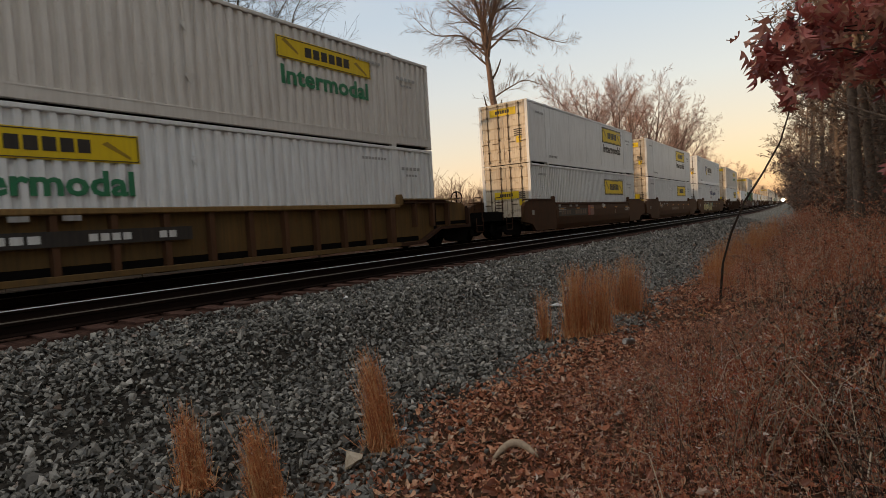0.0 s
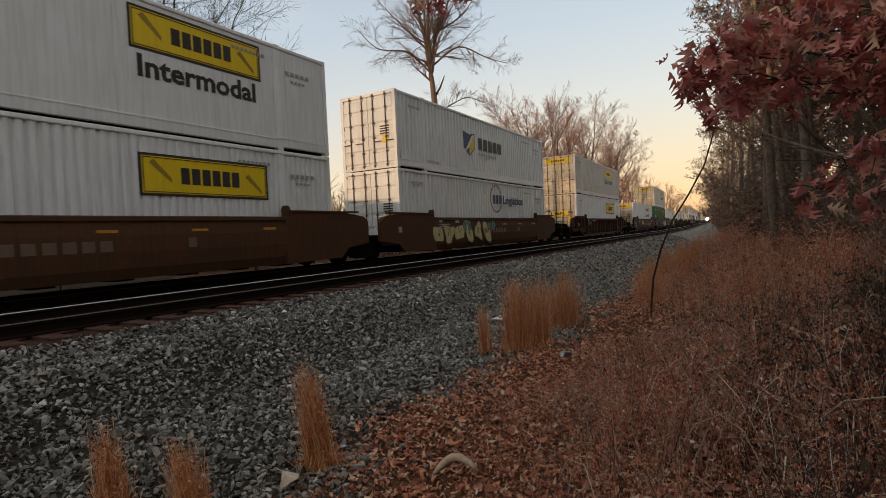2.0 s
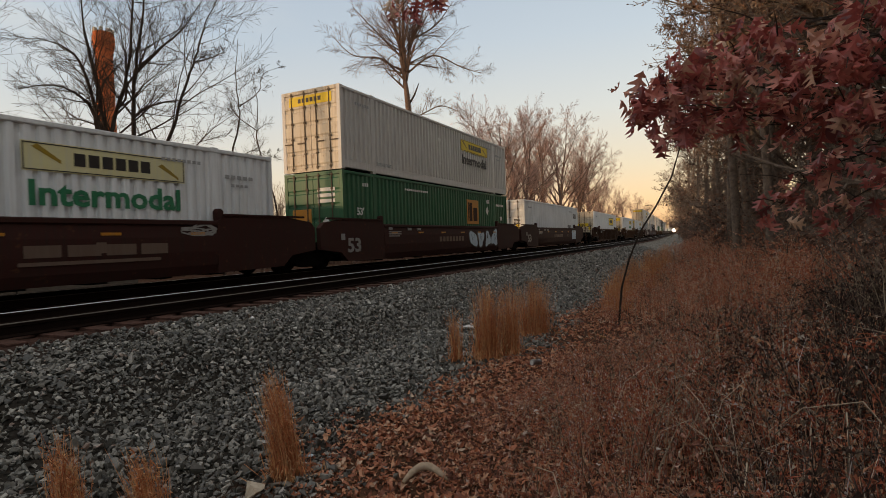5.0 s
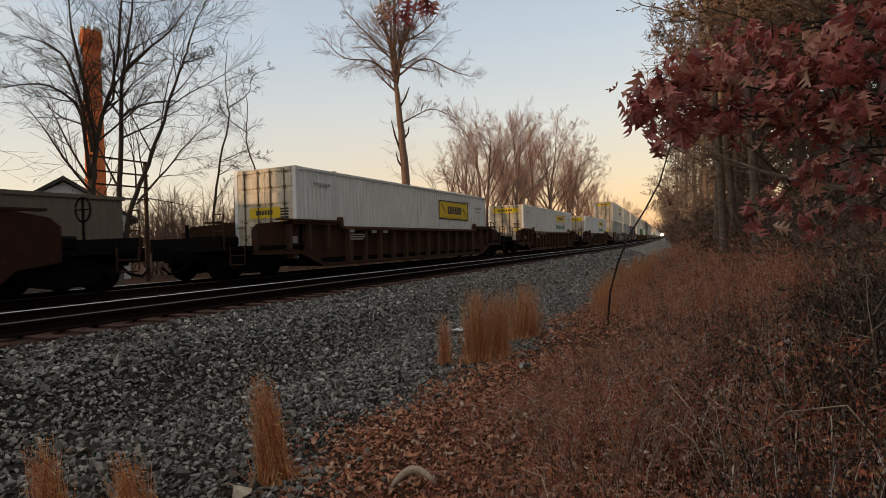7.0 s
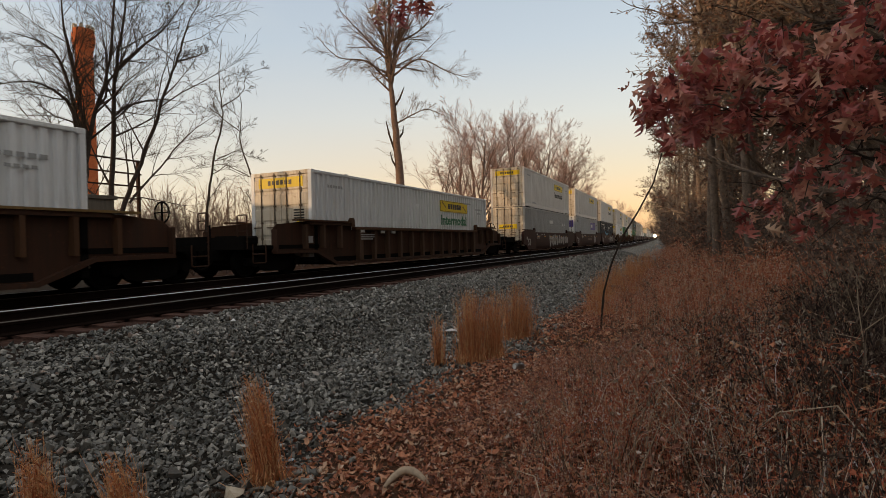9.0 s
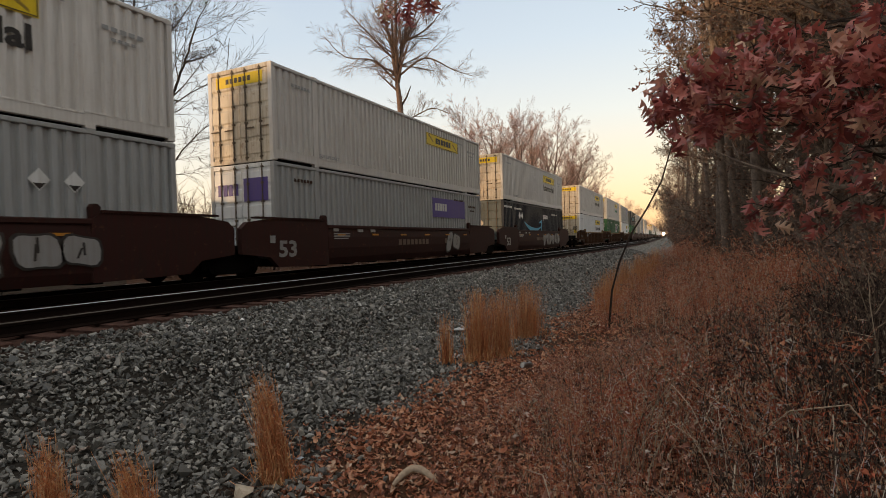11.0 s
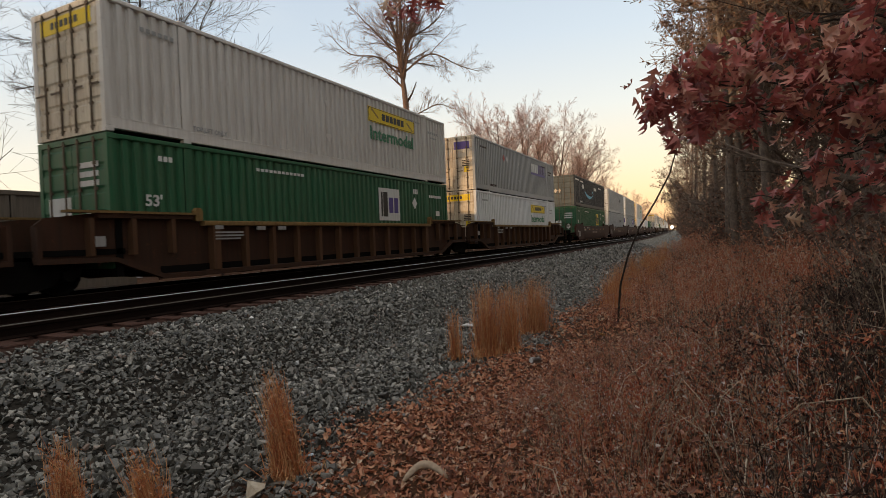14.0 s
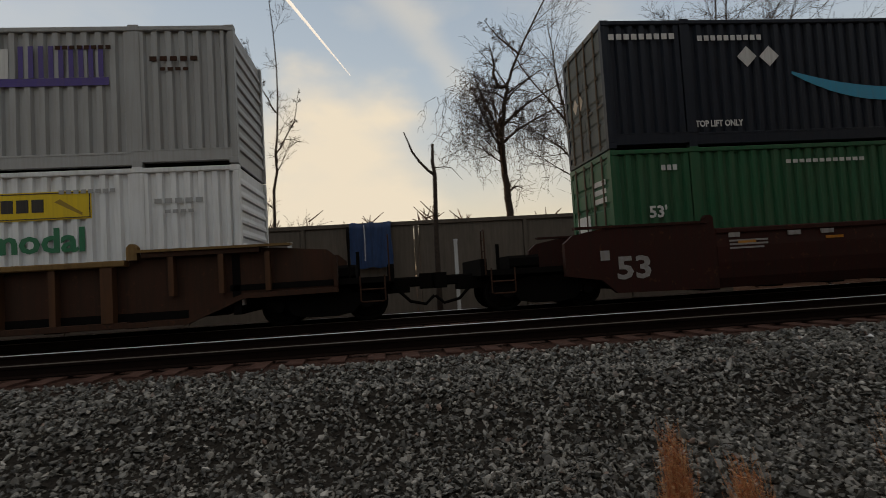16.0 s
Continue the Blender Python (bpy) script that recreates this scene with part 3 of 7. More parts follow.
def door_sign(root, z=2.35, wide=1.9):
    """Yellow band with bars across the doors."""
    p = part("door_sign", Shape().box(-wide / 2, wide / 2, -HALF - 0.004, -HALF + 0.006, z, z + 0.34), M["yellow"], root)
    s = Shape()
    for a, b, *_ in bars_row(-wide * 0.28, wide * 0.28, 0, 0, 6, 0.3):
        s.box(a, b, -HALF - 0.010, -HALF - 0.003, z + 0.1, z + 0.25)
    tagged(part("sign_lettering", s, M["ink"], p), kind="stuff")


def lower_door_marks(root, mat="ink"):
    s = Shape()
    for k in range(4):
        s.box(0.55, 0.98, -HALF - 0.001, -HALF + 0.009, 1.55 - 0.09 * k, 1.60 - 0.09 * k)
    tagged(part("door_stencil", s, M[mat], root), kind="stuff")
    part("door_notice", Shape().box(0.66, 0.92, -HALF - 0.002, -HALF + 0.008, 0.95, 1.25), M["yellow"], root)


def arc_strip(pts, x0, x1):
    """A flat curved band: centre (y, z) and half-width each."""
    up = [(y, z + w) for y, z, w in pts]
    lo = [(y, z - w) for y, z, w in pts]
    s = Shape()
    for i in range(len(pts) - 1):
        s.prism_x([lo[i], lo[i + 1], up[i + 1], up[i]], x0, x1)
    return s


def smile(root):
    pts = []
    for i in range(15):
        k = i / 14
        pts.append((-3.55 + 4.3 * k, 1.62 - 1.9 * k * (1 - k) * 0.95 - 0.30 * k * k, 0.03 + 0.13 * math.sin(math.pi * min(1, k * 1.05)) ** 0.8))
    sgn = part("curved_stripe", arc_strip(pts, 1.272, 1.281), M["cyan"], root, "curved cyan stripe")
    s = Shape().prism_x([(0.35, 1.68), (0.95, 1.86), (1.05, 1.86), (1.0, 1.1), (0.85, 1.0), (0.86, 1.66), (0.35, 1.58)], 1.272, 1.281)
    part("stripe_tip", s, M["cyan"], sgn)
    strokes(root, bars_row(1.5, 2.9, 1.95, 2.25, 5, 0.28) + [(1.5, 1.62, 1.82, 1.95)], "pale", "word_bars", 1.276)
    strokes(root, bars_row(4.15, 5.4, 2.3, 2.42, 8, 0.3) + bars_row(5.6, 6.1, 2.3, 2.42, 3, 0.3) + bars_row(-7.9, -6.3, 2.45, 2.58, 9, 0.3) + bars_row(-5.8, -4.2, 2.40, 2.52, 10, 0.3), "pale", "stencil_bars", 1.286)
    part("lettering", lettering("TOP LIFT ONLY", 1.15, 0.15, M["pale"]), parent=root, at=Matrix.Translation((1.276, -6.0, 0.42)) @ SIDE)
    for y in (-4.63, -4.08):
        part("placard", Shape().prism_x([(y, 1.78), (y + 0.24, 2.02), (y, 2.26), (y - 0.24, 2.02)], 1.276, 1.285), M["pale"], root, "white diamond placard")
    s = Shape()
    for x in (-0.55, -0.2):
        s.add([(x, -HALF - 0.004, 1.3), (x + 0.17, -HALF - 0.004, 1.5), (x, -HALF - 0.004, 1.7), (x - 0.17, -HALF - 0.004, 1.5)], [(0, 1, 2, 3)])
    part("placard", s, M["cream"], root)


def stack_box(low, kind):
    """One of the train's containers by its kind."""
    z = LOW_Z if low else TOP_Z
    kinds = {
        "amber": ("white", "cream", "deep", "white corrugated steel container with yellow sign and green word"),
        "amber_faded": ("white", "cream", "deep", "white corrugated container with a faded yellow sign"),
        "amber_mid": ("white", "cream", "deep", "white corrugated container with yellow sign at its middle"),
        "amber_dark": ("white", "cream", "deep", "off-white corrugated steel container with yellow sign and dark word"),
        "framed": ("white", "cream", "fine", "white ribbed container with black-framed yellow sign"),
        "smooth_framed": ("white", "cream", "plate", "smooth white container with framed yellow sign and dark word"),
        "amber_panel": ("white", "cream", "deep", "white corrugated container with a yellow sign alone"),
        "shield": ("white", "white", "deep", "white corrugated container with dark shield emblem and bars"),
        "ring": ("white", "white", "deep", "white corrugated container with ring emblem and dark blue bars"),
        "plain": ("white", "white", "deep", "plain dirty white corrugated container with small marks"),
        "green_orange": ("green", "green", "deep", "dark green corrugated container with a worn orange square"),
        "green_white": ("green", "green", "deep", "dark green corrugated container with a white square emblem"),
        "green_yellow": ("green", "green", "deep", "dark green corrugated container with a yellow square emblem"),
        "navy": ("navy", "weathered", "deep", "dark navy corrugated container with curved cyan stripe"),
        "violet_panel": ("grey", "white", "deep", "grey corrugated container with a violet sign panel"),
        "violet_words": ("grey", "cream", "deep", "grey corrugated container with faded violet lettering"),
        "greymark": ("grey", "cream", "deep", "grey corrugated container with white placards"),
        "greyplain": ("grey", "white", "deep", "plain grey corrugated container with a small dark emblem"),
    }
    paint, door_paint, style, label = kinds[kind]
    if not low and kind in ("amber", "amber_dark", "amber_panel"):
        paint, label = "offwhite", label.replace("off-white", "white").replace("white", "aged off-white")
    r = container_shell(paint, door_paint, style, "shipping_container")
    tagged(r, label + (", in well" if low else ", stacked"), "container", "containers of the train")
    if kind in ("amber", "amber_dark"):
        amber_sign(r, word="green" if kind == "amber" else "ink")
        door_sign(r)
    if kind == "amber_faded":
        amber_sign(r, paint="straw")
        door_sign(r)
    if kind == "amber_mid":
        amber_sign(r, y=-5.3)
        small_marks(r)
    if kind == "framed":
        amber_sign(r, y=2.05, framed=True, word="", z=1.75)
        door_sign(r, 1.3 if low else 2.3, 1.3)
    if kind == "smooth_framed":
        amber_sign(r, y=2.0, framed=True, word="ink", z=2.0)
        door_sign(r, 2.3, 1.4)
    if kind == "amber_panel":
        amber_sign(r, word="")
        door_sign(r)
    if kind == "shield":
        s = Shape().prism_x([(-2.05, 1.0), (-1.5, 1.35), (-1.45, 2.1), (-2.05, 2.0), (-2.65, 2.1), (-2.6, 1.35)], 1.272, 1.280)
        e = part("shield_emblem", s, M["blue_ink"], r)
        part("emblem_stripe", arc_strip([(-2.4, 1.25, 0.05), (-2.1, 1.5, 0.12), (-1.85, 1.75, 0.14), (-1.6, 2.0, 0.06)], 1.283, 1.288), M["pale"], e)
        part("emblem_half", Shape().prism_x([(-2.05, 1.06), (-1.56, 1.38), (-1.52, 2.02), (-2.05, 1.5)], 1.278, 1.284), M["yellow"], e, "worn golden half of the shield")
        strokes(r, bars_row(-1.1, 1.75, 1.4, 1.95, 5, 0.22), "ink", "word_bars")
        strokes(r, bars_row(-1.1, 1.0, 1.12, 1.24, 10, 0.3), "grey", "small_bars")
    if kind == "ring":
        pts = [(0.75 + 0.72 * math.cos(a * math.pi / 12), 2.02 + 0.72 * math.sin(a * math.pi / 12)) for a in range(25)]
        s, red = Shape(), Shape()
        for k, ((a, b), (c, d)) in enumerate(zip(pts, pts[1:])):
            (red if 5 <= k < 19 else s).prism_x([(a, b), (c, d), (0.75 + (c - 0.75) * 0.9, 2.02 + (d - 2.02) * 0.9), (0.75 + (a - 0.75) * 0.9, 2.02 + (b - 2.02) * 0.9)], 1.272, 1.279)
        part("ring_emblem", red, M["rose"], r, "faded red half ring")
        part("ring_emblem", s, M["faded"], r, "worn pale half ring")
        strokes(r, bars_row(0.35, 1.5, 1.75, 2.2, 3, 0.25), "blue_ink", "word_bars", 1.279)
        part("lettering", lettering("Logistics", 2.75, 0.56, M["blue_ink"]), parent=r, at=Matrix.Translation((1.283, 1.62, 1.63)) @ SIDE)
    if kind.startswith("green"):
        col = {"green_orange": "orange", "green_white": "pale", "green_yellow": "yellow"}[kind]
        p = plate(r, 2.25, 3.75, 1.15, 2.4, col, "square_sign")
        if kind == "green_white":
            strokes(p, [(2.4, 2.5, 1.3, 2.25), (2.55, 2.85, 1.3, 2.25)], "ink", "sign_bars", 1.281)
            strokes(p, [(2.95, 3.25, 1.45, 2.05), (3.33, 3.62, 1.45, 2.05)], "violet", "sign_strokes", 1.281)
        else:
            strokes(p, [(2.4, 2.5, 1.3, 2.25), (2.56, 2.9, 1.3, 2.25), (3.05, 3.55, 1.3, 2.0)], "ink" if kind == "green_yellow" else "dark", "sign_bars", 1.281)
        part("lettering", lettering("53'", 0.42, 0.28, M["pale"]), parent=r, at=Matrix.Translation((1.276, -7.25, 1.35)) @ SIDE)
        strokes(r, bars_row(6.3, 7.5, 2.2, 2.32, 6, 0.3) + bars_row(4.9, 5.3, 2.3, 2.5, 3, 0.3) + bars_row(-6.9, -6.5, 2.4, 2.52, 3, 0.3) + bars_row(-3.9, -1.9, 2.45, 2.53, 12, 0.3) + [(6.9, 7.25, 1.4, 1.62)], "pale", "stencil_bars", 1.286)
        part("placard", Shape().prism_x([(5.0, 1.65), (5.2, 1.9), (5.0, 2.15), (4.8, 1.9)], 1.272, 1.279), M["pale"], r)
        s = Shape()
        for k in range(3):
            s.box(0.2, 0.95, -HALF - 0.001, -HALF + 0.009, 1.8 + 0.2 * k, 1.92 + 0.2 * k)
        s.add([(0.55, -HALF - 0.004, 0.75), (0.8, -HALF - 0.004, 1.02), (0.55, -HALF - 0.004, 1.3), (0.3, -HALF - 0.004, 1.02)], [(0, 1, 2, 3)])
        tagged(part("door_stencil", s, M["pale"], r), kind="stuff")
        part("door_sign", Shape().box(-0.95, -0.1, -HALF - 0.002, -HALF + 0.008, 1.1, 1.6), M["orange" if kind == "green_orange" else "pale"], r)
    if kind == "navy":
        smile(r)
    if kind == "violet_panel":
        p = plate(r, 2.2, 5.9, 1.55, 2.45, "violet", "sign", label="violet sign panel with white bars")
        strokes(p, bars_row(2.45, 3.75, 1.85, 2.2, 5, 0.22), "pale", "word_bars", 1.281)
        part("door_sign", Shape().box(0.08, 1.05, -HALF - 0.002, -HALF + 0.008, 1.75, 2.45), M["violet"], r, "violet square on the door")
        s = Shape()
        for a, b, *_ in bars_row(-1.0, -0.1, 0, 0, 4, 0.25):
            s.box(a, b, -HALF - 0.002, -HALF + 0.008, 1.95, 2.3)
        tagged(part("door_lettering", s, M["violet"], r), kind="stuff")
        small_marks(r, "dark")
    if kind == "violet_words":
        strokes(r, bars_row(2.2, 3.8, 1.85, 2.45, 4, 0.2), "pale", "word_bars", 1.276)
        strokes(r, bars_row(3.9, 5.6, 1.85, 2.5, 9, 0.5) + [(2.1, 5.6, 1.68, 1.84)], "violet", "faded_bars", 1.276)
        for y, m in ((-3.45, "red"), (-2.85, "pale")):
            part("placard", Shape().prism_x([(y, 1.95), (y + 0.2, 2.16), (y, 2.37), (y - 0.2, 2.16)], 1.272, 1.279), M[m], r, "small diamond placard")
        part("door_sign", Shape().box(0.1, 1.0, -HALF - 0.002, -HALF + 0.008, 2.2, 2.6), M["violet"], r)
        part("door_notice", Shape().prism_y([(-0.85, 1.3), (-0.55, 1.3), (-0.45, 1.4), (-0.45, 1.5), (-0.55, 1.6), (-0.85, 1.6), (-0.95, 1.5), (-0.95, 1.4)], -HALF - 0.002, -HALF + 0.008), M["red"], r)
        small_marks(r, "dark")
    if kind == "greymark":
        for y in (5.1, 5.75):
            pl = part("placard", Shape().prism_x([(y, 1.55), (y + 0.2, 1.77), (y, 1.99), (y - 0.2, 1.77)], 1.272, 1.279), M["pale"], r, "white diamond placard")
            part("placard_foot", Shape().prism_x([(y, 1.58), (y + 0.11, 1.70), (y - 0.11, 1.70)], 1.279, 1.284), M["ink"], pl)
        strokes(r, bars_row(-0.2, 1.1, 1.8, 2.1, 5, 0.25), "pale", "word_bars")
        door_sign(r, 1.3, 1.4)
    if kind == "greyplain":
        strokes(r, [(2.6, 3.3, 1.5, 2.0), (3.4, 4.3, 1.7, 1.95)], "ink", "emblem_bars")
    if kind in ("amber", "amber_faded", "amber_dark", "amber_panel", "smooth_framed", "framed", "plain", "shield", "ring"):
        small_marks(r)
    if paint == "white" or kind == "violet_words":
        lower_door_marks(r)
    if kind == "plain":
        strokes(r, bars_row(6.2, 7.4, 1.9, 2.3, 4, 0.3) + bars_row(4.2, 5.3, 0.9, 1.3, 4, 0.3), "ink", "emblem_bars")
    return r, z


def wheel_mesh():
    s = Shape()
    prof = [(0.0, 0.10), (0.07, 0.10), (0.07, 0.30), (0.035, 0.34), (0.06, 0.38), (0.06, 0.42), (-0.05, 0.42), (-0.05, 0.45), (-0.075, 0.45), (-0.075, 0.38), (-0.03, 0.34), (-0.05, 0.10)]
    n = 20
    for i in range(n):
        a = 2 * math.pi * i / n
        s.v += [(x, r * math.cos(a), r * math.sin(a)) for x, r in prof]
    k = len(prof)
    for i in range(n):
        j = (i + 1) % n
        s.f += [(i * k + p, i * k + p + 1, j * k + p + 1, j * k + p) for p in range(k - 1)]
    return s.mesh("wheel", M["black"])


def truck(parent, y):
    """Two-axle bogie: bolster, two side frames, four wheels, axles."""
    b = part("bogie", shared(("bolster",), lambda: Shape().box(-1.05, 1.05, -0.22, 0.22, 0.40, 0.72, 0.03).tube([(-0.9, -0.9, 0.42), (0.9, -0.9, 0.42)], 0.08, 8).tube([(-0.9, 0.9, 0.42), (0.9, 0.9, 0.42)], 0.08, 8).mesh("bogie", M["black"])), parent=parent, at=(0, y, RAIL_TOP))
    for sg in (1, -1):
        def frame_side():
            s = Shape()
            q = [(-1.15, 0.36), (-0.72, 0.36), (-0.62, 0.22), (-0.3, 0.16), (0.3, 0.16), (0.62, 0.22), (0.72, 0.36), (1.15, 0.36), (1.17, 0.56), (0.75, 0.60), (0.45, 0.74), (-0.45, 0.74), (-0.75, 0.60), (-1.17, 0.56)]
            s.prism_x(q, *sorted((sg * 0.96, sg * 1.10)))
            for yy in (-0.9, 0.9):
                s.tube([(sg * 0.95, yy, 0.42), (sg * 1.18, yy, 0.42)], 0.12, 10)
            for yy in (-0.13, 0.0, 0.13):
                s.tube([(sg * 1.04, yy, 0.22), (sg * 1.04, yy, 0.5)], 0.055, 8)
            return s
        part("side_frame", shared(("frame", sg), lambda: frame_side().mesh("side_frame", M["black"])), parent=b)
        for yy in (-0.9, 0.9):
            part("wheel", shared(("wheel",), wheel_mesh), parent=b, at=pose(sg * 0.755, yy, 0.425, 0, 0, 0 if sg > 0 else 180))
    return b


def end_plate(sg, e, ext, coupled, smooth):
    """Side wall over the bogie: deep at the well, cut away round the wheels."""
    o = HALF + ((1.25 if smooth else 1.9) if coupled else ext)
    q = [(5.9, 0.42), (7.0, 0.42), (7.7, 0.70), (8.1, 0.86), (o, 0.88), (o, 1.55), (o - 0.2, 1.72), (8.45, 1.84), (6.15, 1.84), (5.9, 1.70)]
    if smooth:
        q = [(5.9, 0.40), (8.2, 0.44), (8.55, 0.74), (o, 0.86)] + q[5:]
    if e < 0:
        q = [(-y, z) for y, z in reversed(q)]
    if smooth:
        return Shape().prism_x(q, *sorted((sg * 1.36, sg * 1.525)))
    return Shape().prism_x(q, *sorted((sg * 1.30, sg * 1.335)))


def end_flanges(parent, sg, e, coupled):
    """Flanges round the open-ribbed end of a side wall."""
    o = HALF + (1.9 if coupled else 1.52)
    x0, x1 = sorted((sg * 1.335, sg * 1.51))
    low = [(5.9, 0.38), (7.0, 0.38), (7.72, 0.66), (8.1, 0.82), (o, 0.84), (o, 0.94), (8.1, 0.92), (7.68, 0.76), (6.98, 0.48), (5.9, 0.48)]
    if e < 0:
        low = [(-y, z) for y, z in reversed(low)]
    m = M["dark"]
    part("lower_flange", shared(("lflange", sg, e, coupled), lambda: Shape().prism_x(low, x0, x1).mesh("lower_flange", m)), parent=parent)
    part("end_post", shared(("endpost", sg, e, coupled), lambda: Shape().box(x0, x1, *sorted((e * (o - 0.08), e * o)), 0.945, 1.56).mesh("end_post", m)), parent=parent)
    part("upper_flange", shared(("uflange", sg, e), lambda: Shape().box(x0, x1, *sorted((e * 6.2, e * 8.45)), 1.74, 1.838).mesh("upper_flange", m)), parent=parent)


def well_car(style, paint, top, first, last, label):
    """One unit of a well car: two side walls, well floor, end platforms, bogies, couplers or joint."""
    r = tagged(new("well_car"), label, "well car", "well cars of the train")
    smooth = style == "smooth"
    mp, mt = M[paint], M[top]
    for sg in (1, -1):
        if smooth:
            q = [(1.34, 0.40), (1.42, 0.40), (1.50, 0.62), (1.535, 0.95), (1.535, 1.30), (1.50, 1.56), (1.50, 1.60), (1.34, 1.60)]
            q = q if sg > 0 else [(-x, z) for x, z in reversed(q)]
            wall = part("side_wall", shared(("wall", sg, style, paint), lambda: Shape().prism_y(q, -5.9, 5.9).mesh("side_wall", mp)), parent=r)
        else:
            wall = part("side_wall", shared(("wall", sg, style, paint), lambda: Shape().box(*sorted((sg * 1.305, sg * 1.322)), -5.9, 5.9, 0.45, 1.6).mesh("side_wall", mp)), parent=r)
            part("bottom_chord", shared(("chord", sg, paint), lambda: Shape().box(*sorted((sg * 1.31, sg * 1.51)), -5.9, 5.9, 0.38, 0.50, 0.01).mesh("bottom_chord", mp)), parent=wall)
            for i in range(12):
                big = i in (0, 11)
                part("rib", shared(("rib", sg, paint, top, big), lambda: Shape().box(*sorted((sg * 1.32, sg * (1.53 if big else 1.50))), -0.06 - 0.05 * big, 0.06 + 0.05 * big, 0.50, 1.58).mesh("rib", M["rib" if paint == "tan" or top == "tan_top" else "rib_dark"])), parent=wall, at=(0, -5.55 + i * 1.009, 0))
        part("top_chord", shared(("topc", sg, top), lambda: Shape().box(*sorted((sg * 1.345, sg * 1.545)), -5.9, 5.9, 1.59, 1.71, 0.02).mesh("top_chord", mt)), parent=r)
        for e in (-1, 1):
            coupled = first if e < 0 else last
            ext = 3.05 if coupled else 1.52
            part("end_wall", shared(("endw", sg, e, coupled, smooth, paint), lambda: end_plate(sg, e, ext, coupled, smooth).mesh("end_wall", mp)), parent=r)
            if not smooth:
                end_flanges(r, sg, e, coupled)
                for yy in (6.75, 7.7, 8.6):
                    part("rib", shared(("erib", sg, paint, top), lambda: Shape().box(*sorted((sg * 1.33, sg * 1.52)), -0.05, 0.05, 0.96, 1.735).mesh("rib", M["rib" if paint == "tan" or top == "tan_top" else "rib_dark"])), parent=r, at=(0, e * yy, 0))
            part("end_cap", shared(("endc", sg, e, coupled, top), lambda: Shape().box(*sorted((sg * 1.33, sg * 1.56)), *sorted((e * 6.1, e * (HALF + min(ext, 1.0)))), 1.84, 1.89).mesh("end_cap", mt)), parent=r)
            for y in (e * 6.02,):
                part("stacking_guide", shared(("guide", sg, e, top), lambda: Shape().prism_x([(y - 0.1, 1.70), (y + 0.1, 1.70), (y + 0.1, 1.95), (y + 0.04, 2.02), (y - 0.04, 2.02), (y - 0.1, 1.95)], *sorted((sg * 1.35, sg * 1.5))).mesh("stacking_guide", mt)), parent=r)
    def floor():
        s = Shape()
        for i in range(9):
            s.box(-1.36, 1.36, -6.2 + i * 1.5, -5.8 + i * 1.5, 0.36, 0.5)
        s.box(-1.34, -0.8, -7.0, 7.0, 0.5, 0.66)
        s.box(0.8, 1.34, -7.0, 7.0, 0.5, 0.66)
        return s
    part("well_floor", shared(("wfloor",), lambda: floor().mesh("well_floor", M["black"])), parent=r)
    for e in (-1, 1):
        coupled = first if e < 0 else last
        ext = 3.05 if coupled else 1.52
        def deck():
            s = Shape()
            y0, y1 = sorted((e * (HALF - 0.25), e * (HALF + ext)))
            s.box(-1.36, 1.36, y0, y1, 0.98, 1.10)
            s.box(-0.35, 0.35, *sorted((e * (HALF - 0.9), e * (HALF + ext + 0.35))), 0.70, 0.98)
            s.box(-1.36, 1.36, *sorted((e * (HALF - 0.20), e * (HALF - 0.05))), 0.5, 1.72)
            if coupled:
                s.box(-1.36, 1.36, *sorted((e * (HALF + ext - 0.14), e * (HALF + ext))), 1.10, 1.34)
                s.box(-0.7, 0.4, *sorted((e * (HALF + 1.5), e * (HALF + 2.2))), 1.10, 1.40, 0.06)
                s.tube([(-0.9, e * (HALF + 2.2), 1.1), (-0.9, e * (HALF + 2.2), 1.75)], 0.05, 6)
            return s
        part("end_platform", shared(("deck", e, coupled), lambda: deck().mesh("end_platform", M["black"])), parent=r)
        if coupled:
            def hook():
                y = e * (HALF + ext)
                s = Shape().box(-0.14, 0.14, *sorted((y, y + e * 0.75)), 0.82, 1.05, 0.03)
                s.prism_z([(-0.2, y + e * 0.6), (0.2, y + e * 0.6), (0.22, y + e * 0.86), (0.05, y + e * 0.95), (-0.12, y + e * 0.86)] if e > 0 else [(-0.2, y - 0.6), (-0.12, y - 0.86), (0.05, y - 0.95), (0.22, y - 0.86), (0.2, y - 0.6)], 0.76, 1.12)
                s.tube([(0.3, y, 0.85), (0.35, y + e * 0.35, 0.5), (0.32, y + e * 0.7, 0.42), (0.3, y + e * 0.9, 0.6)], 0.035, 6)
                return s
            part("coupler", shared(("hook", e), lambda: hook().mesh("coupler", M["black"])), parent=r)
            y = e * (HALF + ext - 0.1)
            part("handrail", shared(("handrail", e), lambda: Shape().tube([(1.05, y, 1.0), (1.05, y, 1.92), (1.09, y, 1.95), (1.36, y, 1.95), (1.40, y, 1.92), (1.40, y, 1.0)], 0.018, 6).mesh("handrail", M["dark"])), parent=r)
            for z in (1.2, 1.5, 1.75):
                part("rung", shared(("rung", e), lambda: Shape().tube([(1.05, y, 0), (1.40, y, 0)], 0.016, 6).mesh("rung", M["dark"])), parent=r, at=(0, 0, z))
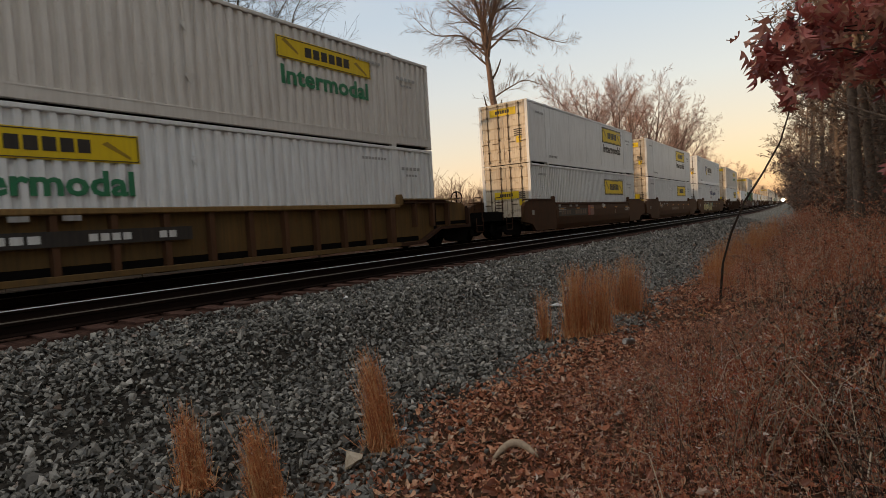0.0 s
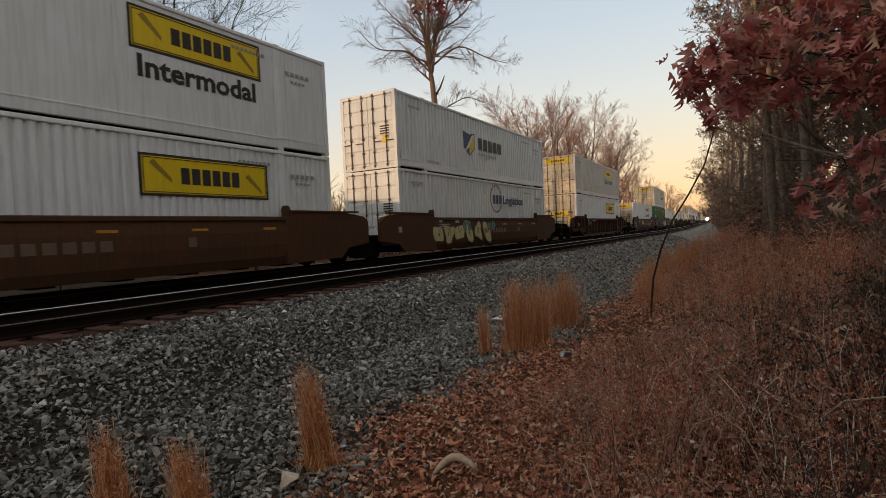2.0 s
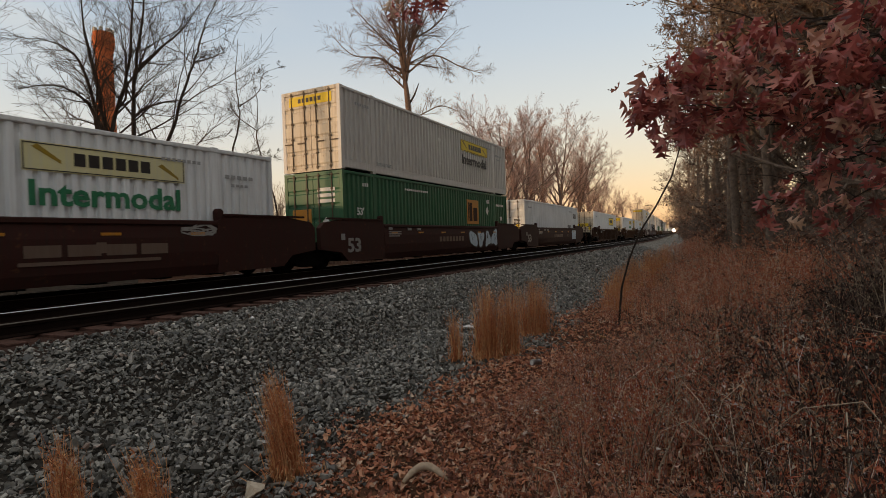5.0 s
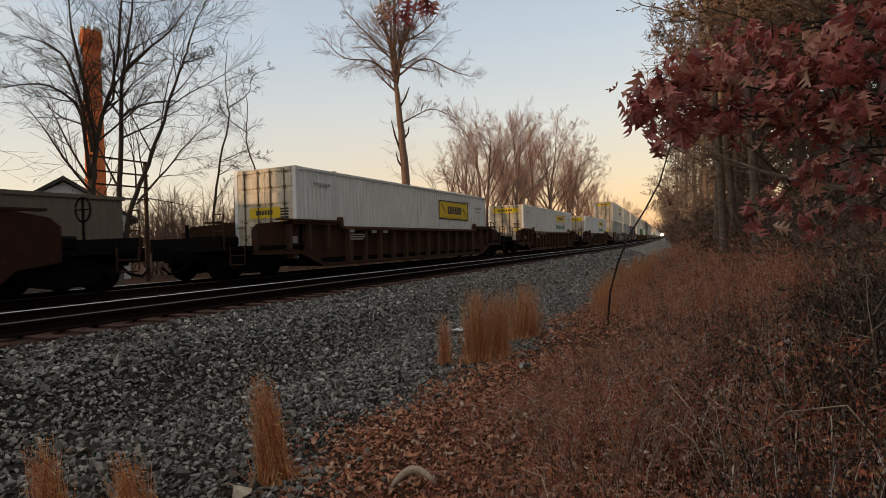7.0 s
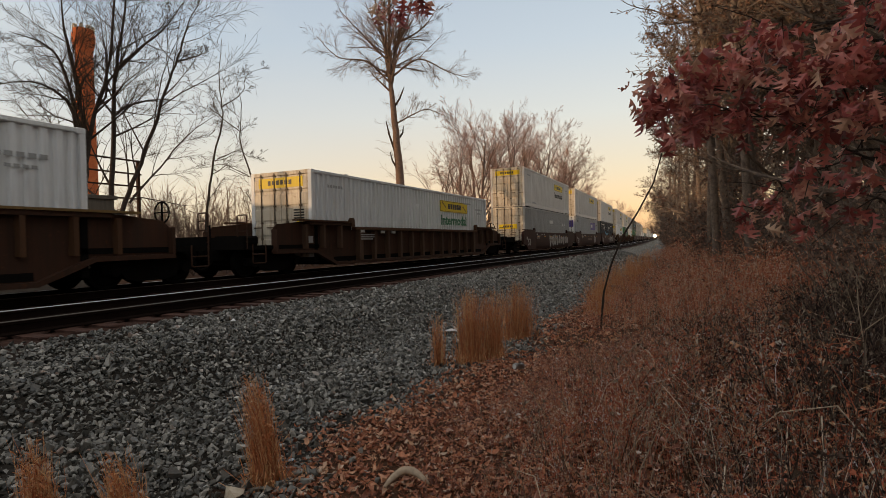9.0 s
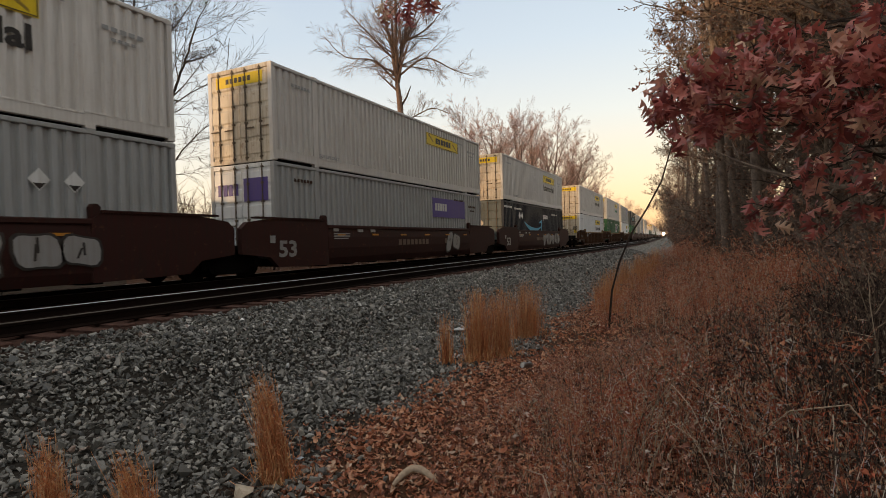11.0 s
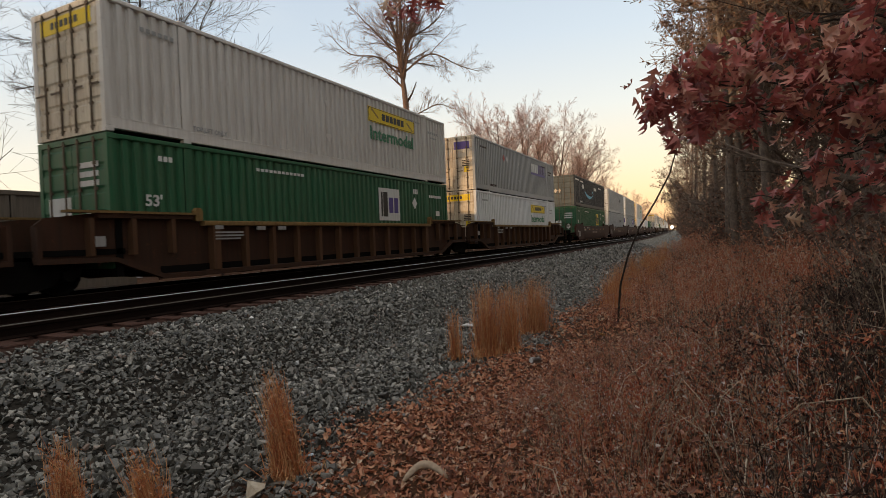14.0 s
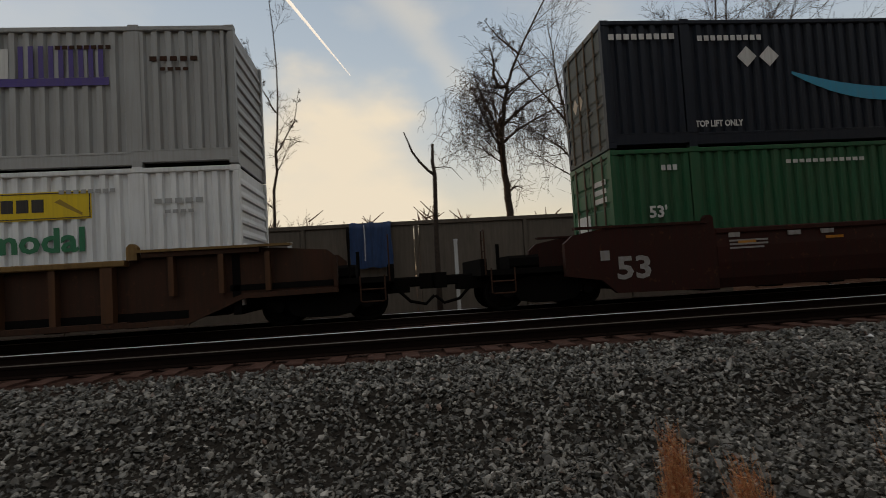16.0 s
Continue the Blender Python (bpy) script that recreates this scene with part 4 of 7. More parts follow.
            for z in (0.6, 0.85):
                part("step", shared(("step", e), lambda: Shape().tube([(1.5, y - e * 0.1, 0.28), (1.5, y - e * 0.1, 0.02), (1.5, y - e * 0.14, 0), (1.5, y - e * 0.56, 0), (1.5, y - e * 0.6, 0.02), (1.5, y - e * 0.6, 0.28)], 0.018, 6).mesh("step", M["dark"])), parent=r, at=(0, 0, z))
            if e > 0:
                s = Shape()
                ring = [(0.8 + 0.26 * math.cos(i * math.pi / 8), HALF + 2.1, 1.95 + 0.26 * math.sin(i * math.pi / 8)) for i in range(17)]
                s.tube(ring, 0.022, 5)
                s.tube([(0.54, HALF + 2.1, 1.95), (1.06, HALF + 2.1, 1.95)], 0.015, 5).tube([(0.8, HALF + 2.1, 1.0), (0.8, HALF + 2.1, 2.2)], 0.03, 5)
                part("brake_wheel", shared(("brake",), lambda: s.mesh("brake_wheel", M["black"])), parent=r)
            truck(r, e * (HALF + 1.55))
        elif e > 0:
            truck(r, HALF + 1.74)
    return r


def car_marks(r, style, n, smooth):
    """Numbers, small plates, reflectors and spray paint on the side wall."""
    x = 1.537 if smooth else 1.505
    rnd = random.Random(n)
    for k in range(6 if smooth else 0):
        part("reflector", shared(("reflector", smooth), lambda: Shape().box(x - 0.03, x + 0.004, 0, 0.42, 1.36, 1.42).mesh("reflector", M["orange"])), parent=r, at=(0, -5.4 + k * 2.1, 0), label="worn yellow reflector")
    for a, b, c, d in ((-5.6, -4.7, 1.40, 1.44), (-5.6, -4.7, 1.32, 1.36), (-5.6, -4.8, 1.24, 1.28), (-8.55, -8.35, 1.15, 1.36), (-5.6, -5.35, 1.50, 1.60), (-4.2, -3.9, 1.48, 1.58), (-3.4, -3.1, 1.48, 1.58)):
        part("stencil_patch", shared(("stencil", a, c), lambda: Shape().box(1.50, 1.541, a, b, c, d).mesh("stencil_patch", M["grey_spray"])), parent=r)
    if smooth:
        if style == "numbered":
            part("lettering", lettering("53", 0.76, 0.50, M["grey_spray"]), parent=r, at=Matrix.Translation((x - 0.008, -8.2, 0.72)) @ SIDE, label="faded painted number")
        strokes(r, (bars_row(-1.4, 1.3, 0.98, 1.2, 8, 0.3) if n != 1 else []) + [(2.9, 3.1, 1.0, 1.22)], "faded", "stencil_bars", x - 0.004)


def spray(r, y, z, w, h, mat, seed, x=1.536):
    """A sprayed word: rounded letter bodies with dark outlines and inner strokes."""
    rnd = random.Random(seed)
    fill, edge = Shape(), Shape()
    n = max(2, int(w / 0.85))
    for i in range(n):
        cy, cz = y + w * (i + 0.5) / n, z + h * rnd.uniform(0.46, 0.54)
        a, b, lean = w / n * rnd.uniform(0.40, 0.52), h * rnd.uniform(0.40, 0.52), rnd.uniform(-0.25, 0.25)
        lobes, ph = rnd.choice((2, 3, 3)), rnd.uniform(0, 6.28)
        ring = []
        for k in range(18):
            t = 2 * math.pi * k / 18
            q = (1 + 0.26 * math.cos(lobes * t + ph)) / 1.2
            sy, sz = abs(math.cos(t)) ** 0.7 * math.copysign(1, math.cos(t)), abs(math.sin(t)) ** 0.7 * math.copysign(1, math.sin(t))
            ring.append((a * q * sy + lean * b * q * sz, b * q * sz))
        for s, grow_by, x0 in ((edge, 1.16, x), (fill, 1.0, x + 0.004)):
            m = len(ring)
            vs = [(x0, cy, cz)] + [(x0, cy + p * grow_by, cz + q * grow_by) for p, q in ring]
            s.add(vs, [(0, k + 1, (k + 1) % m + 1) for k in range(m)])
        for _ in range(2):
            ya, za = cy + rnd.uniform(-0.3, 0.3) * a, cz + rnd.uniform(-0.4, 0.1) * b
            yb, zb, t = ya + rnd.uniform(-0.3, 0.3) * a, za + rnd.uniform(0.3, 0.7) * b, 0.025
            edge.add([(x + 0.007, ya - t, za), (x + 0.007, ya + t, za), (x + 0.007, yb + t, zb), (x + 0.007, yb - t, zb)], [(0, 1, 2, 3)])
    out = tagged(part("spray_outline", edge, M["ink"], r, "dark sprayed outline"), kind="stuff")
    tagged(part("spray_paint", fill, M[mat], out, "rounded sprayed letter shapes"), kind="stuff")


def scribble(r, y, z, w, h, mat, seed, x=1.541):
    """A thin sprayed tag: one looping line."""
    rnd = random.Random(seed)
    s, ph, m, t = Shape(), rnd.uniform(0, 6.28), 34, 0.018
    line = [(y + w * (0.5 + 0.36 * math.cos(0.95 * k + ph) + 0.14 * math.sin(0.31 * k)), z + h * (0.5 + 0.34 * math.sin(0.95 * k + ph) * math.cos(0.43 * k) + rnd.uniform(-0.12, 0.12))) for k in range(m)]
    for (a, b), (c, d) in zip(line, line[1:]):
        l = math.hypot(c - a, d - b) or 1.0
        p, q = -(d - b) / l * t, (c - a) / l * t
        s.add([(x, a - p, b - q), (x, c - p, d - q), (x, c + p, d + q), (x, a + p, b + q)], [(0, 1, 2, 3)])
    tagged(part("spray_tag", s, M[mat], r, "thin pale sprayed scrawl"), kind="stuff")


# start of the box at 0 s, car style, first and last of its set, lower box, upper box
CONSIST = [
    (-0.75, "tan", 1, 1, "amber_mid", "amber"),
    (22.89, "brown", 1, 0, "framed", "smooth_framed"), (42.73, "brown", 0, 0, "framed", "smooth_framed"), (62.65, "brown", 0, 1, "ring", "shield"),
    (86.20, "ribdark", 1, 1, "framed", "amber"),
    (110.19, "oxide", 1, 0, "amber_faded", ""), (129.64, "oxide", 0, 0, "green_orange", "amber_dark"), (149.2, "oxide", 0, 1, "plain", ""),
    (173.6, "ribdark", 1, 1, "framed", ""), (197.08, "ribtan", 1, 1, "amber", ""), (220.45, "ribdark", 1, 1, "amber", ""),
    (244.78, "oxide", 1, 0, "greymark", "amber_dark"), (264.22, "oxide", 0, 0, "violet_panel", "amber_panel"), (284.15, "oxide", 0, 1, "navy", "amber_dark"),
    (308.22, "ribtan", 1, 0, "amber_dark", "amber_dark"), (327.81, "ribtan", 0, 0, "green_white", "amber"), (347.44, "ribtan", 0, 1, "amber", "violet_words"),
    (371.51, "oxide", 1, 0, "green_yellow", "navy"), (391.2, "oxide", 0, 0, "greyplain", "greyplain"), (410.9, "oxide", 0, 1, "violet_panel", "greyplain"),
    (434.6, "oxide", 1, 1, "amber", "amber"), (458.4, "oxide", 1, 0, "plain", ""), (478.0, "oxide", 0, 0, "green_white", ""), (497.6, "oxide", 0, 1, "greyplain", ""),
    (521.4, "ribdark", 1, 1, "amber", "amber"), (545.0, "brown", 1, 0, "amber", "greyplain"), (564.6, "brown", 0, 0, "green_yellow", "amber"), (584.2, "brown", 0, 1, "amber", "amber"),
    (608.0, "ribtan", 1, 1, "plain", "amber"), (631.8, "oxide", 1, 0, "amber", ""), (651.4, "oxide", 0, 0, "amber", "amber"), (671.0, "oxide", 0, 1, "greyplain", "amber"),
    (694.8, "ribdark", 1, 1, "amber", "amber"), (718.6, "brown", 1, 1, "amber", "plain"), (742.4, "brown", 1, 1, "plain", "amber"),
]
CARS = {
    "tan": ("ribbed", "tan", "tan_top", "yellow-brown ribbed steel well car, rusty, holding containers"),
    "ribtan": ("ribbed", "dark", "tan_top", "dark brown ribbed well car with worn yellow top edge"),
    "ribdark": ("ribbed", "dark", "brown", "dark brown ribbed steel well car, sooty and rusty"),
    "brown": ("smooth", "brown", "brown", "brown smooth-sided steel well car with rust stains"),
    "oxide": ("smooth", "oxide", "oxide", "oxide-red smooth-sided steel well car, dirty and marked"),
}
BOX_OF, CAR_OF = {}, {}
for n, (y0, car, first, last, lower, upper) in enumerate(CONSIST):
    style, paint, top, label = CARS[car]
    key = (car, first, last)
    if n < 20 or key not in CAR_OF:
        r = well_car(style, paint, top, first, last, label)
        car_marks(r, "numbered" if car == "oxide" else style, n, style == "smooth")
        CAR_OF[key] = r
        if n == 0:
            p = part("number_board", Shape().box(1.515, 1.524, -4.9, -1.0, 1.02, 1.30), M["ink"], r, "black board with pale bars")
            strokes(p, bars_row(-4.7, -3.7, 1.09, 1.23, 4) + bars_row(-3.0, -2.2, 1.09, 1.23, 4) + bars_row(-1.7, -1.3, 1.09, 1.23, 2), "pale", "number_bars", 1.521)
        if n == 1:
            p = part("number_board", Shape().box(1.532, 1.540, -5.6, -1.75, 1.02, 1.38), M["ink"], r, "black board with pale bars")
            strokes(p, bars_row(-5.3, -4.0, 1.09, 1.31, 4, 0.3) + bars_row(-3.5, -1.9, 1.09, 1.31, 6, 0.3), "faded", "number_bars", 1.537)
            part("paint_patch", Shape().box(1.532, 1.540, -1.62, -1.30, 0.99, 1.55), M["rose"], r, "faded red paint patch")
            part("paint_patch", Shape().box(1.532, 1.539, -1.28, -0.72, 0.99, 1.54), M["rose_grey"], r, "faded pinkish paint patch")
            scribble(r, 0.6, 1.33, 0.6, 0.36, "pale", 3)
            scribble(r, 4.9, 1.08, 1.0, 0.38, "grey_spray", 8)
        if n == 3:
            spray(r, -6.2, 0.55, 5.6, 1.0, "cream_spray", 4)
            spray(r, -3.6, 1.12, 0.9, 0.45, "teal_spray", 9, 1.546)
            spray(r, -1.0, 1.12, 0.9, 0.45, "teal_spray", 21, 1.546)
        if n == 5:
            spray(r, -3.3, 0.95, 1.6, 0.55, "lime", 5)
            strokes(r, bars_row(1.6, 4.6, 0.95, 1.18, 4, 0.15), "faded", "logo_bars", 1.534)
            strokes(r, [(1.5, 4.3, 0.80, 0.87)], "faded", "logo_line", 1.534)
            scribble(r, 4.75, 1.28, 1.2, 0.38, "grey_spray", 5)
        if n == 6:
            spray(r, 1.9, 0.50, 3.9, 1.05, "sky_spray", 6)
        if n == 7:
            part("panel_patch", Shape().box(1.53, 1.54, 4.6, 6.0, 0.75, 1.5), M["sky_spray"], r)
        if n == 11:
            spray(r, -1.6, 0.55, 6.0, 1.0, "grey_spray", 11)
            spray(r, 4.5, 0.6, 1.6, 0.95, "grey_spray", 12, 1.546)
        if n == 12:
            spray(r, 3.0, 0.6, 1.6, 0.95, "grey_spray", 13)
        if n == 13:
            spray(r, 0.4, 0.6, 5.3, 0.95, "grey_spray", 14)
    else:
        r = copy_thing(CAR_OF[key], Matrix())
    MOVING.append((r, y0 + HALF, 0.0))
    for low, kind in ((True, lower), (False, upper)):
        if not kind:
            continue
        if (kind, low) in BOX_OF:
            b, z = copy_thing(BOX_OF[kind, low], Matrix()), LOW_Z if low else TOP_Z
        else:
            b, z = stack_box(low, kind)
            BOX_OF[kind, low] = b
        MOVING.append((b, y0 + HALF, z))

# ---- loose stones, leaves, weeds ----
M["stone"] = per_piece("crushed_stone", [(0.0, (0.045, 0.042, 0.036)), (0.4, (0.118, 0.113, 0.098)), (0.8, (0.245, 0.235, 0.205)), (0.955, (0.40, 0.38, 0.335)), (0.975, (0.21, 0.125, 0.09)), (0.99, (0.56, 0.54, 0.49))], 0.42, 60, gloss=0.6)
M["litter"] = per_piece("dead_leaves", [(0.0, (0.120, 0.039, 0.023)), (0.3, (0.360, 0.124, 0.066)), (0.65, (0.660, 0.267, 0.146)), (0.9, (0.740, 0.432, 0.268)), (1.0, (0.760, 0.607, 0.470))], 0.5, 30, 0.2, gloss=0.45)
M["curled"] = per_piece("withered_weed_leaves", [(0.0, (0.100, 0.039, 0.026)), (0.5, (0.320, 0.133, 0.089)), (0.85, (0.520, 0.267, 0.188)), (0.95, (0.680, 0.515, 0.414)), (1.0, (0.740, 0.644, 0.583))], 0.5, 30, 0.15, gloss=0.45)
M["weed"] = per_piece("dry_weeds", [(0.0, (0.194, 0.058, 0.037)), (0.4, (0.669, 0.188, 0.111)), (0.75, (0.720, 0.428, 0.247)), (0.93, (0.720, 0.662, 0.552)), (1.0, (0.720, 0.662, 0.677))], 0.85, 30, 0.2)
# redder, and brighter than weed: light on the far bank is put in
M["lit_red_weed"] = per_piece("lit_reddish_weeds", [(0.0, (0.360, 0.115, 0.070)), (0.4, (0.740, 0.248, 0.146)), (0.75, (0.760, 0.460, 0.282)), (1.0, (0.760, 0.662, 0.564))], 0.85, 30, 0.3)
# darker than weed: shade on the right of the bank is put into the colour
M["shaded_bramble"] = per_piece("dark_shaded_bramble", [(0.0, (0.022, 0.014, 0.012)), (0.45, (0.07, 0.042, 0.034)), (0.8, (0.145, 0.094, 0.074)), (0.96, (0.30, 0.23, 0.18)), (1.0, (0.52, 0.47, 0.40))], 0.85, 30, 0.15)
M["pale_weed"] = per_piece("pale_dry_stalks", [(0.0, (0.072, 0.045, 0.030)), (0.5, (0.179, 0.126, 0.090)), (1.0, (0.504, 0.395, 0.288))], 0.85, 30, 0.15)
M["cane"] = per_piece("pale_bare_canes", [(0.0, (0.17, 0.11, 0.075)), (0.5, (0.42, 0.31, 0.22)), (1.0, (0.68, 0.58, 0.44))], 0.7, 30)
M["sedge"] = per_piece("dry_orange_grass", [(0.0, (0.42, 0.13, 0.055)), (0.5, (0.74, 0.30, 0.125)), (1.0, (0.80, 0.53, 0.28))], 0.6, 20, 0.3, gloss=0.35)
M["oak_leaf"] = per_piece("red_oak_leaves", [(0.0, (0.16, 0.035, 0.035)), (0.4, (0.48, 0.11, 0.095)), (0.75, (0.62, 0.215, 0.17)), (0.95, (0.70, 0.38, 0.27)), (1.0, (0.72, 0.48, 0.33))], 0.36, 30, 0.22, gloss=0.5)
# reddish twigs, made paler and pinker: sunset light is put into the colour
M["rosy_twig"] = speckled("sunlit_reddish_twigs", [(0.3, (0.27, 0.150, 0.125)), (0.7, (0.50, 0.325, 0.275))], 3, fine=30)
M["brown_leaf"] = per_piece("withered_brown_leaves", [(0.0, (0.075, 0.042, 0.033)), (0.5, (0.19, 0.105, 0.075)), (1.0, (0.37, 0.22, 0.155))], 0.8, 30, 0.25)
M["bark"] = speckled("grey_brown_bark", [(0.3, (0.100, 0.074, 0.061)), (0.7, (0.275, 0.210, 0.167))], 8, fine=50)
M["bark_dark"] = speckled("dark_bark", [(0.3, (0.030, 0.022, 0.018)), (0.7, (0.075, 0.055, 0.043))], 8, fine=50)
M["bark_warm"] = speckled("warm_brown_bark", [(0.3, (0.120, 0.074, 0.055)), (0.7, (0.264, 0.174, 0.130))], 6, fine=40)


def cloud_mesh(name, verts, tris, mat, smooth=False):
    """A mesh from arrays of corners and triangles."""
    me = bpy.data.meshes.new(name)
    me.vertices.add(len(verts))
    me.vertices.foreach_set("co", np.ascontiguousarray(verts, np.float32).ravel())
    me.loops.add(len(tris) * 3)
    me.loops.foreach_set("vertex_index", np.ascontiguousarray(tris, np.int32).ravel())
    me.polygons.add(len(tris))
    me.polygons.foreach_set("loop_start", np.arange(0, len(tris) * 3, 3, dtype=np.int32))
    me.polygons.foreach_set("loop_total", np.full(len(tris), 3, np.int32))
    me.materials.append(mat)
    me.update(calc_edges=True)
    if smooth:
        me.polygons.foreach_set("use_smooth", [True] * len(tris))
    else:
        me.shade_flat()
    return me


def scatter(templates, which, places, turns, sizes):
    """Copies of small templates (corners, triangles), each turned by a matrix, sized and put in place; joined into one pair of arrays."""
    V, T, o = [], [], 0
    for k, (tv, tt) in enumerate(templates):
        i = np.nonzero(which == k)[0]
        if not len(i):
            continue
        v = np.einsum("nij,pj->npi", turns[i], tv) * sizes[i, None, None] + places[i, None, :]
        t = tt[None] + (np.arange(len(i)) * len(tv))[:, None, None] + o
        V.append(v.reshape(-1, 3))
        T.append(t.reshape(-1, 3))
        o += len(i) * len(tv)
    return np.concatenate(V), np.concatenate(T)


def turns_any(rng, n):
    q = rng.normal(size=(n, 4))
    q /= np.linalg.norm(q, axis=1)[:, None]
    w, x, y, z = q.T
    return np.stack([np.stack([1 - 2 * (y * y + z * z), 2 * (x * y - z * w), 2 * (x * z + y * w)], -1), np.stack([2 * (x * y + z * w), 1 - 2 * (x * x + z * z), 2 * (y * z - x * w)], -1), np.stack([2 * (x * z - y * w), 2 * (y * z + x * w), 1 - 2 * (x * x + y * y)], -1)], 1)


def turns_up(rng, n, tilt=0.2):
    """Turned about the upright, leaning a little."""
    a, b, c = rng.uniform(0, 2 * np.pi, n), rng.normal(0, tilt, n), rng.normal(0, tilt, n)
    ca, sa = np.cos(a), np.sin(a)
    z, o = np.zeros(n), np.ones(n)
    rz = np.stack([np.stack([ca, -sa, z], -1), np.stack([sa, ca, z], -1), np.stack([z, z, o], -1)], 1)
    rx = np.stack([np.stack([o, z, z], -1), np.stack([z, np.cos(b), -np.sin(b)], -1), np.stack([z, np.sin(b), np.cos(b)], -1)], 1)
    ry = np.stack([np.stack([np.cos(c), z, np.sin(c)], -1), np.stack([z, o, z], -1), np.stack([-np.sin(c), z, np.cos(c)], -1)], 1)
    return rx @ ry @ rz


def stone_templates(n, rnd):
    out = []
    for _ in range(n):
        bm = bmesh.new()
        for _ in range(8):
            p = Vector((rnd.gauss(0, 1), rnd.gauss(0, 1), rnd.gauss(0, 1))).normalized() * rnd.uniform(0.8, 1.15)
            bm.verts.new((p.x * 0.62, p.y * 0.5, p.z * 0.36))
        h = bmesh.ops.convex_hull(bm, input=bm.verts)
        bmesh.ops.delete(bm, geom=[g for g in h["geom_interior"] if isinstance(g, bmesh.types.BMVert)], context="VERTS")
        bmesh.ops.triangulate(bm, faces=bm.faces)
        bm.verts.index_update()
        out.append((np.array([v.co[:] for v in bm.verts]), np.array([[v.index for v in f.verts] for f in bm.faces])))
        bm.free()
    return out


def heights(x, y):
    return np.array([ground_z(a, b) for a, b in zip(x, y)])


def leaf_edge(y):
    """Where leaves take over from stones, across the line."""
    return -3.05 + 0.35 * np.sin(y * 0.9) + 0.22 * np.sin(y * 2.3 + 1) - 0.012 * np.maximum(0, y - 8)


rng = np.random.default_rng(7)
STONES = stone_templates(14, random.Random(3))
zones = [(-7.3, -2.4, -7.0, 0.5, 520, 0.052), (-7.3, -2.2, 0.5, 9.0, 680, 0.052), (-7.3, -2.5, 9.0, 18.0, 380, 0.064), (-7.3, -2.5, 18.0, 32.0, 90, 0.08), (-7.3, -3.0, 32.0, 56.0, 30, 0.11)]
px, py, ps = [], [], []
for x0, x1, y0, y1, dens, size in zones:
    n = int((x1 - x0) * (y1 - y0) * dens)
    px.append(rng.uniform(x0, x1, n))
    py.append(rng.uniform(y0, y1, n))
    ps.append(size * 1.14 * rng.lognormal(0, 0.25, n))
px, py, ps = np.concatenate(px), np.concatenate(py), np.concatenate(ps)
keep = px < leaf_edge(py) + rng.normal(0, 0.35, len(px))
px, py, ps = px[keep], py[keep], ps[keep]
pz = heights(px, py) + ps * rng.uniform(-0.15, 0.45, len(ps))
sv, st = scatter(STONES, rng.integers(0, 14, len(px)), np.stack([px, py, pz], 1), turns_any(rng, len(px)), ps)
tagged(new("ballast_stones", cloud_mesh("ballast_stones", sv, st, M["stone"])), "loose angular grey crushed stone beside the track", "gravel", kind="stuff")


def leaf_template(lobes, n, curl, fold):
    """A lobed leaf along +y, one unit long, curled; lobes 0 gives a plain leaf."""
    v, t = [], []
    for i in range(n + 1):
        s = i / n
        w = 0.36 * math.sin(math.pi * min(1, s * 0.96 + 0.03)) ** 0.75
        if lobes:
            w *= 0.25 + 1.05 * (0.5 - 0.5 * math.cos(2 * math.pi * lobes * s)) ** 1.35 if 0.02 < s < 0.97 else 0.1
        z = curl * (s - 0.5) ** 2
        f = 0.42 * w if lobes else 0
        v += [(-w, s + f, z + fold * w), (0, s, z), (w, s + f * 0.8, z + fold * w)]
    for i in range(n):
        a = 3 * i
        for k in (0, 1):
            t += [(a + k, a + k + 1, a + k + 4), (a + k, a + k + 4, a + k + 3)]
    return np.array(v), np.array(t)


LITTER = [leaf_template(0, 4, c, f) for c, f in ((1.2, 0.45), (-1.0, 0.5), (0.9, -0.4), (1.7, 0.25))] + [leaf_template(2.5, 6, c, f) for c, f in ((1.2, 0.45), (-1.0, 0.55))]
LITTER = [(v * np.array([0.62 if k < 4 else 0.85, 1, 1]), t) for k, (v, t) in enumerate(LITTER)]


def litter_patch(n, x0, x1, y0, y1, size, seed, name, label):
    r = np.random.default_rng(seed)
    x, y = r.uniform(x0, x1, n), r.uniform(y0, y1, n)
    k = (x > leaf_edge(y) + r.normal(0, 0.22, n)) & ((y > 5.5) | (x < 0.2 + r.normal(0, 0.45, n)))
    x, y = x[k], y[k]
    n = len(x)
    s = size * r.lognormal(0, 0.3, n)
    z = heights(x, y) + s * r.uniform(0.02, 0.5, n)
    v, t = scatter(LITTER, r.integers(0, 6, n), np.stack([x, y, z], 1), turns_up(r, n, 0.33), s)
    return tagged(new(name, cloud_mesh(name, v, t, M["litter"])), label, "leaves", kind="stuff")


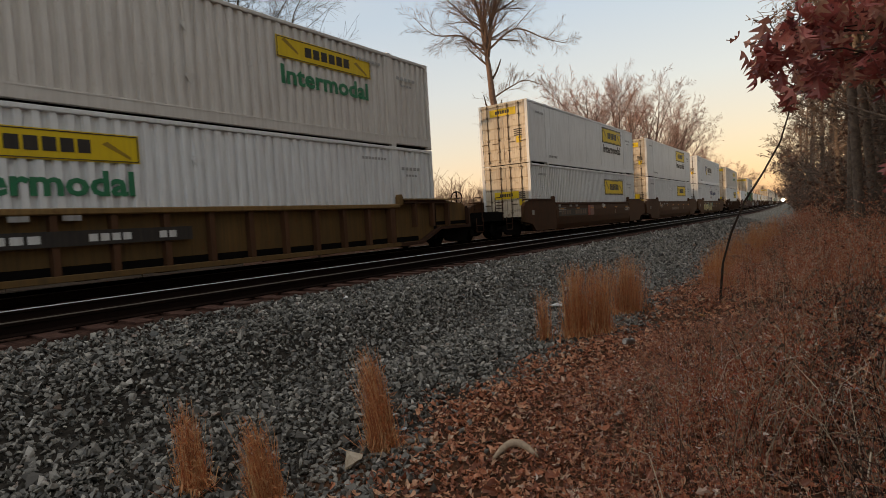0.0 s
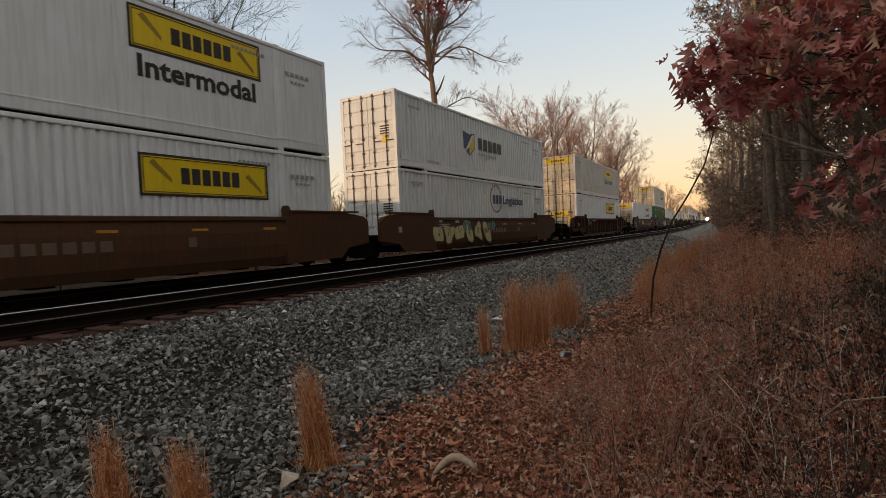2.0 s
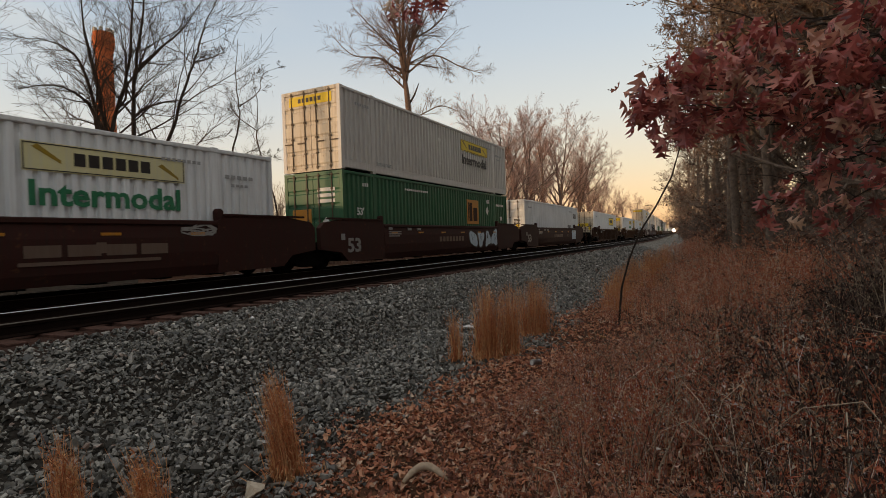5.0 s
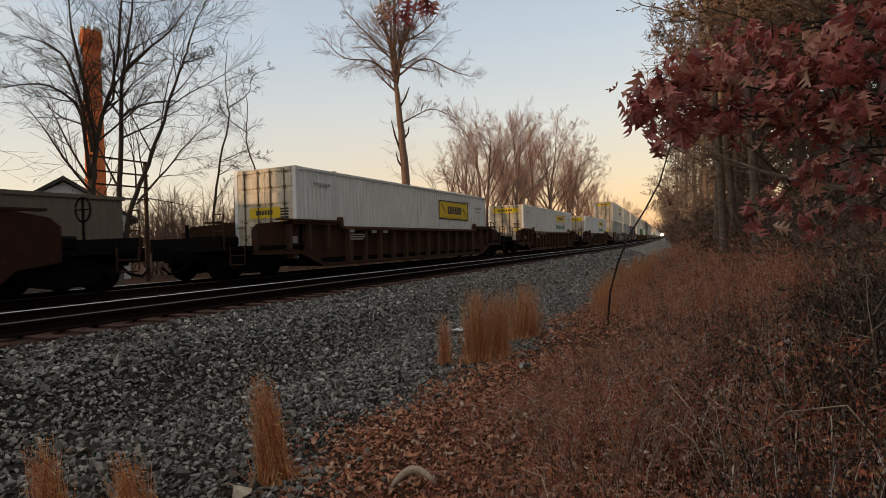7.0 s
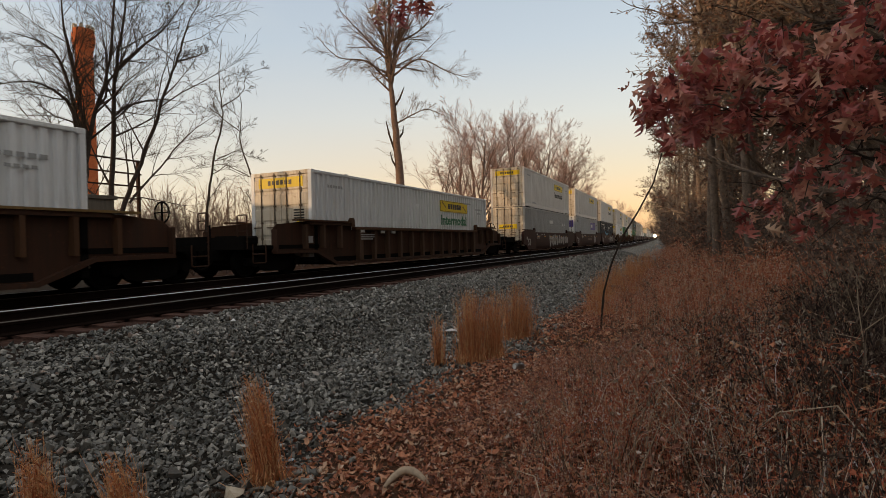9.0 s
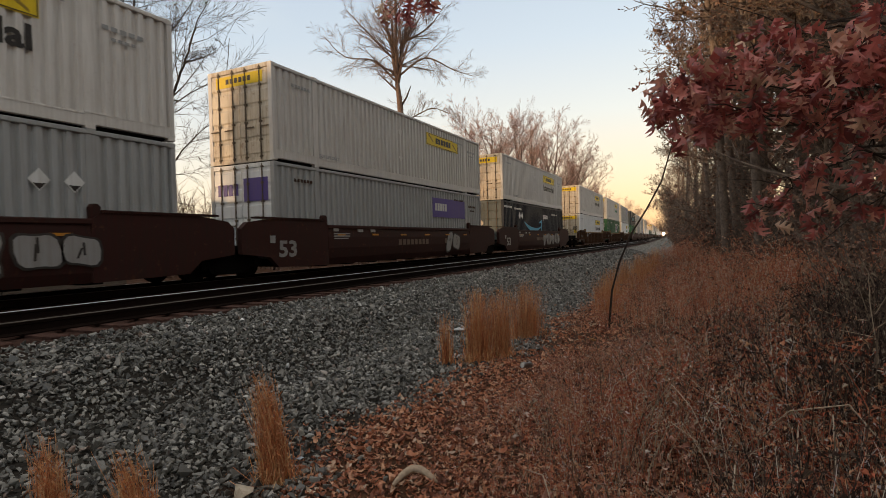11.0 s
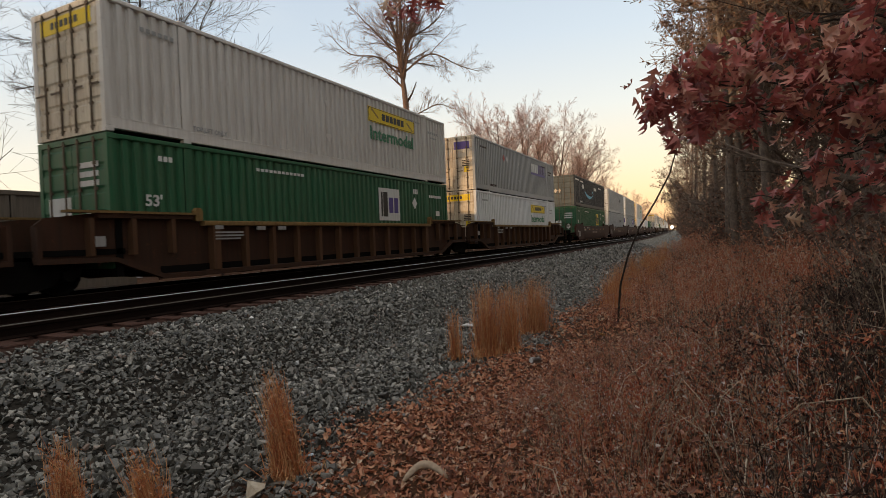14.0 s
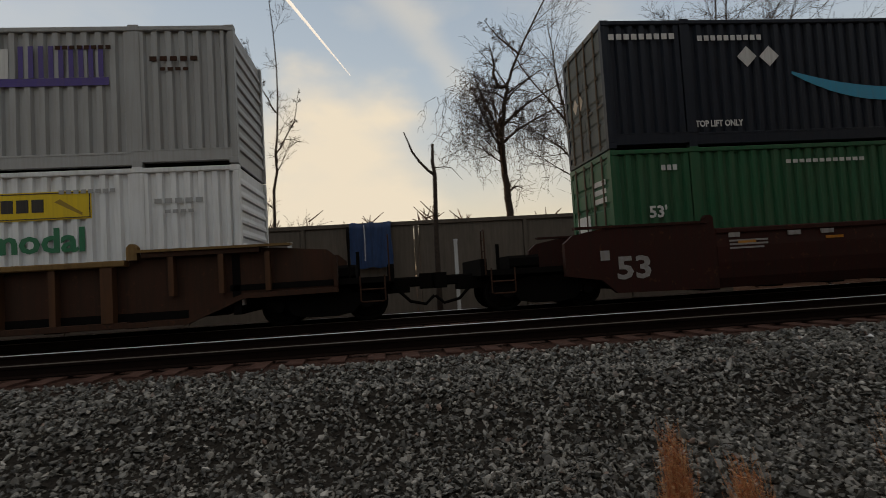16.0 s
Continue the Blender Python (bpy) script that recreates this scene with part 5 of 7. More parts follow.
litter_patch(40000, -3.9, 2.6, 1.2, 9.0, 0.056, 11, "leaf_litter", "orange-brown curled dead leaves covering the bank")
def held_leaves(n, x0, x1, y0, y1, size, high, seed, name, label):
    """Withered leaves still hanging in the weeds, above the ground."""
    r = np.random.default_rng(seed)
    x, y = r.uniform(x0, x1, n), r.uniform(y0, y1, n)
    inland = x - leaf_edge(y)
    k = (inland > 0.9 + r.exponential(0.5, n)) & (x < 0.25 + 0.06 * y + r.normal(0, 0.4, n))
    x, y, inland = x[k], y[k], inland[k]
    n = len(x)
    s = size * r.lognormal(0, 0.3, n)
    z = heights(x, y) + 0.04 + high * np.clip(inland / 3.5, 0.15, 1) * r.uniform(0, 1, n) ** 1.3
    v, t = scatter(LITTER, r.integers(0, 6, n), np.stack([x, y, z], 1), turns_any(r, n), s)
    return tagged(new(name, cloud_mesh(name, v, t, M["curled"])), label, "leaves", kind="stuff")


held_leaves(19000, -2.4, 3.4, 2.3, 9.0, 0.034, 0.6, 14, "withered_weed_leaves", "small curled brown leaves hanging in the dead weeds")
litter_patch(17000, -3.9, 3.5, 9.0, 24.0, 0.08, 12, "far_leaf_litter", "brown fallen leaves along the ballast edge")


def weed_template(rnd, leafy, leaf=1.0):
    s = Shape()
    lean = (rnd.uniform(-0.22, 0.22), rnd.uniform(-0.22, 0.22))
    top = [(lean[0] * k * k + rnd.uniform(-0.02, 0.02), lean[1] * k * k + rnd.uniform(-0.02, 0.02), k) for k in (0, 0.3, 0.6, 0.85, 1.0)]
    s.tube(top, [0.0048, 0.0042, 0.0034, 0.0025, 0.001], 3, False)
    for _ in range(6):
        k = rnd.uniform(0.35, 0.95)
        b = Vector((lean[0] * k * k, lean[1] * k * k, k))
        a = rnd.uniform(0, 6.28)
        l = rnd.uniform(0.10, 0.26)
        tip = b + Vector((math.cos(a) * l, math.sin(a) * l, rnd.uniform(0.0, 0.2)))
        s.tube([b, tip], [0.0028, 0.001], 3, False)
        for _ in range(leafy):
            c = b.lerp(tip, rnd.uniform(0.2, 1.0))
            d = Vector((rnd.uniform(-1, 1), rnd.uniform(-1, 1), rnd.uniform(-1.2, 0.3))).normalized() * rnd.uniform(0.03, 0.065) * leaf
            e = Vector((rnd.uniform(-1, 1), rnd.uniform(-1, 1), rnd.uniform(-1, 1))).cross(d).normalized() * rnd.uniform(0.007, 0.018) * leaf
            m = c + d * 0.5 + Vector((0, 0, rnd.uniform(0.0, 0.02)))
            s.add([c, m + e, c + d, m - e], [(0, 1, 2), (0, 2, 3)])
    tv = np.array(s.v)
    tt = []
    for f in s.f:
        tt += [(f[0], f[i], f[i + 1]) for i in range(1, len(f) - 1)]
    return tv, np.array(tt)


_r = random.Random(21)
WEEDS = [weed_template(_r, 6, 0.68) for _ in range(10)]


def weed_patch(n, x0, x1, y0, y1, seed, name, label, low=0.25, high=0.95, kit=None, mat="weed", inset=0.45):
    r = np.random.default_rng(seed)
    x, y = r.uniform(x0, x1, n), r.uniform(y0, y1, n)
    inland = x - leaf_edge(y)
    k = (inland > inset + r.exponential(0.35, n)) & ~((np.abs(x) < 0.8) & (y < 1.6))
    clump = np.sin(2.9 * x + 1.3 * y + 0.8) * np.sin(2.3 * y - 1.1 * x) + 0.6 * np.sin(5.3 * x + 4.1 * y) * np.sin(4.7 * y - 3.9 * x + 1.0)
    k &= clump > r.uniform(-1.3, 0.25, n)
    x, y, inland, clump = x[k], y[k], inland[k], clump[k]
    n = len(x)
    s = (1 + 0.2 * clump) * np.clip(low + (high - low) * np.clip((inland - 0.9) / 3.2, 0, 1) * r.uniform(0.55, 1.15, n), 0.2, 1.5) * (1 + 0.35 * np.clip((y - 10) / 20, 0, 1))
    bendx = np.array([bend(b) for b in y])
    kit = kit or WEEDS
    v, t = scatter(kit, r.integers(0, len(kit), n), np.stack([x + bendx, y, heights(x, y) - 0.03], 1), turns_up(r, n, 0.16), s)
    return tagged(new(name, cloud_mesh(name, v, t, M[mat])), label, "weeds", kind="stuff")


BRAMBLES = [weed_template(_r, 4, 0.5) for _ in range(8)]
STALKS = [weed_template(_r, 1) for _ in range(6)]
weed_patch(900, -1.6, 4.5, 2.2, 9.0, 41, "dry_stalks", "pale bare stalks standing in the weeds", 0.3, 1.05, STALKS, "pale_weed", 1.2)
weed_patch(900, -1.5, 7.0, 9.0, 24.0, 42, "tall_dry_stalks", "tall pale bare stalks on the bank", 0.5, 1.3, STALKS, "pale_weed", 1.2)
weed_patch(3000, -0.1, 4.5, 1.6, 7.5, 36, "dark_brambles", "dead grey-brown brambles, darkened for shade on the upper bank", 0.25, 0.95, BRAMBLES, "shaded_bramble", 1.15)
weed_patch(5200, -3.0, 0.9, 1.6, 9.0, 31, "dry_weeds", "dense dry brown weeds with curled leaves", 0.14, 0.85, inset=1.15)
weed_patch(4700, -3.2, 6.5, 9.0, 22.0, 32, "tall_dry_weeds", "tall reddish-brown dead weeds on the bank", 0.35, 1.15, mat="lit_red_weed")
weed_patch(1900, -4.5, 6.0, 22.0, 60.0, 33, "far_dry_weeds", "brown dead weeds along the wood's edge", 0.6, 1.6, mat="lit_red_weed")


def grass_tuft(x, y, high, wide, n, seed, label, parts_lean=(0.0, 0.0), taper=0.18, spread=0.07):
    """An upright clump of dry broomsedge, blade by blade."""
    r = np.random.default_rng(seed)
    V, T = [], []
    for i in range(int(n * 1.5)):
        bx, by = r.normal(0, wide * 0.42), r.normal(0, wide * 0.30)
        h = high * r.uniform(0.45, 1.02) * (1 - taper * min(1, abs(bx) / wide))
        lx, ly = parts_lean[0] * h + r.normal(0, spread) * h, parts_lean[1] * h + r.normal(0, spread) * h
        w = r.uniform(0.002, 0.0048)
        a = r.uniform(0, np.pi)
        ox, oy = w * np.cos(a), w * np.sin(a)
        o = len(V) * 1
        pts = []
        for k in (0, 0.35, 0.7, 1.0):
            cx, cy = bx * (0.72 + 0.3 * k) + lx * k * k + r.normal(0, 0.011), by * (0.72 + 0.3 * k) + ly * k * k + r.normal(0, 0.011)
            f = 1 - 0.75 * k
            pts += [(cx - ox * f, cy - oy * f, h * k), (cx + ox * f, cy + oy * f, h * k)]
        V += pts
        for q in (0, 2, 4):
            T += [(o + q, o + q + 1, o + q + 3), (o + q, o + q + 3, o + q + 2)]
    for i in range(int(n * 2.2)):
        k = r.uniform(0.2, 1.0)
        bx, by, h = r.normal(0, wide * 0.42), r.normal(0, wide * 0.30), high * k * r.uniform(0.75, 1.0)
        h *= 1 - taper * min(1, abs(bx) / wide)
        q = h / high
        bx, by = bx + parts_lean[0] * high * q * q, by + parts_lean[1] * high * q * q
        a, l, w, o = r.uniform(0, 2 * np.pi), r.uniform(0.02, 0.055), r.uniform(0.002, 0.0045), len(V)
        cx, cy, up = np.cos(a) * l, np.sin(a) * l, r.uniform(-0.4, 1.6) * l
        V += [(bx, by, h), (bx + cx * 0.5 - w, by + cy * 0.5 + w, h + up * 0.7), (bx + cx, by + cy, h + up), (bx + cx * 0.5 + w, by + cy * 0.5 - w, h + up * 0.7 - w)]
        T += [(o, o + 1, o + 2), (o, o + 2, o + 3)]
    for i in range(int(n * 0.5)):
        a, l, w = r.uniform(0, 2 * np.pi), r.uniform(0.06, 0.26) * high, r.uniform(0.003, 0.006)
        bx, by, h = r.normal(0, wide * 0.5), r.normal(0, wide * 0.4), r.uniform(0.03, 0.22) * high
        o, cx, cy = len(V), np.cos(a), np.sin(a)
        V += [(bx - cy * w, by + cx * w, h * 0.3), (bx + cy * w, by - cx * w, h * 0.3), (bx + cx * l * 0.6 - cy * w, by + cy * l * 0.6 + cx * w, h), (bx + cx * l * 0.6 + cy * w, by + cy * l * 0.6 - cx * w, h), (bx + cx * l, by + cy * l, h * 0.5)]
        T += [(o, o + 1, o + 3), (o, o + 3, o + 2), (o + 2, o + 3, o + 4)]
    ob = new("grass_tuft", cloud_mesh("grass_tuft", np.array(V), np.array(T), M["sedge"]))
    ob.location = (x, y, ground_z(x, y) - 0.03)
    return tagged(ob, label, "grass tuft", "broomsedge tufts by the ballast")


grass_tuft(-3.20, 7.75, 1.26, 0.29, 420, 1, "tall upright orange broomsedge tuft at the ballast edge")
grass_tuft(-2.93, 7.98, 1.18, 0.24, 280, 2, "tall orange broomsedge tuft beside a wider one")
grass_tuft(-3.15, 10.0, 1.20, 0.42, 400, 3, "broad orange broomsedge tuft at the ballast edge")
grass_tuft(-3.62, 7.45, 0.90, 0.14, 110, 4, "thin orange broomsedge tuft among grey stones")
grass_tuft(-3.12, 3.28, 0.95, 0.17, 340, 5, "narrow leaning orange broomsedge tuft on stones", (-0.26, 0.06), 0.55, 0.045)
grass_tuft(-3.95, 2.08, 0.72, 0.17, 260, 6, "short ragged orange broomsedge tuft on stones", (-0.34, 0.1), 0.8, 0.06)
grass_tuft(-3.30, 2.25, 0.70, 0.18, 260, 7, "short frayed orange broomsedge tuft on stones", (-0.24, 0.0), 0.6, 0.06)
for i, (gx, gy, gh) in enumerate([(-2.2, 13.5, 0.9), (-2.6, 16.5, 1.0), (-2.0, 19.0, 1.1), (-3.0, 22.5, 1.1), (-2.4, 26.0, 1.2), (-3.3, 30.0, 1.2), (-2.8, 35.0, 1.3)]):
    grass_tuft(gx, gy, gh, 0.5, 260, 40 + i, "loose orange grass clump on the weedy bank")


# small rubbish on the stones and leaves
def rubble(name, x, y, size, mat, seed, label, category, flat=1.0):
    tv, tt = stone_templates(1, random.Random(seed))[0]
    s = Shape().add([tuple(p) for p in tv * np.array([size, size, size * flat]) * 1.6], [tuple(f) for f in tt])
    ob = part(name, s, M[mat])
    ob.location = (x, y, ground_z(x, y) + size * 0.35 * flat + 0.055)
    return tagged(ob, label, category)


rubble("white_stone", -6.73, 6.39, 0.062, "white", 3, "small white stone on grey ballast", "stone")
rubble("white_stone", -5.30, 5.85, 0.058, "white", 4, "small pale stone on grey ballast", "stone")
rubble("white_stone", -5.0, 5.95, 0.04, "pale", 14, "small pale stone on grey ballast", "stone")
rubble("paper_scrap", -4.42, 9.7, 0.15, "white", 5, "crumpled white paper scrap on stones", "litter", 0.5)
rubble("pale_rock", -3.08, 2.86, 0.12, "cream", 6, "pale angular rock at the leaf edge", "rock", 1.2)
rubble("plastic_scrap", -3.25, 3.68, 0.05, "sky_spray", 8, "pale blue plastic strip among leaves", "litter", 0.3)
rubble("orange_leaf", -1.75, 9.3, 0.10, "orange", 9, "crumpled orange leaf on the bank", "leaf", 0.6)
can = tagged(new("drinks_can"), "crushed silver drinks can lying on dead leaves", "can")
part("can_body", Shape().tube([(-0.06, 0, 0), (-0.055, 0, 0), (-0.02, 0.004, 0.004), (0.02, -0.006, 0.0), (0.055, 0, 0), (0.06, 0, 0)], [0.026, 0.032, 0.030, 0.025, 0.032, 0.026], 10), M["steel"], can, smooth=True)
part("can_end", Shape().tube([(-0.0625, 0, 0), (-0.061, 0, 0)], 0.025, 10), M["pale"], can, "shiny pale can end")
can.matrix_world = pose(-2.06, 6.52, ground_z(-2.06, 6.52) + 0.24, 10, 5, 65) @ Matrix.Scale(1.25, 4)
stick = [(-0.16 + 0.032 * i, 0.10 * math.sin(i * 0.33) - 0.02, 0.07 * math.sin(i * 0.3)) for i in range(11)]
st_ob = part("curved_root", Shape().tube(stick, [0.012, 0.02, 0.026, 0.028, 0.03, 0.03, 0.029, 0.027, 0.024, 0.018, 0.01], 7), M["cane"], smooth=True)
st_ob.matrix_world = pose(-1.94, 3.42, ground_z(-1.94, 3.42) + 0.06, 0, 0, 30) @ Matrix.Scale(1.0, 4)
tagged(st_ob, "pale curved piece of root on dead leaves", "root")

# ---- trees ----
def grow(out, rnd, p, d, length, r, level, cfg, leaves):
    """One branch and, from it, the finer ones."""
    n = (8, 6, 4, 2, 1)[level]
    sides = (8, 5, 4, 3, 3)[level]
    pts, rad = [p.copy()], [r]
    wob, up = cfg["wobble"] * (0.45, 0.85, 1.1, 1.2, 1.3)[level], cfg["up"][min(level, len(cfg["up"]) - 1)]
    for i in range(1, n + 1):
        d = (d + Vector((rnd.gauss(0, wob), rnd.gauss(0, wob), rnd.gauss(0, wob) + up))).normalized()
        p = p + d * (length / n)
        pts.append(p.copy())
        rad.append(max(cfg["thin"], r * (1 - 0.82 * i / n) if level else r * (1 - 0.78 * (i / n) ** 1.2)))
    out[0 if level <= cfg.get("bare", 0) else 1].tube(pts, rad, sides, level < 1)
    if level >= cfg["levels"]:
        for _ in range(leaves):
            c = pts[-1].lerp(pts[0], rnd.random())
            a = Vector((rnd.uniform(-1, 1), rnd.uniform(-1, 1), rnd.uniform(-1, 0.4))).normalized() * cfg["leaf"] * rnd.uniform(0.6, 1.3)
            b = a.cross(Vector((rnd.uniform(-1, 1), rnd.uniform(-1, 1), rnd.uniform(-1, 1)))).normalized() * cfg["leaf"] * 0.3
            out[2].add([c, c + a * 0.5 + b, c + a, c + a * 0.5 - b], [(0, 1, 2, 3)])
        return
    count = cfg["count"][level]
    for k in range(count):
        s = cfg["start"][level] + (1 - cfg["start"][level]) * (k + rnd.random()) / count
        i = min(n - 1, int(s * n))
        q = pts[i].lerp(pts[i + 1], s * n - i)
        axis = (pts[i + 1] - pts[i]).normalized()
        a = rnd.uniform(0, 6.283)
        side = axis.orthogonal().normalized()
        side = Matrix.Rotation(a, 3, axis) @ side
        ang = radians(rnd.uniform(*cfg["angle"][level]))
        dd = (axis * math.cos(ang) + side * math.sin(ang)).normalized()
        ll = length * cfg["ratio"][level] * (1.15 - 0.6 * s if level == 0 else 1.1 - 0.45 * s) * rnd.uniform(0.75, 1.2)
        rr = max(cfg["thin"], rad[i] * cfg["girth"][level])
        grow(out, rnd, q, dd, ll, rr, level + 1, cfg, leaves)


BASE = dict(wobble=0.10, up=(0.02, 0.05, 0.05, 0.03), thin=0.008, levels=4, count=(13, 7, 5, 4), start=(0.32, 0.25, 0.2, 0.15), angle=((30, 60), (25, 55), (25, 60), (25, 65)), ratio=(0.42, 0.45, 0.42, 0.45), girth=(0.55, 0.55, 0.55, 0.6), leaf=0.12)


def tree_thing(seed, height, r, cfg, bark, leaves=0, leaf_mat="brown_leaf", lean=(0, 0), label="", category="tree", group="", name="tree", twig=""):
    rnd = random.Random(seed)
    out = [Shape(), Shape(), Shape()]
    grow(out, rnd, Vector((0, 0, -0.3)), Vector((lean[0], lean[1], 1)).normalized(), height, r, 0, cfg, leaves)
    root = tagged(new(name), label, category, group)
    part("trunk", out[0], M[bark], root, smooth=True)
    part("branches", out[1], M[twig or bark], root).name = "crown"
    if out[2].f:
        part("foliage", out[2], M[leaf_mat], root)
    return root


def put(ob, x, y, turn=0.0, size=1.0, sink=0.0):
    ob.matrix_basis = pose(x + bend(y), y, ground_z(x, y) - sink, 0, 0, turn) @ Matrix.Scale(size, 4)
    return ob


def again(ob, x, y, turn=0.0, size=1.0):
    return copy_thing(ob, pose(x + bend(y), y, ground_z(x, y), 0, 0, turn) @ Matrix.Scale(size / ob.scale[0], 4))


# dark slender trees in front of the chimney
SLIM = {**BASE, "count": (17, 8, 6, 5), "start": (0.28, 0.2, 0.2, 0.1), "angle": ((28, 52), (25, 55), (25, 60), (25, 65)), "ratio": (0.46, 0.45, 0.42, 0.42), "thin": 0.006, "wobble": 0.12, "girth": (0.42, 0.5, 0.5, 0.6), "up": (0.02, 0.15, 0.07, 0.03)}


def limb_tree(x, y, limbs, seed, bark, label, group="", shoots=9, reach=0.34, droop=0.0, name="tree", thin=0.0065, clear=0.22, stem=1.0):
    """A tree from its main limbs, each a thickness and a few (along, height) points from the foot; twigs grow from them."""
    rnd = random.Random(seed)
    out = [Shape(), Shape(), Shape()]
    cfg = {**SLIM, "count": (0, 6, 7, 5), "angle": ((30, 60), (25, 55), (22, 50), (22, 55)), "ratio": (0.4, 0.5, 0.56, 0.55), "wobble": 0.095, "up": (0, 0.05 - droop, 0.04 - droop, 0.02 - droop), "thin": thin}
    for k, (r, pts) in enumerate(limbs):
        drift = 0.0 if k == 0 else rnd.uniform(-0.35, 0.35)
        knots = [Vector((0.05 * math.sin(1.7 * i + seed) + drift * (q[1] - pts[0][1]) * 0.5, q[0], q[1])) for i, q in enumerate(pts)]
        line = []
        for i in range(len(knots) - 1):
            p0, p1, p2, p3 = knots[max(0, i - 1)], knots[i], knots[i + 1], knots[min(len(knots) - 1, i + 2)]
            for j in range(4):
                u = j / 4
                line.append(0.5 * (2 * p1 + (p2 - p0) * u + (2 * p0 - 5 * p1 + 4 * p2 - p3) * u * u + (3 * p1 - p0 - 3 * p2 + p3) * u ** 3) + Vector((rnd.gauss(0, 0.03), rnd.gauss(0, 0.03), 0)))
        line.append(knots[-1])
        n = len(line)
        rad = [max(0.012, r * (1 - 0.85 * i / (n - 1))) for i in range(n)]
        out[0 if k == 0 else 1].tube(line, rad, 8 if k == 0 else 6, True)
        span = sum((b - a).length for a, b in zip(line, line[1:]))
        for j in range(int(shoots * (1 if k == 0 else 0.8))):
            w = clear + (1 - clear) * (j + rnd.random()) / shoots if k == 0 else 0.12 + 0.88 * (j + rnd.random()) / (shoots * 0.8)
            i = min(n - 2, int(min(0.999, w) * (n - 1)))
            axis = (line[i + 1] - line[i]).normalized()
            side = Matrix.Rotation(rnd.uniform(0, 6.28), 3, axis) @ axis.orthogonal().normalized()
            ang = radians(rnd.uniform(28, 62))
            grow(out, rnd, line[i].copy(), (axis * math.cos(ang) + side * math.sin(ang)).normalized(), span * reach * (stem if k == 0 else 1.0) * (1.1 - 0.6 * w) * rnd.uniform(0.6, 1.3), max(0.012, rad[i] * 0.5), 2, cfg, 0)
    root = tagged(new(name), label, "tree", group)
    part("trunk", out[0], M[bark], root, smooth=True)
    part("crown", out[1], M[bark], root)
    root.location = (x, y, -0.95)
    return root


BEHIND = "bare trees behind the line"
dark_a = limb_tree(-27.5, 16.6, [(0.17, [(0.0, 0), (0.15, 3.8), (0.35, 5.8), (0.7, 8.0), (1.1, 9.3), (1.8, 12.0), (2.1, 15.1), (2.3, 18.4)]), (0.11, [(0.25, 5.2), (-0.3, 8.6), (-1.0, 9.4), (-2.1, 9.7), (-3.5, 9.2)]), (0.10, [(0.4, 7.0), (-0.3, 10.5), (-1.1, 11.7), (-2.6, 11.9)]), (0.11, [(0.55, 7.5), (0.3, 10.9), (0.1, 12.9), (0.2, 16.0)]), (0.07, [(1.1, 9.3), (1.6, 10.2), (1.6, 12.4), (1.3, 14.6)])], 11, "bark_dark", "dark bare tree with crooked spreading limbs", BEHIND, 17)
dark_b = limb_tree(-27.5, 18.2, [(0.16, [(0.0, 0), (0.05, 4.0), (0.25, 9.0), (0.55, 11.7), (1.1, 14.9), (1.4, 18.0)]), (0.08, [(0.35, 9.0), (1.3, 9.8), (3.1, 10.5), (5.0, 10.8)]), (0.09, [(0.55, 11.5), (1.7, 12.8), (3.6, 15.0), (4.9, 17.2)])], 12, "bark_dark", "dark bare tree with one straight trunk", BEHIND, 16)
leaner = limb_tree(-27.5, 18.0, [(0.14, [(0.0, 0), (0.75, 3.8), (1.7, 6.1), (2.8, 8.7), (3.7, 11.3), (4.5, 13.2), (5.2, 15.2), (6.5, 17.8)]), (0.06, [(4.3, 12.9), (5.3, 13.4), (6.8, 14.3)]), (0.07, [(1.2, 4.5), (3.0, 6.6), (4.8, 8.7), (6.9, 10.3)])], 13, "bark_dark", "dark bare tree leaning far over", BEHIND, 15)
slim_c = limb_tree(-27.5, 24.0, [(0.09, [(0.0, 0), (0.2, 3.4), (0.75, 6.6), (1.6, 9.9), (1.7, 11.0), (1.55, 13.2), (1.9, 15.5)]), (0.035, [(1.15, 7.6), (3.0, 8.4), (4.3, 8.1), (5.7, 8.9)]), (0.04, [(1.7, 11.0), (3.3, 12.3), (3.7, 13.6), (5.6, 14.6)])], 14, "bark_dark", "slender crooked bare tree", BEHIND, 10, 0.18)
slim_d = limb_tree(-29.5, -5.7, [(0.12, [(0.0, 0), (-0.1, 4.0), (0.15, 8.0), (0.4, 12.0), (0.2, 18.5)]), (0.05, [(0.2, 9.0), (1.2, 10.6), (1.6, 12.4)]), (0.05, [(0.3, 11.2), (-0.6, 13.0), (-1.0, 15.2)])], 16, "bark_dark", "slender bare tree with a straight dark stem", BEHIND, 10, 0.16)
back_a = copy_thing(dark_b, pose(-34.0, 12.6, -0.95, 0, 0, 200))
back_b = copy_thing(slim_c, pose(-31.0, 33.0, -0.95, 0, 0, 140))
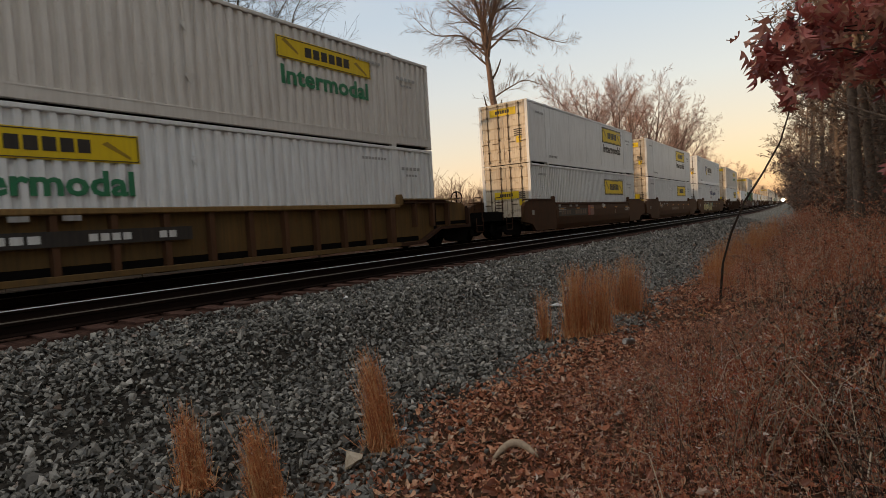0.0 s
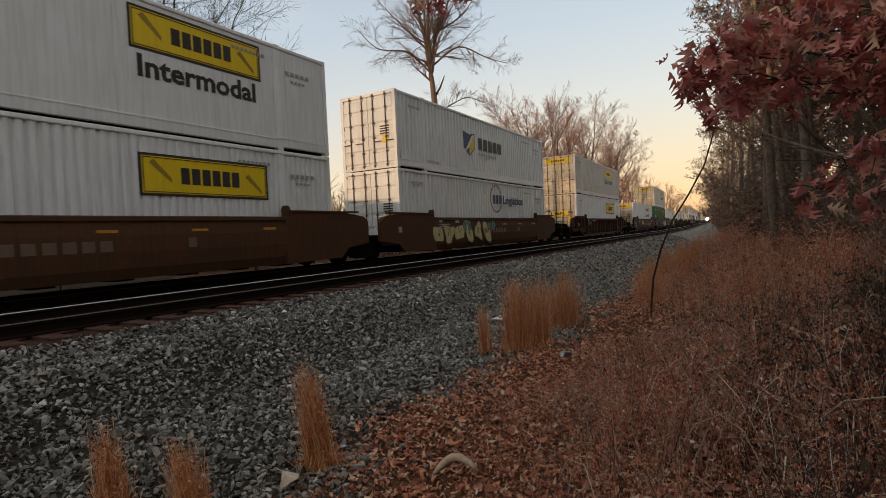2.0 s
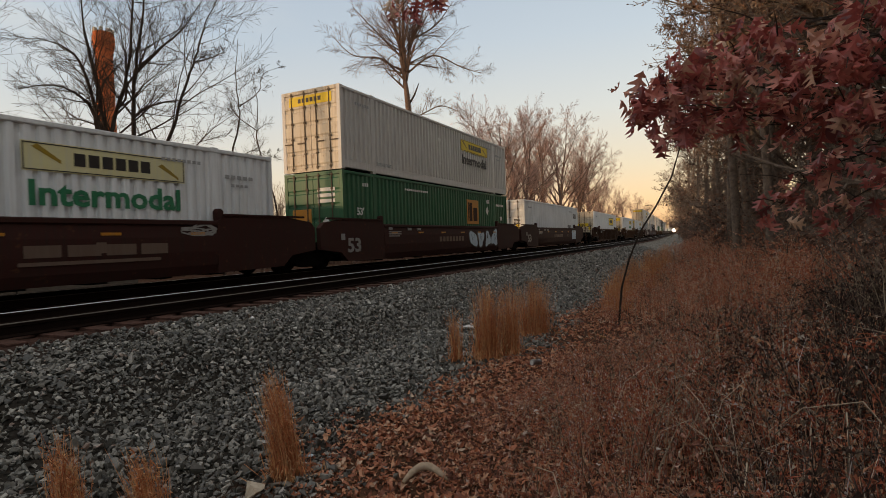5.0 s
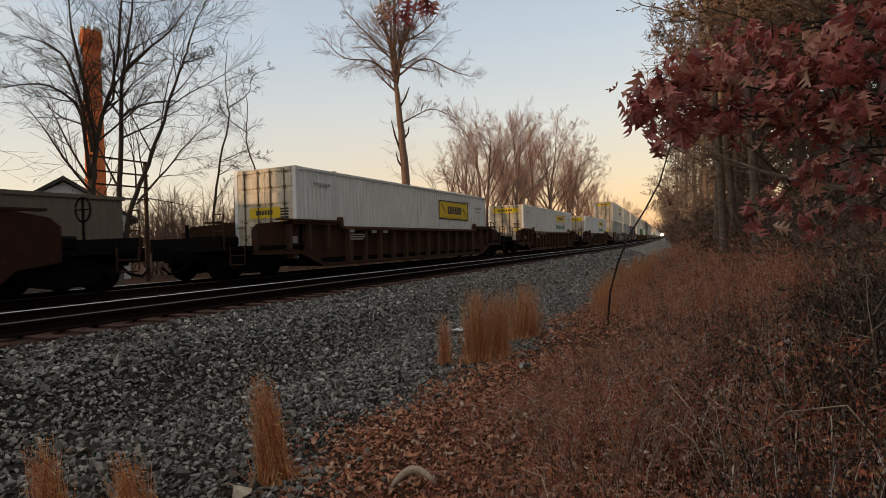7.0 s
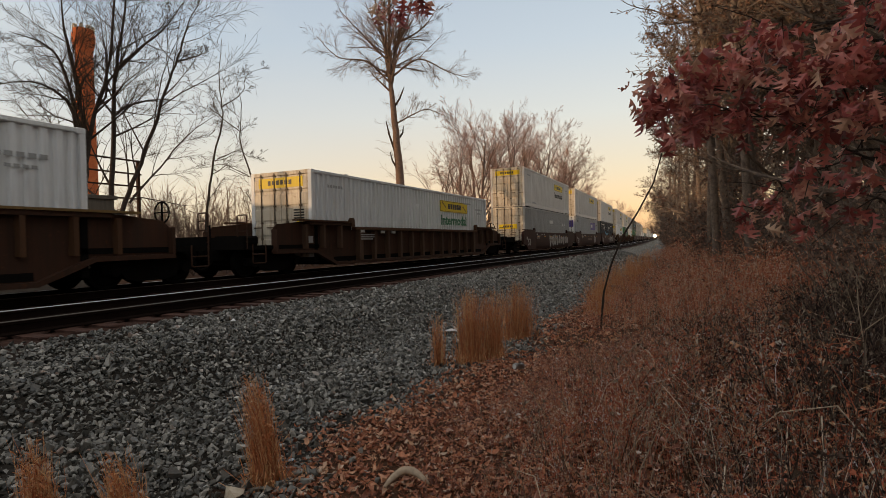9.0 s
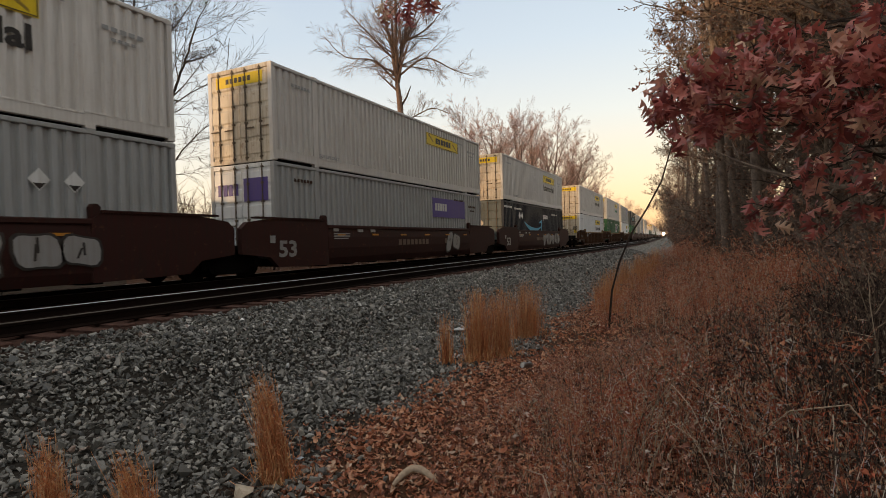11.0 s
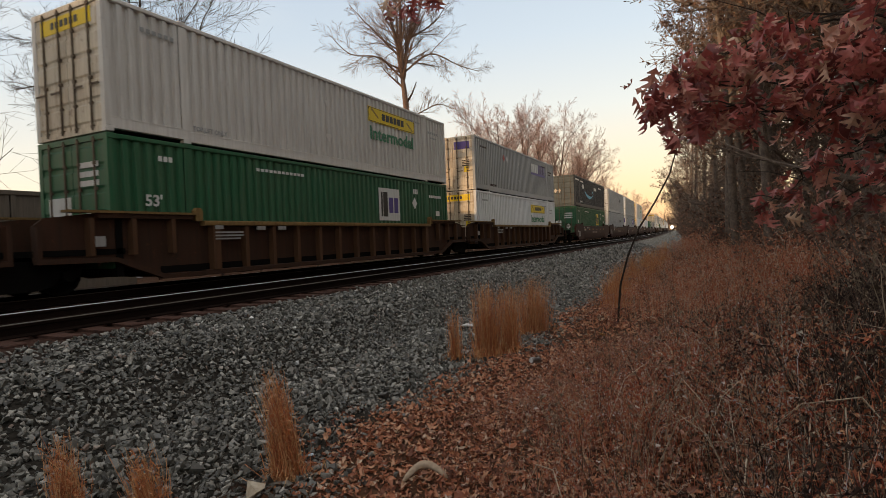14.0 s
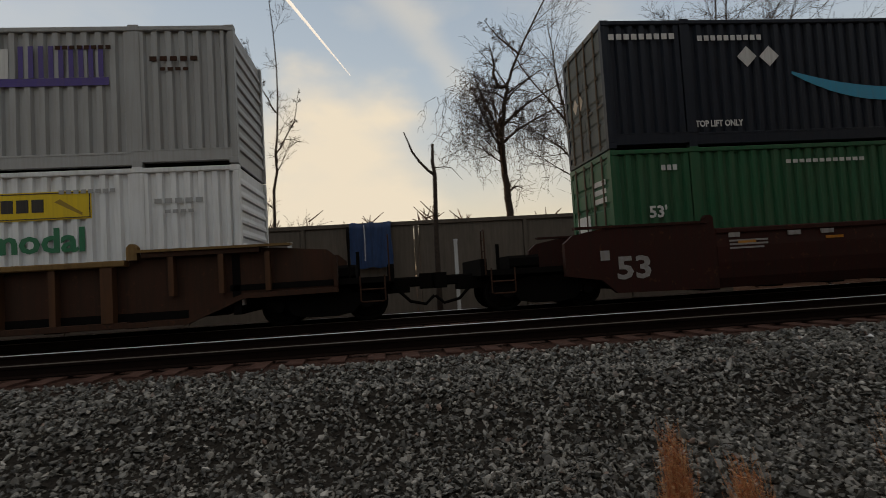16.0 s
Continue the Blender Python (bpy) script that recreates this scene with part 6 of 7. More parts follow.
# the tall tree: a grey trunk, a fan of limbs lit warm by the low sun
tall = limb_tree(0, 0, [(0.50, [(0.2, 0), (0.15, 8.2), (-0.17, 12.5), (-0.4, 16.0), (-0.65, 18.9), (-0.6, 23.5), (-0.6, 31.6)]), (0.24, [(-0.65, 18.7), (-1.15, 22.3), (-1.85, 25.8), (-2.6, 31.0)]), (0.24, [(-0.55, 18.3), (0.0, 21.8), (1.15, 24.7), (2.4, 29.3)]), (0.12, [(-0.7, 18.4), (-2.9, 20.5), (-5.8, 20.9), (-7.8, 22.9)]), (0.12, [(-0.85, 20.6), (-3.5, 23.5), (-5.8, 26.1)]), (0.09, [(-0.2, 14.2), (1.45, 15.1), (3.0, 15.7), (4.7, 15.1)]), (0.12, [(-0.4, 19.0), (2.3, 20.7), (5.2, 19.5), (7.2, 18.9)]), (0.11, [(0.2, 22.4), (2.6, 23.8), (4.6, 26.3)]), (0.15, [(-0.62, 19.8), (-1.0, 23.6), (-1.1, 27.5), (-1.5, 31.0)]), (0.15, [(-0.35, 20.0), (0.45, 24.0), (0.95, 28.0), (1.5, 31.4)])], 5, "bark_warm", "tall bare tree, limbs lit warm by evening sun", "", 20, 0.38, 0.0, thin=0.0065, clear=0.62, stem=0.46)
tall.matrix_basis = pose(-27.35 + bend(48.4), 48.4, -0.95, 0, 0, -60.3)
stub = Shape()
for l in ([(0.0, -0.2, 11.0), (0.1, -0.87, 13.1), (0.1, -1.16, 14.5)], [(0.0, -0.35, 15.8), (0.1, 0.3, 16.8), (0.2, 0.75, 17.9)], [(0.1, -0.1, 9.6), (0.3, -0.6, 10.4), (0.4, -0.8, 11.3)], [(0, 0.0, 12.6), (-0.2, 0.5, 13.3), (-0.3, 0.6, 14.0)]):
    stub.tube(l, [0.12, 0.09, 0.04], 6)
part("dead_limb", stub, M["bark_dark"], tall, "dark broken dead limbs")
# thin shoots sprouting from the bare trunk
rk, sprout = random.Random(27), [Shape(), Shape(), Shape()]
for i in range(34):
    z, a = rk.uniform(8.0, 17.0), rk.uniform(0, 6.28)
    grow(sprout, rk, Vector((0, 0.25 - 0.045 * z, z)), Vector((math.cos(a), math.sin(a), rk.uniform(0.1, 0.9))).normalized(), rk.uniform(0.9, 2.4), 0.016, 3, {**SLIM, "wobble": 0.12, "thin": 0.007}, 0)
part("sprouts", sprout[1], M["bark_warm"], tall, "fine shoots sprouting from the trunk")
# the tree hung with vines beyond the yard wall
droop = limb_tree(-29.2, 6.95, [(0.24, [(0.0, 0), (0.0, 4.3), (-0.15, 7.3), (-0.25, 9.0), (0.1, 11.2), (0.3, 12.3), (1.05, 14.1), (2.7, 17.1)]), (0.13, [(0.25, 12.2), (-0.3, 12.4), (-0.4, 13.7), (-0.6, 14.7)]), (0.11, [(-0.1, 10.0), (1.3, 11.2), (3.4, 12.3)]), (0.10, [(-0.3, 9.5), (-1.1, 11.4), (-1.5, 13.0)]), (0.07, [(1.05, 14.0), (0.0, 15.2), (-0.7, 16.2)])], 15, "bark_dark", "dark bare tree hung with tangled vines", BEHIND, 14, 0.24, 0.10)
rk = random.Random(19)
vines = Shape()
for i in range(260):
    left = rk.random() < 0.72
    y0, z0 = (rk.gauss(-1.4, 0.75), rk.uniform(9.2, 13.2)) if left else (rk.uniform(0.3, 3.2), rk.uniform(9.5, 12.3))
    h, x0 = rk.uniform(0.6, 3.0) * (1.0 if left else 1.4), rk.gauss(0, 0.9)
    pts, y1 = [], y0
    for k in range(6):
        y1 += rk.gauss(0, 0.27)
        pts.append((x0 + rk.gauss(0, 0.08), y1, z0 - h * k / 5))
    vines.tube(pts, [0.014, 0.013, 0.012, 0.011, 0.009, 0.006], 3, False)
    for k in range(1, 5):
        a, l = rk.uniform(0, 6.28), rk.uniform(0.3, 0.9)
        b = Vector(pts[k])
        vines.tube([b, b + Vector((math.cos(a) * l * 0.6, math.sin(a) * l * 0.6, rk.uniform(-0.2, 0.25))), b + Vector((math.cos(a) * l, math.sin(a) * l, -l * rk.uniform(0.2, 1)))], [0.011, 0.009, 0.005], 3, False)
tagged(part("vines", vines, M["bark_dark"], droop, "hanging tangle of dry vines"), kind="stuff")
snag = tagged(new("dead_snag"), "dead forked snag with broken tip before the wall", "tree")
part("trunk", Shape().tube([(0, 0, 0), (0.03, -0.02, 1.6), (-0.02, 0.0, 3.2), (0, 0.03, 4.5), (0.02, 0.08, 6.0), (0, 0.02, 6.55), (0.03, 0.06, 7.25)], [0.13, 0.115, 0.10, 0.09, 0.085, 0.07, 0.055], 8), M["bark_dark"], snag, smooth=True)
part("limb", Shape().tube([(0, 0.07, 6.0), (0.03, -0.18, 6.2), (0.05, -0.5, 6.55), (0.1, -0.78, 6.95), (0.1, -0.9, 7.3), (0.12, -1.07, 7.75)], [0.07, 0.06, 0.05, 0.042, 0.035, 0.02], 6), M["bark_dark"], snag, smooth=True)
part("twig", Shape().tube([(0, 0.08, 6.3), (-0.05, 0.5, 6.33), (-0.1, 0.8, 6.28), (-0.12, 1.2, 5.8)], [0.025, 0.02, 0.015, 0.006], 5), M["bark_dark"], snag, smooth=True)
snag.location = (-21.5, 2.05, -0.95)
# the row of bare trees further along
M["bark_mid"] = speckled("brown_grey_bark", [(0.3, (0.095, 0.064, 0.053)), (0.7, (0.22, 0.155, 0.128))], 6, fine=40)
ROW = {**BASE, "bare": 2, "count": (12, 7, 6, 5), "start": (0.12, 0.18, 0.15, 0.1), "angle": ((22, 54), (20, 46), (20, 48), (22, 55)), "ratio": (0.56, 0.48, 0.50, 0.52), "thin": 0.012, "girth": (0.60, 0.56, 0.5, 0.6), "wobble": 0.085, "up": (0.02, 0.05, 0.04, 0.02)}
row = [tree_thing(31 + i, 18, 0.32, ROW, "bark_mid", label="bare grey-brown tree in a row, tips reddish", group="row of bare trees", twig="rosy_twig") for i in range(3)]
ROW_AT = [(-28, 60, 0.62), (-29, 67, 0.78), (-28, 74, 0.92), (-31, 81, 1.03), (-27, 86, 0.99), (-30, 93, 1.09), (-27, 100, 1.14), (-31, 108, 1.29), (-27, 116, 1.25), (-30, 125, 1.32), (-27, 134, 1.23), (-29, 145, 1.25), (-27, 157, 1.18), (-30, 170, 1.05), (-27, 185, 0.95), (-30, 205, 0.95), (-27, 230, 0.90), (-28, 260, 0.95), (-26, 295, 0.95), (-27, 335, 1.00), (-26, 380, 1.00)]
for i, (x, y, k) in enumerate(ROW_AT):
    put(row[i], x, y, 40 * i, k) if i < 3 else again(row[i % 3], x, y, 77 * i, k)
# the wood on the bank
WOOD = {**BASE, "count": (14, 7, 5, 4), "start": (0.15, 0.2, 0.15, 0.1), "angle": ((35, 75), (25, 60), (25, 60), (25, 65)), "ratio": (0.30, 0.48, 0.45, 0.42), "thin": 0.006, "leaf": 0.085}
wood = [tree_thing(51 + i, 13, 0.15, WOOD, "bark", leaves=(3, 2, 1)[i], label=("bare woodland tree with withered brown leaves", "thin woodland tree with few brown leaves", "bare grey woodland tree with fine twigs")[i], group="trees of the wood") for i in range(3)]
WOOD_AT = [(0.5, 27.0, 1.1), (-0.6, 36.5, 1.15), (-1.6, 47.0, 1.15), (2.2, 13.0, 1.0), (1.6, 18.5, 1.1), (2.9, 23.4, 1.15), (3.0, 9.5, 0.9), (4.6, 8.0, 1.0), (2.2, 12.5, 0.95), (5.2, 11.5, 1.1), (3.6, 14.5, 1.0), (2.4, 17.0, 0.9), (6.5, 15.0, 1.15), (4.4, 18.5, 1.05), (2.2, 21.0, 1.0), (1.8, 24.5, 0.9), (5.6, 22.5, 1.2), (3.4, 26.0, 1.1), (1.8, 29.5, 1.0), (0.6, 33.0, 0.95), (4.6, 31.0, 1.2), (2.2, 35.5, 1.1), (0.4, 39.0, 1.0), (3.4, 42.0, 1.25), (0.6, 45.0, 1.1), (-1.4, 50.0, 1.0), (2.2, 53.0, 1.2), (-0.4, 58.0, 1.15), (-2.0, 66.0, 1.1), (1.6, 70.0, 1.3), (-1.4, 78.0, 1.2), (-2.6, 88.0, 1.2), (0.8, 92.0, 1.3), (-2.4, 104.0, 1.25), (-1.2, 118.0, 1.3), (-3.0, 134.0, 1.3), (-1.5, 155.0, 1.4), (-3.0, 180.0, 1.4), (-2.0, 215.0, 1.5), (-3.0, 260.0, 1.5), (-3.0, 315.0, 1.6), (7.5, 9.0, 1.2), (8.5, 13.0, 1.2), (9.0, 18.0, 1.3), (8.0, 26.0, 1.3), (7.0, 36.0, 1.4), (6.0, 48.0, 1.4), (5.0, 62.0, 1.4), (11.0, 11.0, 1.3), (12.5, 16.0, 1.4), (5.8, 5.6, 1.0), (9.5, 6.0, 1.2), (2.4, 11.5, 0.95), (2.9, 10.2, 1.05), (2.6, 14.0, 1.2), (2.4, 16.0, 1.15), (3.6, 12.0, 1.25), (3.4, 20.5, 1.2), (3.2, 22.0, 1.3), (3.4, 16.5, 1.35)]
for i, (x, y, k) in enumerate(WOOD_AT):
    put(wood[i], x + 0.8, y, 40 * i, k) if i < 3 else again(wood[(i * 7 // 3) % 3], x + (1.3 if y < 22 else 0.6 if y < 40 else 0), y, 67 * i, k)

# taller bare trees rising out of the wood
HIGHWOOD = {**BASE, "count": (18, 8, 5, 4), "start": (0.38, 0.15, 0.15, 0.1), "angle": ((25, 58), (25, 55), (25, 60), (25, 65)), "ratio": (0.26, 0.5, 0.45, 0.42), "thin": 0.006, "girth": (0.4, 0.5, 0.5, 0.6)}
high = put(tree_thing(71, 16, 0.14, HIGHWOOD, "bark", label="tall slender bare tree rising from the wood", group="trees of the wood"), 2.7, 13.0, 0, 0.9)
for i, (x, y, k) in enumerate([(1.0, 17.5, 1.0), (2.7, 15.0, 1.0), (0.5, 22.0, 1.05), (1.9, 20.0, 1.1), (0.4, 28.0, 1.1), (3.0, 18.5, 1.1), (3.4, 11.5, 0.9), (4.3, 14.5, 1.05)]):
    again(high, x + 0.45, y, 71 * i, k)
leafed = put(tree_thing(73, 14, 0.13, {**HIGHWOOD, "start": (0.30, 0.15, 0.15, 0.1)}, "bark", leaves=1, label="tall slender tree with a few withered leaves in its crown", group="trees of the wood"), 1.2, 15.5, 20, 0.95)
for i, (x, y, k) in enumerate([(0.55, 18.5, 1.0), (1.6, 20.0, 1.1), (0.45, 23.5, 1.1), (1.1, 26.5, 1.15)]):
    again(leafed, x, y, 59 * i + 30, k)


def undergrowth(name, n, y0, y1, w0, w1, high, size, seed, label):
    """Tangled stems and withered leaves along the wood's edge."""
    r = random.Random(seed)
    stems, leaf = Shape(), Shape()
    for _ in range(n):
        y = y0 + (y1 - y0) * r.random() ** 1.2
        k = (y - y0) / (y1 - y0)
        edge = w0 + (w1 - w0) * k
        x = edge + abs(r.gauss(0, 2.2))
        h = high * r.uniform(0.4, 1.0) * min(1, 0.55 + (x - edge) / 2.5)
        b = Vector((x + bend(y), y, ground_z(x, y) - 0.05))
        t = b + Vector((r.gauss(-0.1, 0.28) * h, r.gauss(0, 0.25) * h, h))
        m = b.lerp(t, 0.5) + Vector((r.gauss(0, 0.08), r.gauss(0, 0.08), 0.05)) * h
        stems.tube([b, m, t], [0.012 * size, 0.008 * size, 0.003 * size], 3, False)
        for _ in range(5):
            q = (b.lerp(m, r.random()) if r.random() < 0.3 else m.lerp(t, r.random()))
            e = q + Vector((r.gauss(0, 0.3), r.gauss(0, 0.3), r.gauss(0.1, 0.2))) * h * 0.5
            stems.tube([q, q.lerp(e, 0.5) + Vector((0, 0, 0.03)) * h, e], [0.006 * size, 0.004 * size, 0.002 * size], 3, False)
            for _ in range(5):
                c = q.lerp(e, r.random())
                a = Vector((r.uniform(-1, 1), r.uniform(-1, 1), r.uniform(-1, 0.3))).normalized() * 0.075 * size * r.uniform(0.6, 1.3)
                d = a.cross(Vector((r.uniform(-1, 1), r.uniform(-1, 1), r.uniform(-1, 1)))).normalized() * 0.028 * size
                leaf.add([c, c + a * 0.5 + d, c + a, c + a * 0.5 - d], [(0, 1, 2, 3)])
    root = tagged(part(name, stems, M["bark"]), label, "undergrowth", kind="stuff")
    tagged(part("withered_foliage", leaf, M["brown_leaf"], root), kind="stuff")


undergrowth("near_undergrowth", 650, 7.5, 24, 1.9, 0.4, 3.2, 1.0, 61, "tangle of thin stems with withered brown leaves")
undergrowth("middle_undergrowth", 800, 24, 75, 0.2, -2.6, 4.5, 1.9, 62, "tall brown thicket along the wood's edge")
undergrowth("far_undergrowth", 600, 75, 330, -2.8, -4.0, 6.5, 4.5, 63, "distant brown thicket beside the line")

# near red oak: trunk, reaching branches, lobed leaves
OAK_LEAF = [leaf_template(3.5, 21, c, f) for c, f in ((0.7, 0.45), (-0.6, 0.3), (1.1, 0.7), (0.3, -0.5), (1.6, 0.2))]
OAK_TIPS = [(-0.40, 3.86, 1.95), (-0.30, 3.96, 2.04), (-0.11, 4.05, 2.18), (-0.22, 4.02, 1.85), (0.01, 4.22, 1.86), (0.12, 4.14, 2.22), (0.29, 4.21, 2.34), (0.29, 4.30, 1.98), (0.49, 4.05, 2.08), (0.48, 4.31, 1.80), (0.66, 4.08, 1.84), (0.64, 4.11, 2.16), (0.85, 4.09, 2.15), (0.92, 4.35, 1.84), (0.82, 4.50, 1.58), (0.59, 4.74, 1.51), (0.43, 4.97, 1.38), (0.65, 4.96, 1.19), (0.31, 5.19, 1.24), (0.97, 4.70, 1.30), (1.15, 4.30, 2.05), (1.2, 4.4, 2.4), (0.8, 4.2, 2.45)]
oak = tagged(new("red_oak"), "young oak holding dark red lobed leaves", "tree")
trunk_pts = [(1.55, 5.45, -0.5), (1.52, 5.42, 0.6), (1.42, 5.36, 1.6), (1.45, 5.30, 2.6), (1.40, 5.2, 3.8), (1.5, 5.1, 5.2)]
part("trunk", Shape().tube(trunk_pts, [0.10, 0.085, 0.075, 0.065, 0.05, 0.03], 9), M["bark_dark"], oak, smooth=True)
rk = random.Random(77)
lv = np.random.default_rng(78)
down = np.array([[1, 0, 0], [0, 0.35, 0.94], [0, -0.94, 0.35]])


def oak_bough(name, tips, leaves, label):
    """Some of the oak's branches with their twigs, and the leaves that they carry."""
    wood_s, places = Shape(), []
    for tip in tips:
        tip = Vector(tip) + Vector((0.13, 0, 0))
        z0 = min(3.4, max(1.0, tip.z + rk.uniform(-0.4, 0.5)))
        b = Vector((1.44, 5.32, z0))
        m = b.lerp(tip, 0.55) + Vector((rk.gauss(0, 0.08), rk.gauss(0, 0.08), rk.uniform(0.0, 0.18)))
        k1, k2 = b.lerp(m, 0.5) + Vector((rk.gauss(0, 0.05), rk.gauss(0, 0.05), 0.05)), m.lerp(tip, 0.5) + Vector((rk.gauss(0, 0.05), rk.gauss(0, 0.05), 0.04))
        wood_s.tube([b, k1, m, k2, tip], [0.012, 0.009, 0.007, 0.005, 0.003], 5, False)
        for _ in range(4):
            q = m.lerp(tip, rk.uniform(0.3, 1.0))
            e = tip + Vector((rk.gauss(0, 0.14), rk.gauss(0, 0.16), rk.gauss(0, 0.12)))
            wood_s.tube([q, q.lerp(e, 0.5) + Vector((0, 0, 0.03)), e], [0.005, 0.004, 0.002], 4, False)
        places.append(np.array(tip) + np.clip(lv.normal(0, 1, (leaves, 3)), -1.35, 1.35) * np.array([0.11, 0.15, 0.085]))
    bough = part(name, wood_s, M["bark_dark"], oak)
    places = np.concatenate(places)
    n = len(places)
    v, t = scatter(OAK_LEAF, lv.integers(0, 5, n), places, turns_up(lv, n, 0.45) @ down, lv.uniform(0.09, 0.16, n))
    tagged(part("foliage", cloud_mesh("foliage", v, t, M["oak_leaf"]), parent=bough, label=label), kind="stuff")
    return bough


upper_bough = oak_bough("upper_bough", [q for q in OAK_TIPS if q[2] > 1.75], 37, "dark red lobed oak leaves tossed by wind")
oak_bough("lower_bough", [q for q in OAK_TIPS if q[2] <= 1.75], 16, "small dark red oak leaves")
# a limb of the same oak reaching overhead, with a hanging spray of leaves
limb = Shape().tube([(1.4, 5.2, 3.8), (0.6, 4.8, 4.5), (-0.4, 4.3, 4.75), (-1.2, 3.9, 4.4), (-1.7, 3.95, 3.7), (-2.1, 4.02, 3.22), (-2.4, 3.97, 2.98)], [0.03, 0.024, 0.018, 0.012, 0.008, 0.005, 0.002], 5)
limb.tube([(-1.7, 3.95, 3.7), (-1.9, 4.05, 3.3), (-2.1, 4.08, 3.05)], [0.006, 0.004, 0.002], 5)
spray_b = part("overhead_limb", limb, M["bark_dark"], oak)
c = np.concatenate([np.array(p) + lv.normal(0, 1, (k, 3)) * np.array([0.10, 0.10, 0.06]) for p, k in (((-2.36, 3.95, 3.04), 16), ((-2.10, 4.08, 3.14), 12), ((-1.95, 4.05, 3.26), 12))])
v, t = scatter(OAK_LEAF, lv.integers(0, 5, len(c)), c, turns_up(lv, len(c), 0.5) @ down, lv.uniform(0.09, 0.15, len(c)))
tagged(part("foliage", cloud_mesh("foliage", v, t, M["oak_leaf"]), parent=spray_b), kind="stuff")
# the bent sapling
sap = tagged(new("bent_sapling"), "thin dark bent sapling standing in the weeds", "sapling")
part("stem", Shape().tube([(-1.82, 11.1, -1.5), (-1.80, 11.1, -0.8), (-1.72, 11.1, 0.0), (-1.57, 11.1, 0.55), (-1.35, 11.1, 1.09), (-1.05, 11.1, 1.57), (-0.77, 11.1, 2.09), (-0.57, 11.1, 2.77), (-0.47, 11.1, 3.5), (-0.43, 11.1, 4.4)], [0.023, 0.022, 0.021, 0.02, 0.019, 0.017, 0.014, 0.011, 0.008, 0.004], 6), M["bark_dark"], sap, smooth=True)
part("side_twig", Shape().tube([(-0.80, 11.1, 2.03), (-0.70, 11.15, 2.0), (-0.60, 11.12, 1.88)], [0.005, 0.004, 0.002], 4), M["bark_dark"], sap)
c = np.array([(-0.60, 11.12, 1.82)]) + lv.normal(0, 1, (14, 3)) * np.array([0.11, 0.07, 0.09])
v, t = scatter(OAK_LEAF, lv.integers(0, 5, len(c)), c, turns_up(lv, len(c), 0.5) @ down, lv.uniform(0.07, 0.12, len(c)))
tagged(part("foliage", cloud_mesh("foliage", v, t, M["brown_leaf"]), parent=sap), kind="stuff")
for i, pts in enumerate(([(-0.75, 5.6, -0.2), (-0.55, 5.5, 0.05), (-0.42, 5.3, 0.0), (-0.22, 5.0, -0.35)], [(1.1, 4.6, 0.05), (1.22, 4.55, 0.35), (1.2, 4.5, 0.15), (1.1, 4.4, -0.1)], [(1.3, 6.8, 0.35), (2.0, 7.0, 0.62), (2.8, 7.2, 0.72)], [(0.1, 3.4, -0.4), (0.35, 3.3, -0.1), (0.62, 3.2, -0.32)])):
    tagged(part("dry_stem", Shape().tube(pts, [0.006, 0.005, 0.004, 0.002][:len(pts)], 5), M["cane"], smooth=True), "pale dry bent stem among weeds", "stem", "dry stems on the bank")
# thin arching canes over the brambles
rk = random.Random(91)
canes = Shape()
for i in range(150):
    x, y = rk.uniform(-0.6, 2.3), rk.uniform(2.3, 7.0)
    h, l, a = rk.uniform(0.35, 0.85), rk.uniform(0.3, 0.8), rk.uniform(0, 6.28)
    b = Vector((x, y, ground_z(x, y) - 0.02))
    d = Vector((math.cos(a), math.sin(a), 0))
    w = rk.uniform(0.0022, 0.0052)
    canes.tube([b, b + d * l * 0.15 + Vector((0, 0, h * 0.6)), b + d * l * 0.45 + Vector((0, 0, h)), b + d * l * 0.8 + Vector((0, 0, h * rk.uniform(0.75, 0.95))), b + d * l * 1.1 + Vector((0, 0, h * rk.uniform(0.4, 0.7)))], [w, w * 0.9, w * 0.8, w * 0.6, w * 0.3], 4, False)
tagged(part("arching_canes", canes, M["cane"]), "thin pale arching canes over dead brambles", "canes", kind="stuff")

# ---- behind the line: wall, chimney, house, far woods ----
M["concrete"] = painted("stained_concrete", (0.125, 0.100, 0.078), (0.05, 0.045, 0.035), 0.7, 0.9)
# orange-red brick, with the low sun's orange put into its colour
M["brick"] = speckled("sunlit_orange_red_brick", [(0.3, (0.50, 0.12, 0.045)), (0.7, (0.66, 0.19, 0.075))], 1.2, fine=9)
M["roofing"] = speckled("dark_shingles", [(0.3, (0.05, 0.045, 0.042)), (0.7, (0.10, 0.09, 0.085))], 4, fine=20)
M["tarp"] = painted("blue_tarpaulin", (0.012, 0.042, 0.12), (0.006, 0.010, 0.025), 0.95, 0.45)
wall = tagged(new("wall_yard"), "long stained concrete panel wall with pale posts behind the line", "wall", kind="structure")
# the far -Y panels are unseen, added to hold off the low sun
for i in range(19):
    y = -77.0 + 4.9 * i
    part("panel", shared(("wpanel",), lambda: Shape().box(-0.12, 0.12, 0.12, 4.78, -0.2, 4.22).mesh("panel", M["concrete"])), parent=wall, at=(-24, y, -0.9))
    part("cap", shared(("wcap",), lambda: Shape().box(-0.2, 0.2, 0.0, 4.9, 4.22, 4.4, 0.02).mesh("cap", M["concrete"])), parent=wall, at=(-24, y, -0.9))
    part("post", shared(("wpost",), lambda: Shape().box(-0.18, 0.18, -0.09, 0.09, -0.2, 4.22).mesh("post", M["concrete"])), parent=wall, at=(-24, y, -0.9))
tarp = tagged(new("tarpaulin"), "blue tarpaulin draped over the concrete wall", "tarpaulin")
rk = random.Random(5)
